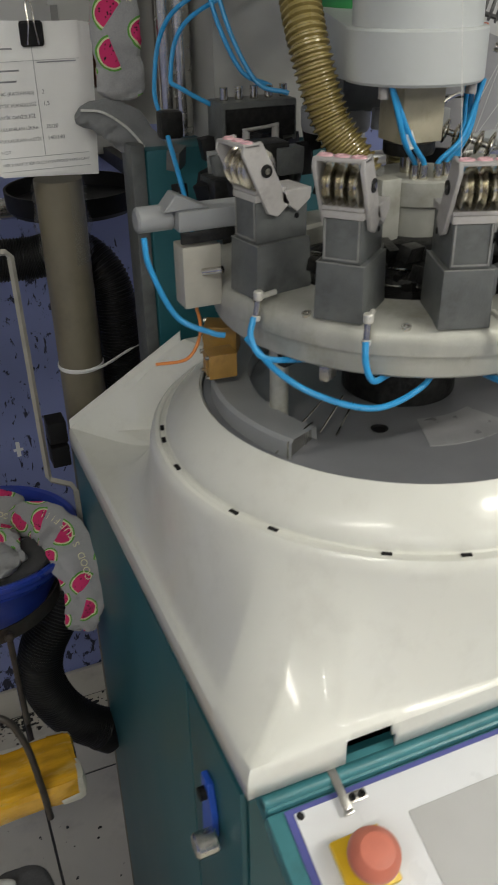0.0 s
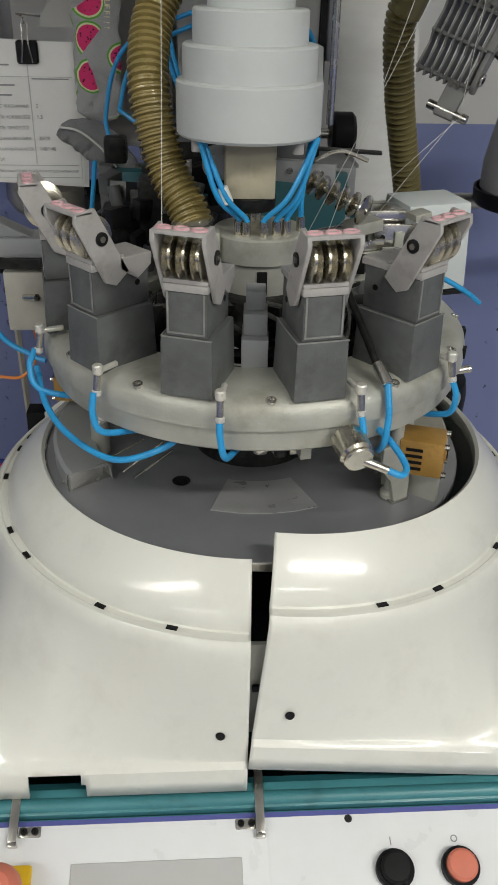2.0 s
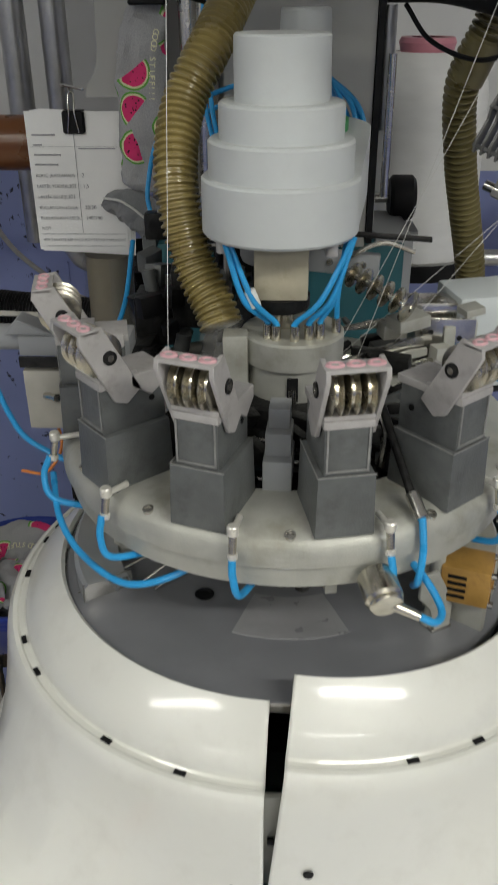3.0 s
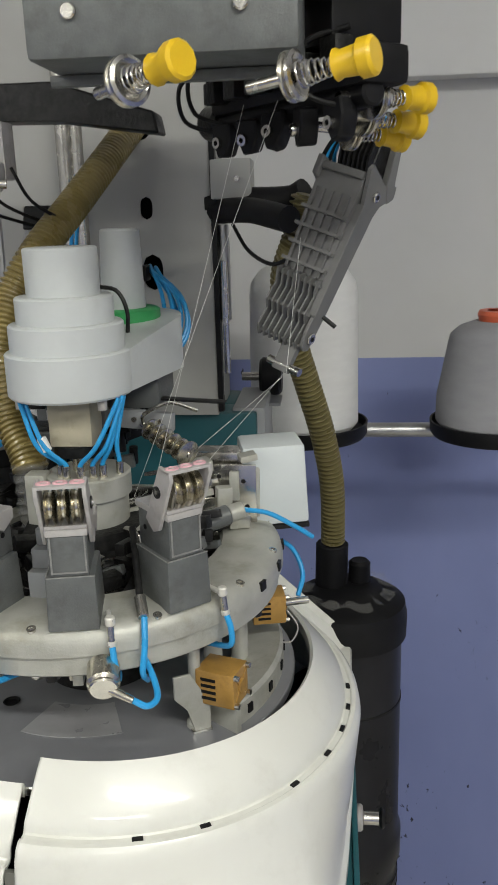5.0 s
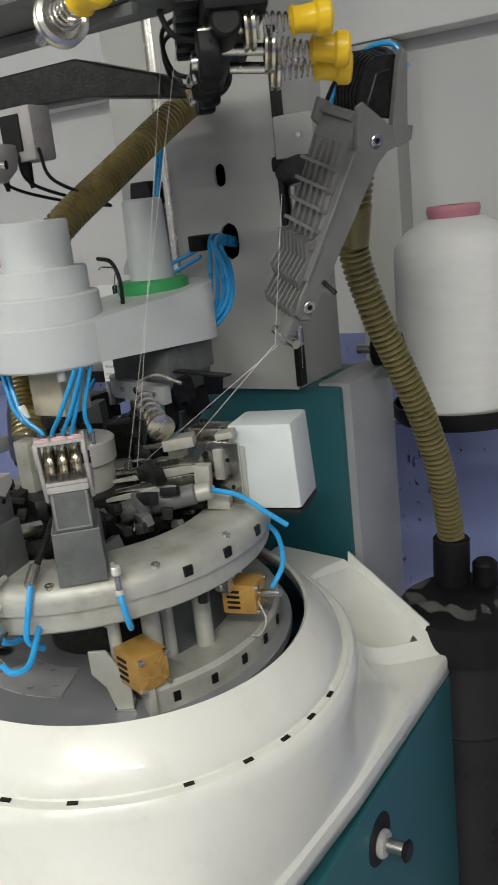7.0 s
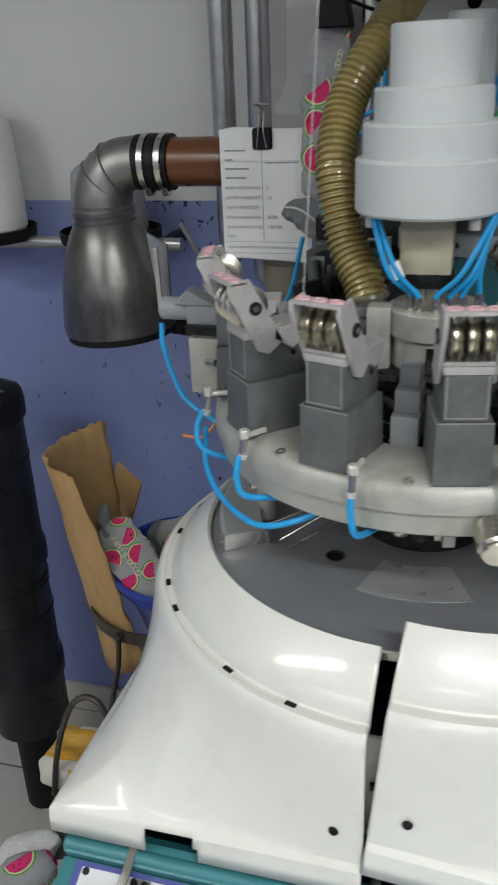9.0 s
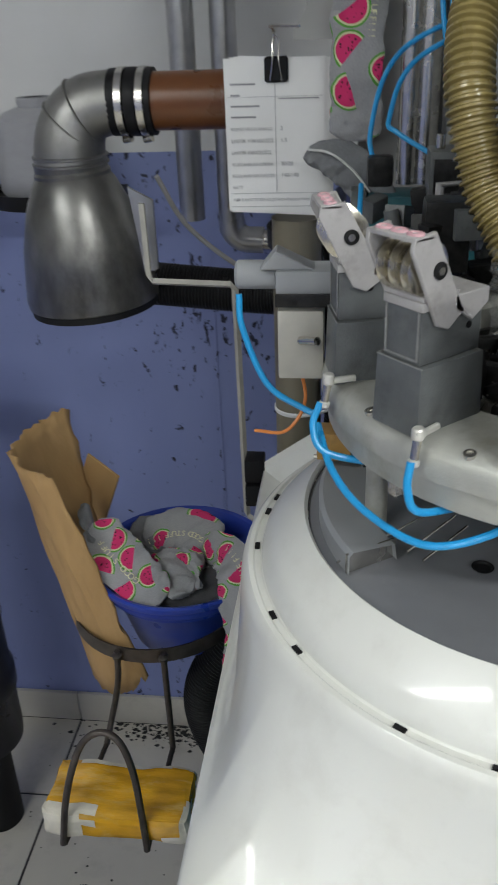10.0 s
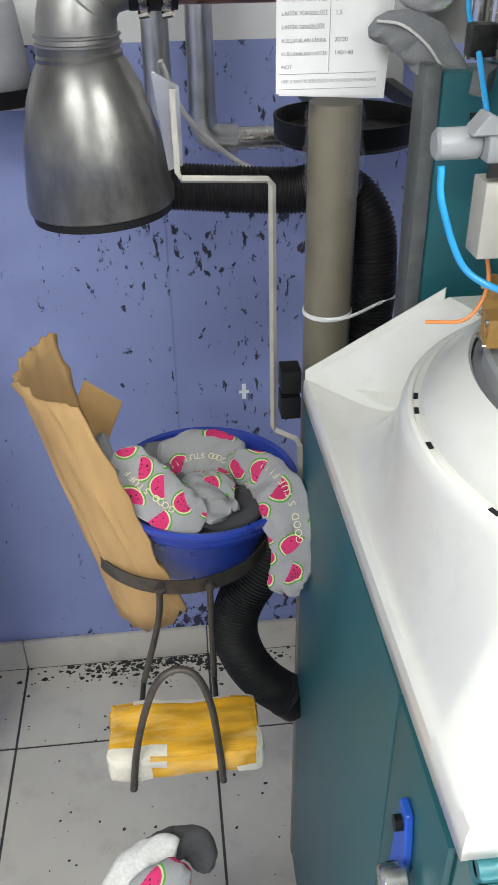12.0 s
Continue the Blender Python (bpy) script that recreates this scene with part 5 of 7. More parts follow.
    part("casting_rib", box(B(), 0.028, 0.204, -0.100, -0.092, 1.740, 1.7475, 0.002), M_GREY, cast)
    for x in (0.060, 0.165):
        part("casting_bolt", cyl(B(), (x, -0.152, 1.775), (x, -0.156, 1.775), 0.005, bevel=0.001, steps=12), M_STEEL, cast)
    # dark flat arm to the side and a small sensor under it
    part("flat_arm", prism(B(), [(-0.16, 1.745), (-0.16, 1.778), (-0.045, 1.778), (0.052, 1.748), (0.056, 1.728), (-0.045, 1.743)], 0.13, 0.17, bevel=0.002), M_DARK, MACHINE, "dark flat side arm")
    sn = part("sensor_box", box(B(), -0.135, -0.085, 0.10, 0.13, 1.69, 1.742, 0.003), M_LIGHTGREY, MACHINE, "grey sensor with dark window")
    part("sensor_window", box(B(), -0.125, -0.100, 0.098, 0.1, 1.70, 1.735), M_BLACK, sn)
    for x in (-0.145, -0.11):
        part("sensor_nib", cyl(B(), (x, 0.11, 1.69), (x + 0.004, 0.11, 1.665), 0.006, 0.002), M_BLACK, sn)
    for i in range(3):
        part("signal_cable", tube(B(), [(-0.14 + i * 0.03, 0.10, 1.70), (-0.12 + i * 0.03, 0.09, 1.67), (-0.08 + i * 0.02, 0.12, 1.65), (-0.05, 0.16, 1.64)], 0.0018, 6), M_BLACK, MACHINE)
    part("oil_cup", lathe(B(), [(0, -0.022), (0.018, -0.020), (0.028, -0.010), (0.031, 0.004), (0.030, 0.012), (0, 0.012)], 32), M_LIGHTGREY, MACHINE, "pale rounded plastic cup", pose(-0.098, 0.045, 1.690))
    # polished rods behind
    for x in (-0.10, -0.083):
        part("rear_rod", cyl(B(), (x, 0.34, 1.42), (x, 0.34, 2.2), 0.011), M_STEEL, MACHINE, "bright upright rod")
    # black arm near the column top
    part("black_elbow", tube(B(), [(0.075, 0.305, 1.664), (0.12, 0.30, 1.664), (0.17, 0.29, 1.664), (0.19, 0.28, 1.672)], 0.017, 14), M_BLACK, MACHINE, "black round arm")


tension_unit()


def left_arm():
    """Pale grey arm reaching out to the side, with white valve box."""
    bm = B()
    box(bm, -0.205, -0.12, -0.006, 0.022, 1.408, 1.424, 0.002)
    prism(bm, [(-0.216, 1.424), (-0.205, 1.437), (-0.178, 1.424)], -0.004, 0.016, bevel=0.001)
    arm = part("side_arm", bm, M_GREYPANEL, MACHINE, "pale grey cast side arm", pose(0, 0.008, 0.002))
    part("arm_nose", cyl(B(), (-0.234, 0.012, 1.417), (-0.204, 0.012, 1.417), 0.010, bevel=0.002), M_GREYPANEL, arm)
    part("arm_rail", box(B(), -0.205, -0.14, -0.010, -0.007, 1.400, 1.409, 0.001), M_DARK, arm)
    part("white_valve_box", box(B(), -0.204, -0.172, 0.0, 0.024, 1.349, 1.399, 0.002), M_VALVE, MACHINE, "small beige valve box")
    part("box_pin", cyl(B(), (-0.188, 0.0, 1.378), (-0.176, -0.012, 1.382), 0.003), M_STEEL, MACHINE)
    part("air_tube", tube(B(), [(-0.231, 0.010, 1.408), (-0.229, 0.006, 1.385), (-0.212, 0.0, 1.345), (-0.186, -0.006, 1.329), (-0.175, -0.01, 1.326)], 0.0023), M_BLUE, MACHINE, "sky blue pneumatic tube")
    # dark clutter behind the left posts
    part("valve_lump", box(B(), -0.10, -0.065, 0.10, 0.13, 1.395, 1.450, 0.004), M_DARK, MACHINE, "grey valve block")
    part("valve_lump", box(B(), -0.135, -0.095, 0.11, 0.15, 1.375, 1.420, 0.004), M_DARK, MACHINE, "grey valve block")
    part("yarn_frame", tube(B(), [(-0.085, 0.155, 1.40), (-0.085, 0.155, 1.452), (-0.055, 0.155, 1.455), (-0.055, 0.155, 1.40)], 0.004, 8, smooth_path=False), M_LIGHTGREY, MACHINE)
    part("belt_pulley", lathe(B(), [(0, 1.452), (0.03, 1.452), (0.032, 1.456), (0.032, 1.472), (0, 1.475)], 32), M_GREYPANEL, MACHINE, m=pose(-0.01, 0.12, 0))
    for pts in ([(-0.02, 0.275, 1.585), (-0.113, 0.270, 1.546), (-0.139, 0.260, 1.482), (-0.131, 0.250, 1.441)], [(-0.02, 0.270, 1.575), (-0.101, 0.265, 1.538), (-0.123, 0.255, 1.492), (-0.115, 0.245, 1.480), (-0.07, 0.23, 1.455)], [(-0.075, 0.29, 1.70), (-0.082, 0.26, 1.58), (-0.06, 0.235, 1.50), (-0.03, 0.22, 1.48)], [(-0.07, 0.29, 1.70), (-0.074, 0.25, 1.57), (-0.05, 0.22, 1.49), (-0.02, 0.20, 1.475)], [(-0.147, 0.20, 1.445), (-0.150, 0.15, 1.40), (-0.16, 0.10, 1.375)]):
        part("air_tube", tube(B(), pts, 0.0023), M_BLUE, MACHINE, "blue pneumatic tube")
    mf = part("valve_manifold", box(B(), -0.090, -0.008, 0.205, 0.245, 1.430, 1.470, 0.003), M_GREY, MACHINE, "dark grey valve manifold")
    for i in range(5):
        part("manifold_fitting", cyl(B(), (-0.080 + i * 0.016, 0.222, 1.470), (-0.080 + i * 0.016, 0.222, 1.482), 0.0042, bevel=0.0006, steps=12), M_NICKEL, mf)
    part("manifold_plate", box(B(), -0.086, -0.012, 0.202, 0.2048, 1.436, 1.464, 0.0006), M_DARK, mf)
    part("cable_knot", box(B(), -0.142, -0.118, 0.235, 0.255, 1.435, 1.462, 0.005), M_DARK, MACHINE, "dark knotted cable bundle")


left_arm()


def threads():
    rows = [((0.178, -0.02, 1.735), (0.03, 0.03, 1.392)), ((0.150, 0.0, 1.735), (0.05, 0.02, 1.395)), ((0.172, 0.082, 1.505), (0.075, 0.035, 1.40)), ((0.175, 0.085, 1.505), (0.03, 0.03, 1.392)), ((0.19, 0.09, 1.63), (0.175, 0.08, 1.505)),
            ((-0.069, -0.155, 1.480), (-0.062, -0.09, 1.80)), ((0.088, 0.30, 1.60), (0.088, 0.29, 1.44))]
    for p, q in rows:
        part("yarn_thread", cyl(B(), p, q, 0.00022, steps=5), M_THREAD, MACHINE, "thin pale yarn")


threads()


# ---- left of the machine: duct, bucket, socks, card ----
def sock_mat():
    """Grey knit with scattered watermelon slices, laid out along the sock in metres."""
    m = mat("melon knit", (0.36, 0.362, 0.37), 0.95, vary=0.16, scale=900, bump=0.6, bump_scale=1500)
    nt = m.node_tree
    b = nt.nodes["Principled BSDF"]
    grey = b.inputs["Base Color"].links[0].from_socket

    def node(kind, op=None, **v):
        n = nt.nodes.new(kind)
        if op:
            n.operation = op
        return n

    def math_(op, a, c=None):
        n = node("ShaderNodeMath", op)
        for i, x in enumerate((a, c)):
            if x is None:
                continue
            if isinstance(x, (int, float)):
                n.inputs[i].default_value = x
            else:
                nt.links.new(x, n.inputs[i])
        return n.outputs[0]

    uv = node("ShaderNodeUVMap")
    uv.uv_map = "UVMap"
    sc = node("ShaderNodeVectorMath", "SCALE")
    sc.inputs["Scale"].default_value = 1 / 0.036
    nt.links.new(uv.outputs[0], sc.inputs[0])
    s0 = node("ShaderNodeSeparateXYZ")
    nt.links.new(sc.outputs[0], s0.inputs[0])
    odd = math_("MULTIPLY", math_("MODULO", math_("FLOOR", s0.outputs[0]), 2.0), 0.5)
    c0 = node("ShaderNodeCombineXYZ")
    nt.links.new(s0.outputs[0], c0.inputs[0])
    nt.links.new(math_("ADD", s0.outputs[1], odd), c0.inputs[1])
    fl = node("ShaderNodeVectorMath", "FLOOR")
    nt.links.new(c0.outputs[0], fl.inputs[0])
    fr = node("ShaderNodeVectorMath", "FRACTION")
    nt.links.new(c0.outputs[0], fr.inputs[0])
    sub = node("ShaderNodeVectorMath", "SUBTRACT")
    nt.links.new(fr.outputs[0], sub.inputs[0])
    sub.inputs[1].default_value = (0.5, 0.5, 0)
    wn = node("ShaderNodeTexWhiteNoise")
    wn.noise_dimensions = "2D"
    nt.links.new(fl.outputs[0], wn.inputs["Vector"])
    rot = node("ShaderNodeVectorRotate")
    rot.rotation_type = "Z_AXIS"
    nt.links.new(sub.outputs[0], rot.inputs["Vector"])
    nt.links.new(math_("MULTIPLY", wn.outputs["Value"], 6.28), rot.inputs["Angle"])
    s1 = node("ShaderNodeSeparateXYZ")
    nt.links.new(rot.outputs[0], s1.inputs[0])
    ln = math_("POWER", math_("ADD", math_("MULTIPLY", s1.outputs[0], s1.outputs[0]), math_("MULTIPLY", s1.outputs[1], s1.outputs[1])), 0.5)
    half = math_("MULTIPLY", math_("GREATER_THAN", s1.outputs[1], -0.07), math_("GREATER_THAN", math_("FRACT", math_("MULTIPLY", wn.outputs["Value"], 7.31)), 0.30))
    vo = node("ShaderNodeTexVoronoi")
    vo.inputs["Scale"].default_value = 260
    nt.links.new(uv.outputs[0], vo.inputs["Vector"])
    seeds = math_("LESS_THAN", vo.outputs["Distance"], 0.26)
    last = grey
    for r, col in ((0.49, (0.12, 0.36, 0.06)), (0.435, (0.68, 0.70, 0.42)), (0.385, (0.68, 0.035, 0.16))):
        mx = node("ShaderNodeMix")
        mx.data_type = "RGBA"
        nt.links.new(math_("MULTIPLY", math_("LESS_THAN", ln, r), half), mx.inputs["Factor"])
        nt.links.new(last, mx.inputs["A"])
        mx.inputs["B"].default_value = (*col, 1)
        last = mx.outputs["Result"]
    mx = node("ShaderNodeMix")
    mx.data_type = "RGBA"
    nt.links.new(math_("MULTIPLY", math_("MULTIPLY", math_("LESS_THAN", ln, 0.32), half), seeds), mx.inputs["Factor"])
    nt.links.new(last, mx.inputs["A"])
    mx.inputs["B"].default_value = (0.02, 0.01, 0.015, 1)
    nt.links.new(mx.outputs["Result"], b.inputs["Base Color"])
    return m


M_SOCK = sock_mat()
M_KNIT = mat("plain grey knit", (0.22, 0.225, 0.235), 0.95, vary=0.16, scale=900, bump=0.6, bump_scale=1500)
M_WHITEKNIT = mat("white knit", (0.62, 0.62, 0.60), 0.95, vary=0.12, scale=300, bump=0.6, bump_scale=900)
M_DARKKNIT = mat("charcoal knit", (0.07, 0.07, 0.075), 0.95, vary=0.2, scale=600, bump=0.5, bump_scale=1200)
M_CREAM = mat("cream lettering yarn", (0.74, 0.72, 0.48), 0.9, vary=0.1, scale=300)


def sock_mesh(points, widths, thick, face, seed=1, wrinkle=0.0026):
    """A flattened tube along points; face is the way that its flat side looks."""
    bm = B()
    uvl = bm.loops.layers.uv.new("UVMap")
    path = spline(points, 10)
    n = len(path)
    steps = 28
    face = Vector(face).normalized()
    rings, uvs, s = [], [], 0.0
    for k, p in enumerate(path):
        if k:
            s += (p - path[k - 1]).length
        d = (path[min(k + 1, n - 1)] - path[max(k - 1, 0)]).normalized()
        w = d.cross(face).normalized()
        nn = w.cross(d).normalized()
        t = k / (n - 1) * (len(widths) - 1)
        i = min(int(t), len(widths) - 2)
        hw = widths[i] + (widths[i + 1] - widths[i]) * (t - i)
        end = min(1.0, min(k + 0.35, n - 1 - k + 0.35) / 3.0) ** 0.5
        ring, row = [], []
        for j in range(steps):
            a = 2 * math.pi * j / steps
            ww = noise.noise(p * 60 + Vector((math.cos(a) * 1.2, math.sin(a) * 1.2, seed * 3.7))) * wrinkle * 1.6 + noise.noise(p * 140 + Vector((a, 0, seed))) * wrinkle * 0.7
            fold = 0.005 * noise.noise(p * 38 + Vector((hw * 60 * math.cos(a), seed, 1))) + 0.0022 * noise.noise(p * 110 + Vector((hw * 150 * math.cos(a), seed, 4)))
            fold -= 0.012 * max(0.0, 0.2 - abs(noise.noise(p * 46 + Vector((hw * 45 * math.cos(a), seed * 1.3, 7)))))
            q = p + w * (hw * end + ww) * math.cos(a) + nn * ((0.8 * thick * end + ww) * math.sin(a) + fold)
            ring.append(bm.verts.new(q))
            row.append((hw * math.cos(a) + (seed * 0.37) + (0.5 if a > math.pi else 0.0), s + seed * 0.21))
        rings.append(ring)
        uvs.append(row)
    for k in range(n - 1):
        for j in range(steps):
            j2 = (j + 1) % steps
            f = bm.faces.new((rings[k][j], rings[k][j2], rings[k + 1][j2], rings[k + 1][j]))
            for lp, (kk, jj) in zip(f.loops, ((k, j), (k, j2), (k + 1, j2), (k + 1, j))):
                lp[uvl].uv = uvs[kk][jj]
    bm.faces.new(rings[0][::-1])
    bm.faces.new(rings[-1])
    return bm


def text_part(name, body, size, material, parent, m, align="LEFT"):
    cu = bpy.data.curves.new(name, "FONT")
    cu.body, cu.size, cu.align_x, cu.extrude = body, size, align, 0.0001
    tmp = new(name, cu)
    me = bpy.data.meshes.new_from_object(tmp)
    bpy.data.objects.remove(tmp)
    me.materials.append(material)
    ob = new(name, me)
    ob.parent = parent
    ob.matrix_basis = m
    return ob


def letters_along(ob, body, size, points, face, start, out, flip=1):
    """Knitted letters set one by one along a sock's face."""
    path = spline(points, 24)
    face = Vector(face).normalized()
    L = [0.0]
    for a, b in zip(path, path[1:]):
        L.append(L[-1] + (b - a).length)
    for i, ch in enumerate(body):
        if ch == " ":
            continue
        s = start + i * size * 0.66
        k = max(j for j in range(len(L)) if L[j] <= min(s, L[-1] - 0.004))
        k = min(k, len(path) - 2)
        d = (path[k + 1] - path[k]).normalized()
        w = d.cross(face).normalized()
        nn = w.cross(d).normalized()
        up = -w
        m = Matrix((d, up, nn)).transposed().to_4x4() if Vector(d).cross(up).dot(nn) > 0 else Matrix((d, -up, nn)).transposed().to_4x4()
        m.translation = path[k] + nn * out - up * size * 0.3 + up * flip
        text_part("letter", ch, size, M_CREAM, ob, m)


def sock(label, points, widths, thick, face, seed, cuff=None, material=None):
    ob = part("sock", sock_mesh(points, widths, thick, face, seed), material or M_SOCK)
    tagged(ob, label, "sock", "knitted socks")
    return ob


def exhaust():
    """Funnel that drops the finished socks, with elbow, clamp and brown pipe."""
    f = empty("exhaust_funnel", -0.075, 1.045, 1.266)
    tagged(f, "worn galvanised funnel on an elbow, hung from a brown pipe", "duct")
    prof = [(0.074, -0.004), (0.081, 0.0), (0.082, 0.012), (0.0800, 0.022), (0.0805, 0.024), (0.074, 0.070), (0.062, 0.115), (0.050, 0.142), (0.0445, 0.150), (0.045, 0.154), (0.043, 0.157), (0.0435, 0.166)]
    part("funnel", lathe(B(), prof, 64), M_FUNNEL, f, "dented dark galvanised funnel", pose(0, 0, 0, 0, -3, 0))
    part("rubber_sleeve", lathe(B(), [(0.066, -0.010), (0.078, -0.010), (0.079, 0.004), (0.060, 0.006)], 48), M_BLACK, f, "black sleeve inside the mouth", pose(0, 0, 0, 0, -3, 0))
    rr = [0.043, 0.043, 0.042, 0.0405, 0.039, 0.0375, 0.036, 0.0355, 0.0350]
    pts = [(-0.008, 0, 0.165), (-0.007, 0, 0.182), (-0.002, 0.002, 0.200), (0.008, 0.004, 0.214), (0.022, 0.006, 0.223), (0.040, 0.008, 0.2265), (0.056, 0.010, 0.227)]
    part("elbow", tube(B(), pts, 0.036, 32, 4, radius=lambda s, k: 0.0425 - 0.0075 * min(1, k / 20)), M_ELBOW, f, "galvanised elbow")
    for z, r in ((0.164, 0.0440), (0.172, 0.0436)):
        part("elbow_seam", lathe(B(), [(r - 0.002, -0.002), (r + 0.0008, -0.001), (r + 0.0008, 0.001), (r - 0.002, 0.002)], 48), M_ELBOW, f, m=pose(-0.008, 0, z))
    for k, (x, z, tilt) in enumerate(((0.000, 0.204, 40), (0.014, 0.219, 62))):
        r = 0.0405 - 0.0025 * k
        part("elbow_seam", lathe(B(), [(r - 0.002, -0.0015), (r + 0.0010, -0.0008), (r + 0.0010, 0.0008), (r - 0.002, 0.0015)], 48), M_ELBOW, f, m=pose(x, 0.003, z, 0, tilt, 0))
    for x, r, w, mt, nm in ((0.046, 0.0362, 0.012, M_BLACK, "rubber_band"), (0.056, 0.0375, 0.010, M_STEEL, "hose_clamp"), (0.066, 0.0368, 0.014, M_BLACK, "rubber_band"), (0.080, 0.0375, 0.010, M_STEEL, "hose_clamp"), (0.089, 0.0362, 0.008, M_BLACK, "rubber_band")):
        part(nm, lathe(B(), [(r - 0.004, 0), (r, 0.001), (r, w - 0.001), (r - 0.004, w)], 40), mt, f, m=pose(x, 0.010, 0.227, 0, 90, 0))
    for x in (0.061, 0.085):
        part("clamp_screw", cyl(B(), (x - 0.004, 0.006, 0.187), (x + 0.006, 0.002, 0.189), 0.0042), M_NICKEL, f)
    part("brown_pipe", cyl(B(), (0.09, 0.010, 0.227), (0.36, 0.010, 0.227), 0.0315, steps=32), M_BROWN, f, "glossy brown plastic pipe")
    part("side_bracket", prism(B(), [(0.064, 0.14), (0.092, 0.125), (0.092, 0.045), (0.076, 0.04)], -0.03, -0.024), M_GALV, f)
    # flat bar that carries it from the cabinet
    bar = [(0.009, 0.995, 1.392), (0.010, 0.995, 1.310), (0.014, 0.995, 1.302), (0.106, 0.995, 1.298), (0.111, 0.995, 1.292), (0.114, 0.995, 0.986), (0.117, 0.993, 0.980), (0.140, 0.975, 0.977), (0.144, 0.97, 0.970), (0.1445, 0.96, 0.862)]
    bar_ob = tagged(part("bent_bar", tube(B(), bar, 0.0042, 4, smooth_path=False), M_VALVE, smooth=False), "bent pale flat bar from funnel to cabinet", "bracket")
    for z in (1.07, 1.035):
        part("bar_clamp", box(B(), 0.118, 0.142, 0.955, 0.985, z - 0.016, z + 0.014, 0.002), M_BLACK, bar_ob, "black clamp block")


exhaust()


def wall_pipes():
    for x, z0 in ((-0.004, 1.29), (0.057, 1.27)):
        base = empty("wall_pipe", x, 1.372, z0)
        part("pipe", cyl(B(), (0, 0, 0), (0, 0, CEIL - z0), 0.0195, steps=24), M_GALV, base)
        part("pipe_bracket", box(B(), -0.006, 0.006, 0.0, BACK - 1.372, 2.0 - z0, 2.03 - z0), M_GALV, base)
        if x > 0:
            part("pipe_elbow", tube(B(), [(0, 0, 0.02), (0.004, 0, 0.0), (0.02, 0, -0.012), (0.05, 0, -0.014)], 0.0205, 20), M_GALV, base)
            part("cross_pipe", cyl(B(), (0.04, 0, -0.014), (0.35, 0, -0.014), 0.0165, steps=24), M_STEEL, base, "bright horizontal pipe")
        tagged(base, "galvanised steel pipe along the wall", "pipe", "wall pipes")
    p = empty("downpipe", 0.182, 1.02, 0)
    part("pipe", cyl(B(), (0, 0, 0), (0, 0, 1.37), 0.0285, steps=32), M_PIPE, p)
    part("cable_tie", lathe(B(), [(0.029, 1.128), (0.0302, 1.129), (0.0302, 1.133), (0.029, 1.134)], 32), M_PAPER, p, "white cable tie")
    part("film_wrap", lathe(B(), [(0.0290, 1.27), (0.034, 1.285), (0.031, 1.30), (0.036, 1.315), (0.031, 1.335), (0.033, 1.36), (0.029, 1.37)], 28, a0=-80, a1=200), M_CELLO, p, "torn clear film round the pipe")
    tagged(p, "olive grey plastic downpipe with torn film", "pipe")
    h = empty("black_hose", 0.245, 1.06, 1.0)
    part("hose", ribbed(B(), [(-0.265, 0.06, 0.262), (-0.105, 0.05, 0.252), (-0.045, 0.03, 0.262), (-0.008, 0.0, 0.228), (-0.001, -0.012, 0.15), (-0.006, -0.012, 0.05), (-0.01, -0.006, -0.1)], 0.0275, 0.0044, 0.0016, 24), M_RUBBER, h)
    part("cable_tie", tube(B(), [(-0.070, -0.069, 0.131), (-0.040, -0.066, 0.133), (0.0, -0.0415, 0.137), (0.026, -0.026, 0.139)], 0.002, 6), M_PAPER, h, "white cable tie")
    tagged(h, "black corrugated suction hose behind the pipe", "hose")
    h = empty("black_hose", 0.10, 0.95, 0.6)
    part("hose", ribbed(B(), [(0.030, 0.03, 0.28), (-0.002, -0.01, 0.215), (-0.038, -0.02, 0.155), (-0.048, -0.02, 0.10), (-0.035, -0.02, 0.04), (-0.006, -0.02, -0.012), (0.036, -0.02, -0.055)], 0.0315, 0.0044, 0.0014, 28), M_RUBBER, h)
    part("hose_cuff", cyl(B(), (0.022, -0.02, -0.042), (0.042, -0.02, -0.062), 0.0335, bevel=0.002, steps=24), M_BLACK, h, "smooth black cuff")
    tagged(h, "black corrugated hose curling to the cabinet", "hose")
    c = part("grey_cable", tube(B(), [(0.0, 1.12, 1.40), (0.03, 1.15, 1.33), (0.10, 1.16, 1.27), (0.17, 1.10, 1.265), (0.19, 1.052, 1.268)], 0.0035, 8), M_LIGHTGREY)
    tagged(c, "slack pale grey cable across the pipes", "cable")


wall_pipes()


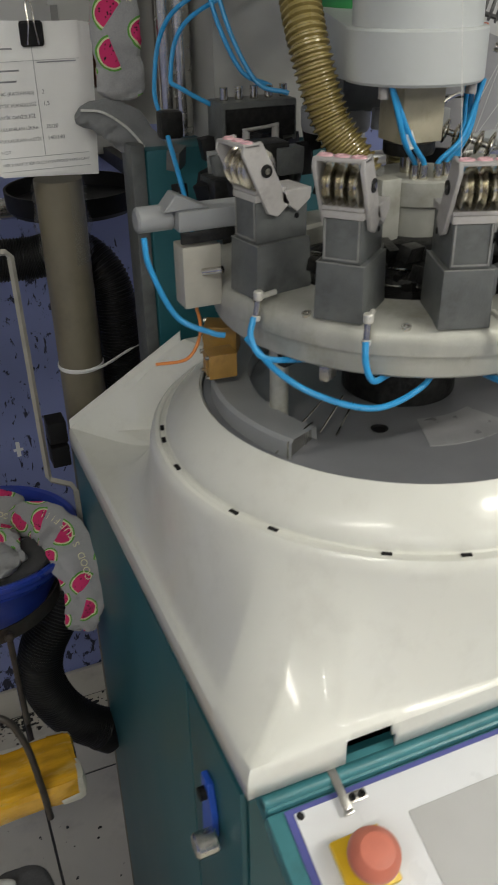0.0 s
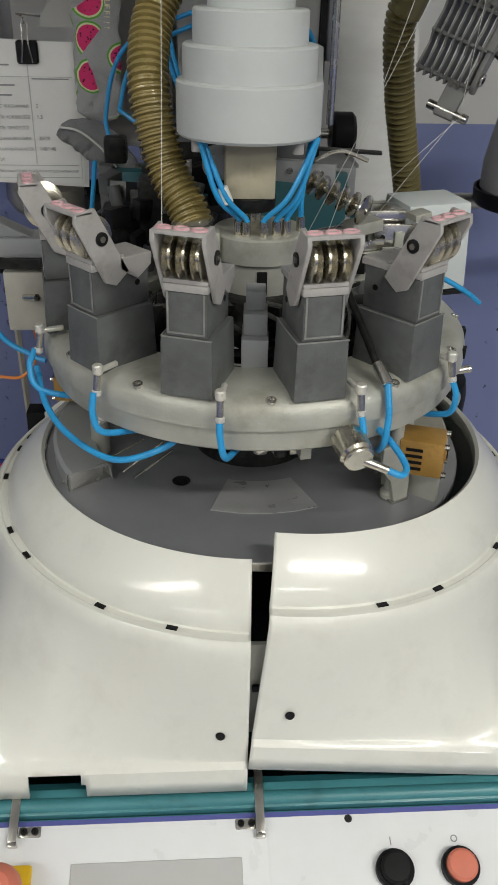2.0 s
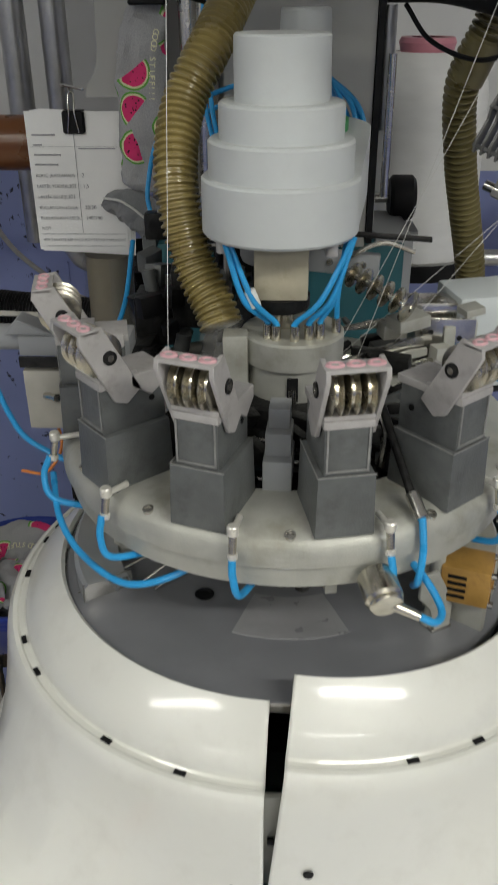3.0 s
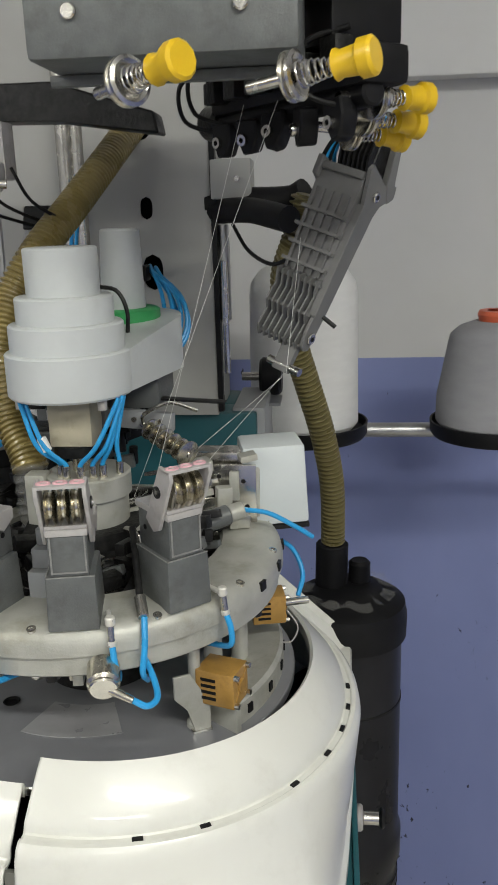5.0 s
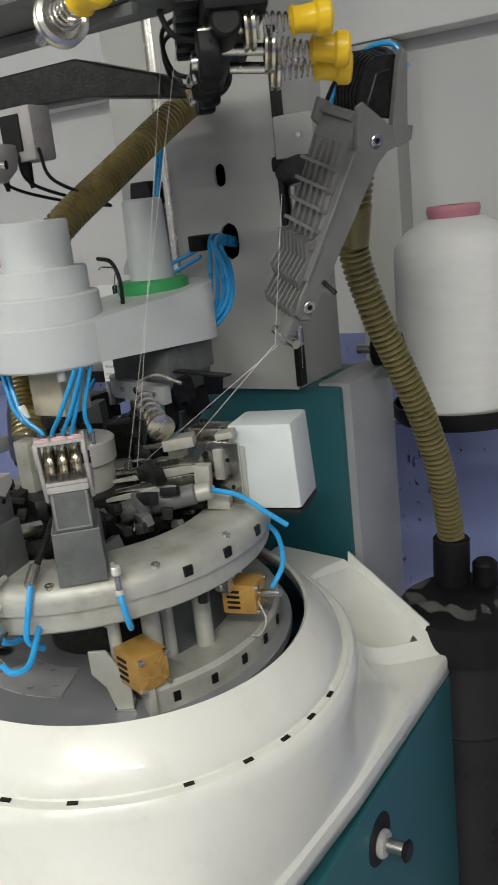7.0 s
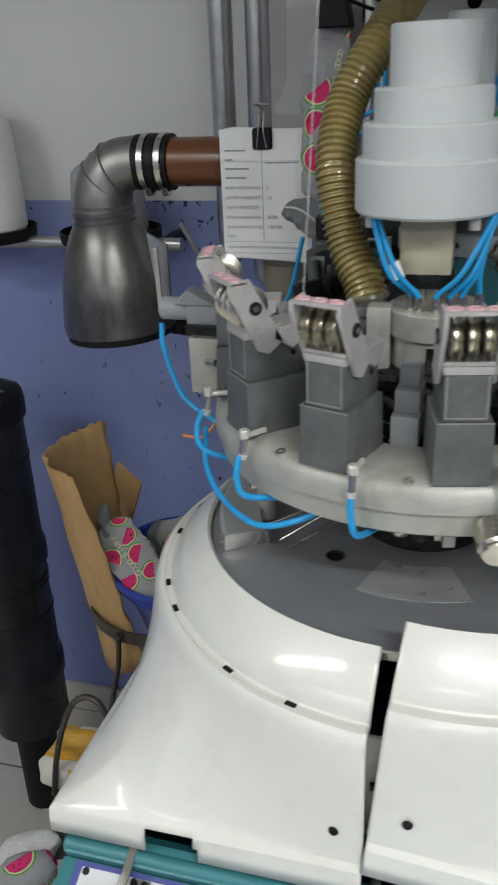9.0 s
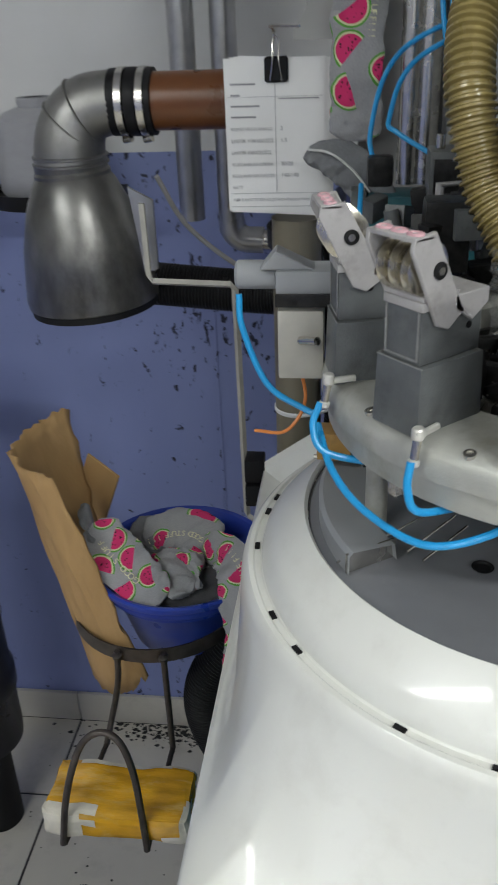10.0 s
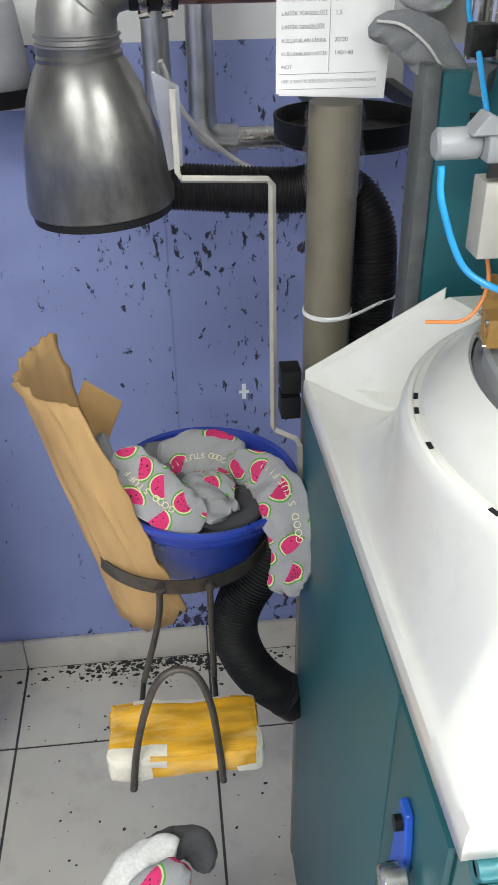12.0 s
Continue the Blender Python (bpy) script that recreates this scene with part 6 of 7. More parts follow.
def bucket_stand():
    s = empty("bucket_stand", -0.018, 0.957, 0.70)
    cx, cy = -0.018, 0.957
    part("ring_band", lathe(B(), [(0.1180, 0.141), (0.1205, 0.141), (0.1205, 0.162), (0.1180, 0.162), (0.1180, 0.141)], 72), M_ROD, s, "flat welded steel ring", pose(0.006, 0.018, 0))
    part("wall_arm", box(B(), 0.119, 0.163, -0.006, 0.006, 0.143, 0.160, 0.001), M_ROD, s, "flat arm to the cabinet", pose(0, 0, 0, 0, 0, -14))
    for x in (-0.024, 0.036):
        part("leg_rod", tube(B(), [(x, -0.104, 0.160), (x - 0.006 if x < 0 else x, -0.105, 0.10), (x - 0.032 if x < 0 else x, -0.106, -0.004)], 0.0042, 10), M_ROD, s)
        part("weld_bead", lathe(B(), [(0, -0.006), (0.006, -0.003), (0.007, 0.002), (0, 0.007)], 10), M_ROD, s, m=pose(x, -0.1065, 0.154))
    hp = [(-0.067, -0.264, -0.002), (-0.058, -0.258, 0.06), (-0.044, -0.250, 0.115), (-0.028, -0.243, 0.150), (-0.006, -0.240, 0.162), (0.014, -0.243, 0.150), (0.027, -0.250, 0.110), (0.033, -0.258, 0.05), (0.036, -0.264, -0.002)]
    part("hoop", tube(B(), hp, 0.0042, 10), M_ROD, s, "bent steel rod hoop")
    for x, x2 in ((-0.066, -0.056), (0.0355, 0.036)):
        part("cross_rod", cyl(B(), (x, -0.262, -0.004), (x2, -0.106, -0.004), 0.0035), M_ROD, s)
    tagged(s, "welded rod bucket holder fixed to the cabinet", "stand")
    # taped block lying on the rods
    def packet(keep=None):
        bm = box(B(), -0.112, 0.066, 0.700, 0.788, 0.700, 0.738, 0.009)
        bmesh.ops.subdivide_edges(bm, edges=bm.edges[:], cuts=7, use_grid_fill=True)
        bmesh.ops.recalc_face_normals(bm, faces=bm.faces[:])
        if keep:
            bmesh.ops.delete(bm, geom=[f for f in bm.faces if not keep(f.calc_center_median())], context="FACES")
        bm.normal_update()
        moves = []
        for v in bm.verts:
            c = v.co
            u = (c.x * 0.8 + c.y * 0.6)
            crease = abs(noise.noise(Vector((u * 90, c.y * 22, c.z * 40)))) * 0.0026 + abs(noise.noise(Vector((c.x * 24, u * 70, 3)))) * 0.0018
            moves.append(Vector((noise.noise(c * 30), noise.noise(c * 30 + Vector((3, 1, 2))), noise.noise(c * 26 + Vector((7, 5, 1))))) * 0.004 - v.normal * crease + v.normal * (0.0012 if keep else 0))
        for v, d in zip(bm.verts, moves):
            v.co += d
        return bm
    blk = part("taped_block", packet(), M_TAPE)
    tagged(blk, "flat block wrapped in amber packing tape", "packet")
    rag = lambda c: 0.012 * noise.noise(c * 60)
    for keep in (lambda c: c.x < -0.058 + rag(c) * 2 and c.y < 0.718 + rag(c), lambda c: c.x > 0.050 + rag(c) and c.y < 0.742 + rag(c) * 2, lambda c: c.y > 0.7805 + rag(c) * 0.4 and c.x > -0.09 and c.z > 0.712):
        part("bare_corner", packet(keep), M_WRAP, blk, "white wrapping showing through")


bucket_stand()


def bucket():
    b = empty("bucket", 0.020, 0.990, 0.795)
    prof = [(0.0, 0.0), (0.066, 0.0), (0.070, 0.004), (0.082, 0.050), (0.094, 0.086), (0.101, 0.098), (0.109, 0.100), (0.111, 0.104), (0.1115, 0.112), (0.116, 0.114), (0.118, 0.118), (0.118, 0.123), (0.115, 0.125), (0.110, 0.123), (0.104, 0.112), (0.090, 0.086), (0.078, 0.050), (0.064, 0.008), (0.0, 0.006)]
    part("shell", lathe(B(), [(r * 1.06, z) for r, z in prof], 72), M_BUCKET, b)
    part("rim_bead", lathe(B(), [(0.1035, 0.088), (0.1075, 0.0895), (0.1085, 0.094), (0.1055, 0.097)], 72), M_BUCKET, b)
    tagged(b, "round blue plastic bucket full of socks", "bucket")


bucket()


def card():
    """A curved sheet of cardboard stuck into the bucket."""
    top = spline([(-0.118, 0.915, 1.076), (-0.165, 0.935, 1.080), (-0.196, 0.985, 1.082), (-0.190, 1.06, 1.076), (-0.166, 1.125, 1.072)], 8)
    bot = spline([(-0.012, 0.872, 0.800), (-0.045, 0.868, 0.775), (-0.092, 0.895, 0.765), (-0.115, 0.96, 0.790), (-0.10, 1.04, 0.84)], 8)
    n = len(top)
    bm = B()
    rows = []
    for v in range(15):
        t = v / 14
        row = []
        for i in range(n):
            p = top[i].lerp(bot[i], t)
            e = 0.007 * noise.noise(Vector((i * 0.9, t * 4, 0)))
            if v == 0 or i in (0, n - 1):
                p = p + Vector((0.010 * noise.noise(Vector((i * 1.3, t * 23, 8))), 0, 0.010 * noise.noise(Vector((i * 1.7, t * 19, 3)))))
            if v == 14:
                p = p + Vector((0, 0, 0.014 * noise.noise(Vector((i * 2.3, 5, 1)))))
            row.append(bm.verts.new(p + Vector((e * 0.4, e * 0.4, 0))))
        rows.append(row)
    for v in range(14):
        for i in range(n - 1):
            bm.faces.new((rows[v][i], rows[v][i + 1], rows[v + 1][i + 1], rows[v + 1][i]))
    ob = part("cardboard_sheet", bm, M_CARD)
    so = ob.modifiers.new("thickness", "SOLIDIFY")
    so.thickness = 0.004
    flap = box(B(), -0.03, 0.03, -0.002, 0.002, -0.06, 0.045, 0.001)
    part("torn_flap", flap, M_CARD, ob, m=Matrix.Translation((-0.120, 1.085, 0.965)) @ pose(0, 0, 0, 0, 24, -25))
    tagged(ob, "curved torn cardboard sheet standing in the bucket", "cardboard")


card()


def socks_in_bucket():
    # the one that hangs over the rim
    way = [(0.050, 0.990, 0.930), (0.084, 0.955, 0.948), (0.107, 0.915, 0.946), (0.117, 0.884, 0.920), (0.120, 0.868, 0.880), (0.114, 0.864, 0.834), (0.112, 0.864, 0.818)]
    hang = sock("grey sock with watermelon slices hanging over the bucket rim", way, (0.022, 0.027, 0.030, 0.030, 0.027, 0.022, 0.018), 0.006, (-0.15, -0.85, 0.5), 2)
    letters_along(hang, "GOOD STUFF!!!", 0.0125, way[::-1], (-0.15, -0.85, 0.5), 0.080, 0.0085, -0.011)
    way = [(-0.085, 0.960, 0.985), (-0.064, 0.938, 0.962), (-0.038, 0.922, 0.942), (-0.008, 0.908, 0.924), (0.020, 0.905, 0.918)]
    lay = sock("grey sock with watermelon slices lying in the bucket", way, (0.026, 0.034, 0.034, 0.030, 0.018), 0.007, (-0.1, -0.6, 0.8), 3)
    letters_along(lay, "GOOD STUFF", 0.0115, way[::-1], (-0.1, -0.6, 0.8), 0.040, 0.0085, 0.004)
    way = [(-0.035, 1.008, 0.928), (0.005, 1.020, 0.938), (0.04, 1.015, 0.940), (0.072, 0.995, 0.932)]
    lay = sock("grey sock with watermelon slices lying in the bucket", way, (0.024, 0.031, 0.031, 0.024), 0.007, (0.0, -0.6, 0.8), 4)
    letters_along(lay, "GOOD STUFF !!!", 0.0110, way[::-1], (0.0, -0.6, 0.8), 0.016, 0.0085, 0.010)
    sock("grey sock with watermelon slices lying in the bucket", [(0.0, 0.978, 0.932), (0.02, 0.948, 0.929), (0.032, 0.923, 0.918), (0.045, 0.908, 0.912)], (0.018, 0.025, 0.024, 0.02), 0.008, (0.2, -0.5, 0.8), 6)
    sock("grey sock with watermelon slices crumpled in the bucket", [(0.03, 0.978, 0.936), (0.05, 0.943, 0.932), (0.058, 0.913, 0.919)], (0.018, 0.011, -0.008), 0.008, (0.3, -0.5, 0.8), 7)
    sock("charcoal sock crumpled in the bucket", [(-0.05, 0.948, 0.909), (0.0, 0.938, 0.906), (0.06, 0.948, 0.906), (0.09, 0.988, 0.909)], (0.03, 0.04, 0.04, 0.03), 0.018, (0, -0.3, 1), 8, material=M_DARKKNIT)
    sock("plain grey sock crumpled in the bucket", [(-0.105, 0.978, 0.999), (-0.095, 0.953, 0.984), (-0.085, 0.938, 0.964)], (0.012, 0.006, -0.010), 0.011, (-0.2, -0.8, 0.6), 9, material=M_KNIT)
    sock("plain grey sock crumpled in the bucket", [(-0.06, 1.028, 0.919), (0.0, 1.048, 0.924), (0.07, 1.038, 0.919)], (0.03, 0.023, 0.004), 0.016, (0, -0.3, 1), 10, material=M_KNIT)


socks_in_bucket()


def sock_fill():
    rnd = random.Random(17)
    for i in range(9):
        a = i / 9 * 6.28 + rnd.uniform(-0.2, 0.2)
        r = rnd.uniform(0.01, 0.055)
        c = Vector((0.018 + r * math.cos(a), 0.985 + r * math.sin(a), 0.906 + rnd.uniform(-0.006, 0.010)))
        d = Vector((math.cos(a + 1.4), math.sin(a + 1.4), 0))
        e = Vector((-d.y, d.x, 0))
        pts = [c - d * 0.035, c - d * 0.012 + e * 0.006, c + d * 0.014 - e * 0.004 + Vector((0, 0, 0.006)), c + d * 0.034 + e * 0.008]
        sock("grey watermelon sock crumpled in the bucket", pts, (0.016, 0.026, 0.025, 0.014), 0.007, (rnd.uniform(-0.3, 0.3), -0.4, 0.9), 30 + i, material=M_SOCK if i % 3 else M_KNIT)


sock_fill()


def paper_and_sock():
    stack = empty("paper_pad", 0.164, 0.975, 1.387)
    for i, (dx, rz) in enumerate(((0.0, 0), (0.003, 1.2), (0.005, 2.2), (0.007, 3.0))):
        part("sheet", box(B(), -0.052, 0.052, 0.0012 * i, 0.0012 * i + 0.0006, -0.002 * (i > 0) - 0.001 * i, 0.151), M_PAPER, stack, m=pose(dx, 0, 0, 0, rz, 0))
    y = -0.0006
    up = pose(0, y, 0, 90, 0, 0)
    rows = ["KONÇ (KATLAMALI)", "LASTİK YÜKSEKLİĞİ", "LASTİK GENİŞLİĞİ", "KULLANILAN LİKRA", "KULLANILAN LASTİK", "NOT"]
    for i, w in enumerate(rows):
        text_part("printed_line", w, 0.0048, M_INK, stack, up @ pose(-0.047, 0.082 - i * 0.0118, 0))
    for w, z in (("2", 0.082), ("1,5", 0.0702), ("20/20", 0.0466), ("140/140", 0.0348)):
        text_part("written_value", w, 0.0058, M_INK, stack, up @ pose(0.005, z, 0))
    text_part("printed_line", "HER 2 SAATTE BİR ÖLÇÜ KONTROLÜ YAPILACAK!", 0.0042, M_INK, stack, up @ pose(-0.047, 0.010, 0))
    for i in range(4):
        part("print_bar", box(B(), -0.046, -0.046 + (0.026, 0.030, 0.010, 0.026)[i], y - 0.0002, y, 0.0945 + i * 0.0105, 0.0962 + i * 0.0105), M_INK, stack)
    for x0, x1, z0, z1 in ((0.0, 0.0005, 0.02, 0.128), (-0.049, 0.049, 0.018, 0.0184), (-0.049, 0.049, 0.1145, 0.1148), (-0.049, 0.049, 0.004, 0.0044), (0.004, 0.045, 0.112, 0.1132)):
        part("print_rule", box(B(), x0, x1, y - 0.0002, y, z0, z1), M_INK, stack)
    clip = part("binder_clip", prism(B(), [(-0.012, 0.128), (0.012, 0.128), (0.012, 0.152), (-0.012, 0.152)], -0.005, 0.009, bevel=0.002), M_BLACK, stack, "black binder clip", pose(0.002, 0, 0))
    part("clip_wire", tube(B(), [(-0.006, -0.006, 0.130), (-0.003, -0.008, 0.150), (-0.003, -0.004, 0.166), (0.0, -0.002, 0.171), (0.003, -0.004, 0.166), (0.003, -0.008, 0.150), (0.006, -0.006, 0.130)], 0.0009, 6), M_STEEL, clip, "steel wire handle")
    part("hang_hook", tube(B(), [(0.0, 0.0, 0.168), (0.0, -0.004, 0.176), (0.0, -0.03, 0.18), (0.03, -0.07, 0.18)], 0.0014, 6), M_STEEL, stack)
    tagged(stack, "pad of printed white sheets held by a black clip", "paper")
    s = sock("grey watermelon sock hanging from a black clip", [(0.262, 0.945, 1.650), (0.250, 0.940, 1.600), (0.246, 0.938, 1.540), (0.246, 0.936, 1.490), (0.244, 0.935, 1.462)], (0.016, 0.026, 0.026, 0.025, 0.024), 0.008, (-0.1, -1, 0.0), 12)
    part("heel", sock_mesh([(0.196, 0.948, 1.444), (0.222, 0.940, 1.446), (0.248, 0.934, 1.432), (0.272, 0.930, 1.405), (0.282, 0.930, 1.392)], (0.007, 0.018, 0.023, 0.020, 0.014), 0.010, (-0.1, -1, 0.1), 5), M_KNIT, s, "plain grey heel and toe")
    part("cuff_edge", tube(B(), [(0.200, 0.934, 1.455), (0.222, 0.927, 1.452), (0.245, 0.922, 1.436), (0.262, 0.918, 1.415)], 0.0014, 6), M_WHITEKNIT, s, "pale seam")
    part("black_clip", prism(B(), [(0.240, 1.640), (0.278, 1.640), (0.274, 1.668), (0.244, 1.668)], 0.928, 0.955, bevel=0.002), M_BLACK, s)
    letters_along(s, "GOOD STUFF!!!", 0.0085, [(0.262, 0.945, 1.650), (0.250, 0.940, 1.600), (0.246, 0.938, 1.540), (0.246, 0.936, 1.490), (0.244, 0.935, 1.462)], (-0.1, -1, 0.0), 0.03, 0.0105, 0.014)


paper_and_sock()


def sock_bundle():
    """White watermelon socks bunched below the holder."""
    s = sock("bunched white sock with dark toes", [(-0.115, 0.555, 0.690), (-0.085, 0.585, 0.702), (-0.055, 0.605, 0.704), (-0.040, 0.603, 0.700)], (0.020, 0.026, 0.024, 0.015), 0.016, (0, -0.6, 0.8), 21, material=M_WHITEKNIT)
    s2 = sock("bunched white sock with watermelon slices", [(-0.10, 0.540, 0.690), (-0.06, 0.570, 0.705), (-0.025, 0.587, 0.700)], (0.016, 0.024, 0.018), 0.014, (0, -0.6, 0.8), 14)
    s3 = sock("charcoal sock toe in the bundle", [(-0.075, 0.615, 0.690), (-0.04, 0.627, 0.694), (-0.015, 0.620, 0.690), (-0.008, 0.595, 0.686)], (0.014, 0.018, 0.016, 0.012), 0.011, (0, -0.4, 0.9), 23, material=M_DARKKNIT)
    b = empty("sock_box", -0.135, 0.545, 0)
    bm = B()
    for x0, x1, y0, y1 in ((-0.075, 0.075, -0.065, -0.061), (-0.075, 0.075, 0.036, 0.040), (-0.075, -0.071, -0.061, 0.036), (0.071, 0.075, -0.061, 0.036)):
        box(bm, x0, x1, y0, y1, 0, 0.655)
    box(bm, -0.071, 0.071, -0.061, 0.036, 0.60, 0.606)
    part("side", bm, M_BUCKET, b, smooth=False)
    tagged(b, "tall blue plastic bin holding bunched socks", "bin")


sock_bundle()


# ---- shelves, yarn cones, barrels ----
def yarn_cone(x, y, z, r0, r1, h, material, core, label):
    c = empty("yarn_cone", x, y, z)
    part("yarn", lathe(B(), [(r0 * 0.55, 0.010), (r0 * 0.93, 0.006), (r0, 0.014), (r0 * 0.995, h * 0.3), (r1 * 1.0, h * 0.80), (r1 * 0.97, h * 0.86), (r1 * 0.80, h * 0.93), (r1 * 0.46, h * 0.985), (r1 * 0.40, h * 0.97)], 64), material, c)
    part("core_tube", lathe(B(), [(r1 * 0.30, -0.001), (r1 * 0.52, -0.001), (r1 * 0.50, 0.012), (r1 * 0.42, 0.02), (r1 * 0.40, h * 0.98), (r1 * 0.44, h + 0.006), (r1 * 0.41, h + 0.012), (r1 * 0.25, h + 0.012)], 40), core, c, "coloured plastic cone core")
    tagged(c, label, "yarn cone", "yarn cones")
    return c


M_PINKCORE = mat("pink core plastic", (0.55, 0.22, 0.27), 0.4, vary=0.05)
M_REDCORE = mat("orange red core plastic", (0.65, 0.13, 0.06), 0.4, vary=0.05)
SHELF_Y, SHELF_Z = 1.19, 1.314


def shelf():
    s = empty("yarn_shelf", 0, SHELF_Y, SHELF_Z)
    part("rail", cyl(B(), (0.30, 0.05, -0.012), (1.9, 0.05, -0.012), 0.012, steps=20), M_GALV, s, "bright steel rail")
    part("rail", cyl(B(), (-1.3, 0.25, -0.010), (-0.12, 0.25, -0.010), 0.012, steps=20), M_GALV, s, "bright steel rail")
    for x in (0.36, 1.2, 1.85, -0.16, -1.2):
        part("wall_bracket", box(B(), x - 0.008, x + 0.008, 0.05 if x > 0 else 0.245, BACK - SHELF_Y, -0.024, -0.002), M_DARK, s)
    for x in (0.576, 0.866, 1.15, -0.262, -0.530):
        dy = 0.25 if x < 0 else 0
        part("plate", lathe(B(), [(0.0, -0.006), (0.092, -0.006), (0.096, 0.0), (0.097, 0.018), (0.094, 0.018), (0.092, 0.004), (0.0, 0.003)], 48), M_BLACK, s, "black round cone plate", pose(x, dy, 0, 0, 0, 0) if x > 0 else pose(x, dy, 0))
    tagged(s, "steel rail shelf with black cone plates", "shelf")
    yarn_cone(0.574, SHELF_Y, SHELF_Z + 0.004, 0.084, 0.082, 0.268, M_CONE, M_PINKCORE, "tall white yarn cone on a pink core")
    yarn_cone(0.868, SHELF_Y, SHELF_Z + 0.004, 0.090, 0.074, 0.170, M_CONEGREY, M_REDCORE, "grey yarn cone on an orange core")
    yarn_cone(-0.262, SHELF_Y + 0.25, SHELF_Z + 0.004, 0.072, 0.064, 0.140, M_CONEGREY, M_CONEGREY, "grey yarn cone behind the funnel")
    yarn_cone(-0.530, SHELF_Y + 0.25, SHELF_Z + 0.004, 0.080, 0.074, 0.24, M_CONE, M_PINKCORE, "white yarn cone on the rail shelf")


shelf()
# plates on the wall side behind the papers
bp = tagged(part("cone_plate", lathe(B(), [(0.0, -0.006), (0.085, -0.006), (0.090, 0.0), (0.091, 0.024), (0.088, 0.024), (0.086, 0.004), (0.0, 0.003)], 48), M_BLACK, None, "", pose(0.225, 1.16, 1.305)), "black round cone plate behind the pipe", "plate")
part("plate_arm", cyl(B(), (0, 0, -0.012), (0, BACK - 1.16, -0.012), 0.010), M_DARK, bp)


def barrel(x, y, z, r, label, hose, foot=0.0):
    b = empty("waste_barrel", x, y, 0)
    part("drum", lathe(B(), [(0, foot + 0.004), (r * 0.9, foot + 0.004), (r * 0.92, foot + 0.02), (r * 0.93, z * 0.35), (r * 1.0, z * 0.36), (r * 1.0, z * 0.40), (r * 0.93, z * 0.41), (r * 0.94, z * 0.62), (r * 1.01, z * 0.635), (r * 1.01, z * 0.67), (r * 0.95, z * 0.68), (r * 0.95, z - 0.05)], 48), M_DRUM, b, "smoky dark drum body")
    part("lid", lathe(B(), [(r * 0.96, z - 0.062), (r * 1.03, z - 0.060), (r * 1.04, z - 0.03), (r * 1.0, z - 0.012), (r * 0.8, z - 0.002), (0, z)], 48), M_BLACK, b, "black lid")
    for zz in (z * 0.86, z * 0.60, z * 0.585, z * 0.52, z * 0.38):
        part("band", lathe(B(), [(r * 0.95, zz), (r * 0.965, zz + 0.001), (r * 0.965, zz + 0.004), (r * 0.95, zz + 0.005)], 48), M_RUBBER, b)
    if foot:
        part("foot_pipe", lathe(B(), [(0, 0.0), (r * 0.5, 0.0), (r * 0.5, foot - 0.03), (r * 0.56, foot - 0.028), (r * 0.56, foot + 0.003), (0, foot + 0.003)], 32), M_BLACK, b, "narrow black foot pipe")
    rnd = random.Random(int(x * 100))
    bm = B()
    prev = None
    for i in range(40):
        a = i / 40 * 2 * math.pi
        rr = r * (0.78 + 0.2 * rnd.random())
        zz = z + 0.001 + 0.006 * rnd.random() - 0.012 * (rr / r - 0.7)
        q = [bm.verts.new((rr * math.cos(a), rr * math.sin(a), zz)), bm.verts.new((rr * 0.72 * math.cos(a + 0.1), rr * 0.72 * math.sin(a + 0.1), zz + 0.004 * rnd.random()))]
        if prev and rnd.random() > 0.2:
            bm.faces.new((prev[0], q[0], q[1], prev[1]))
        prev = q
    part("film", bm, M_CELLO, b, "crumpled clear film")
    if hose:
        part("hose_cuff", cyl(B(), (-0.024, 0.026, z - 0.012), (-0.022, 0.026, z + 0.060), 0.0225, bevel=0.002, steps=24), M_BLACK, b, "black cuff")
        part("inlet_stub", cyl(B(), (0.016, 0.036, z - 0.006), (0.016, 0.036, z + 0.030), 0.0155, bevel=0.004, steps=24), M_BLACK, b, "black stub")
    else:
        part("neck", lathe(B(), [(0.0, z), (0.04, z), (0.04, z + 0.02), (0, z + 0.025)], 24), M_BLACK, b)
    tagged(b, label, "barrel", "waste barrels")
    return b


barrel(0.639, 0.968, 1.145, 0.0775, "dark waste drum with black lid and hose", True)
barrel(-0.503, 1.255, 1.060, 0.092, "tall black waste drum on a narrow foot", False, 0.24)
rh = empty("ribbed_hose", 0.62, 0.97, 1.17)
part("hose_collar", cyl(B(), (-0.056, -0.088, 0.405), (-0.044, -0.102, 0.445), 0.0170, bevel=0.002, steps=20), M_HOSE2, rh, "smooth olive hose collar")
part("hose", ribbed(B(), [(-0.004, 0.024, -0.035), (-0.003, 0.024, 0.020), (-0.002, 0.015, 0.066), (-0.004, -0.005, 0.137), (-0.016, -0.025, 0.209), (-0.033, -0.045, 0.274), (-0.048, -0.065, 0.332), (-0.058, -0.085, 0.402), (-0.042, -0.104, 0.455), (-0.030, -0.110, 0.500)], 0.0140, 0.0066, 0.0052, 22), M_HOSE2, rh)
tagged(rh, "olive ribbed suction hose rising from the drum", "hose")


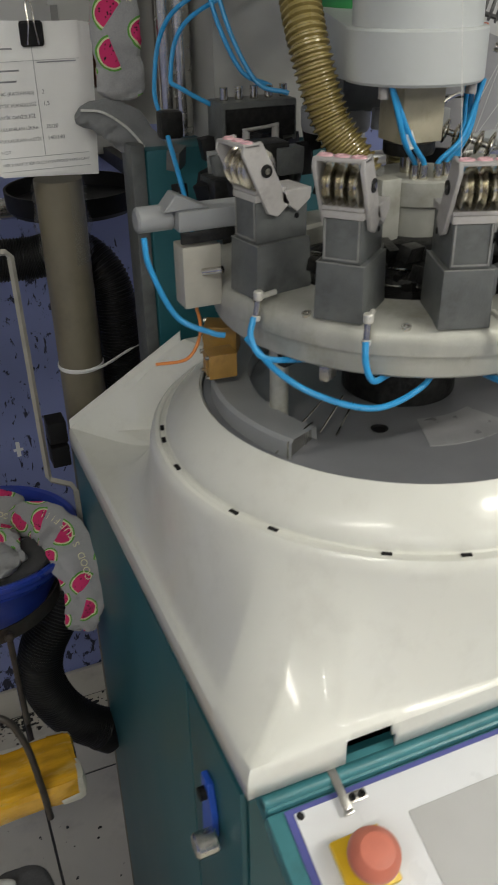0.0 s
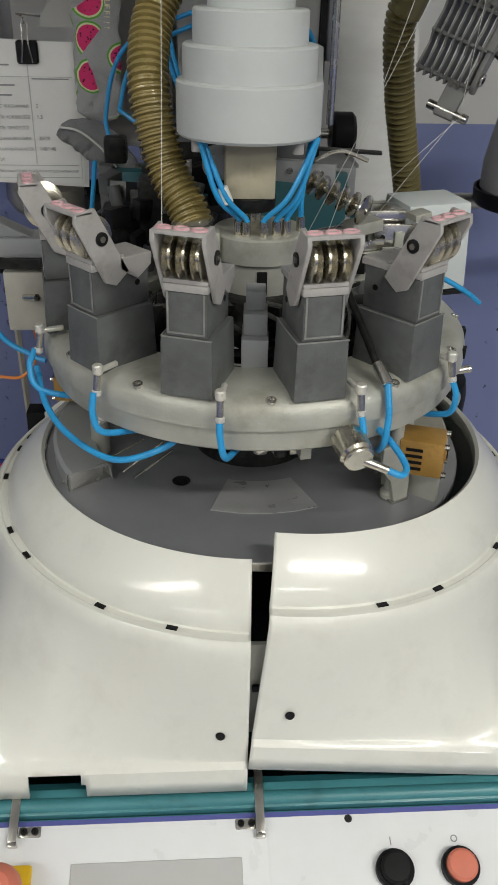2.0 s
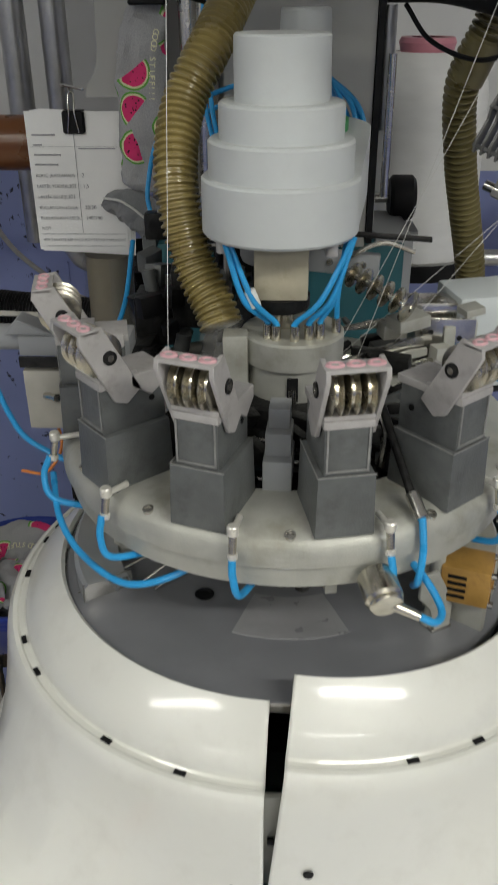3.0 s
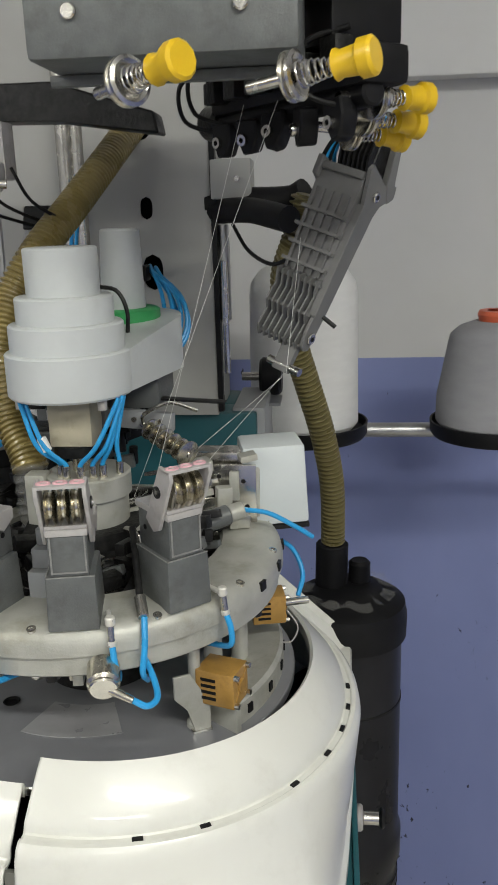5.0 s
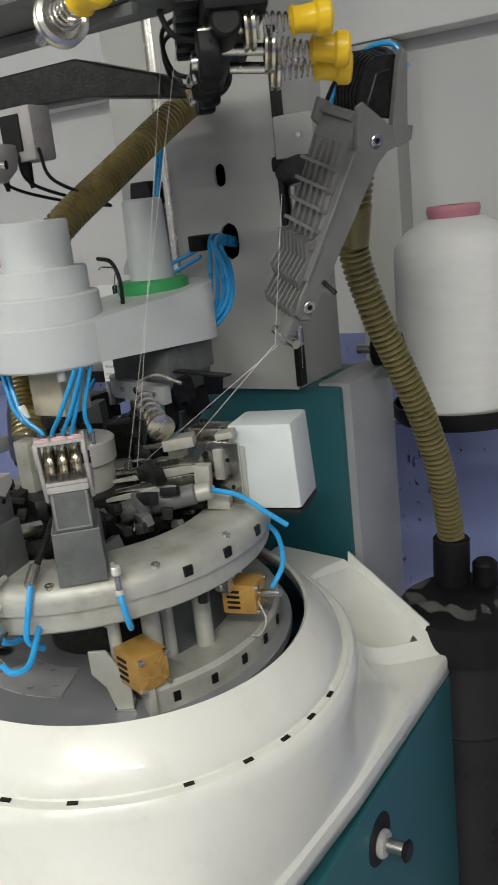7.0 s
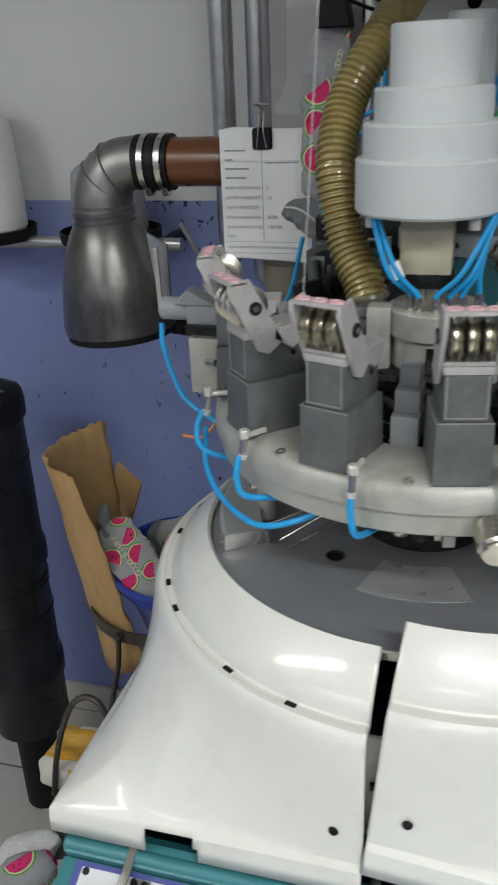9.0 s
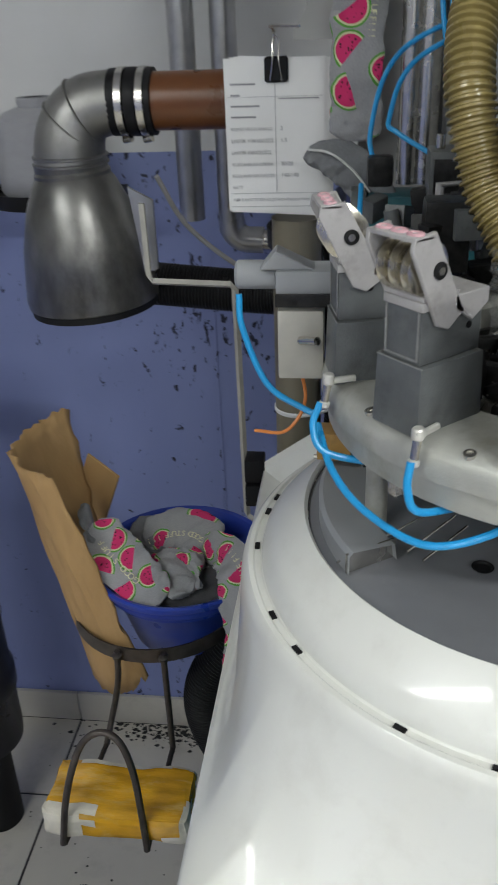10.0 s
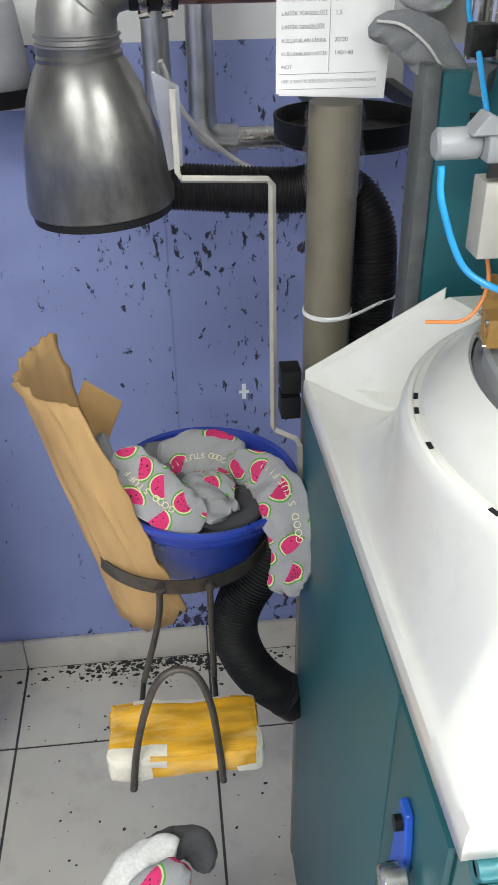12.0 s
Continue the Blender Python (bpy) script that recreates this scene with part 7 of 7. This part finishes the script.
# ---- floor tiles, skirting ----
def tiles():
    """Separate floor tiles where the floor is seen; the rest joined."""
    px, py, g = 0.4345, 0.434, 0.0028
    ox, oy = 0.026, 1.316
    mesh = None
    far = B()
    for i in range(-7, 8):
        for j in range(-12, 2):
            x0, y0 = ox + i * px + g, oy + (j - 1) * py + g
            x1, y1 = x0 + px - 2 * g, min(y0 + py - 2 * g, BACK - 0.011)
            if x0 < -2.58 or x1 > 3.38 or y0 < -3.58 or y1 - y0 < 0.03:
                continue
            if -4 <= i <= 3 and j >= -1:
                bm = box(B(), 0, x1 - x0, 0, y1 - y0, -0.003, 0.0, 0.0008)
                part("tile", bm, M_TILE, FLOOR, m=pose(x0, y0, 0), smooth=False)
            else:
                box(far, x0, x1, y0, y1, -0.003, 0.0)
    ob = part("far_tiles", far, M_TILE, FLOOR, smooth=False)
    ob["kind"] = "stuff"
    sk = tagged(part("baseboard", box(B(), -2.6, -2.55, BACK - 0.01, BACK - 0.001, 0.0, 0.01), M_GROUT, smooth=False), "grey tile skirting along the wall", "skirting", kind="structure")
    x = ox - 6 * px
    while x < 3.3:
        part("skirting_tile", box(B(), x + 0.0015, x + px - 0.0015, BACK - 0.011, BACK - 0.001, 0.001, 0.088, 0.0015), M_TILE, sk)
        x += px


tiles()
M_GRIME = mat("oily lint", (0.03, 0.03, 0.03), 0.9, vary=0.4, scale=200)


def grime():
    rnd = random.Random(11)
    bm = B()
    for i in range(800):
        if i < 680:
            x, y = rnd.gauss(-0.08, 0.13), BACK - 0.013 - abs(rnd.gauss(0, 0.028))
        else:
            x, y = rnd.uniform(-0.5, 0.15), rnd.uniform(0.95, 1.53)
        r = abs(rnd.gauss(0.0008, 0.0026 if i < 680 else 0.0016)) + 0.0005
        a0 = rnd.uniform(0, 6)
        vs = [bm.verts.new((x + r * rnd.uniform(0.5, 1.6) * math.cos(a0 + k), y + r * rnd.uniform(0.5, 1.3) * math.sin(a0 + k), 0.0006)) for k in (0, 1.1, 2.2, 3.3, 4.4, 5.5)]
        top = bm.verts.new((x, y, 0.0006 + r * 0.5))
        for k in range(6):
            bm.faces.new((vs[k], vs[(k + 1) % 6], top))
    tagged(part("floor_lint", bm, M_GRIME), "dark oily lint and crumbs on the floor", "lint", kind="stuff")


grime()
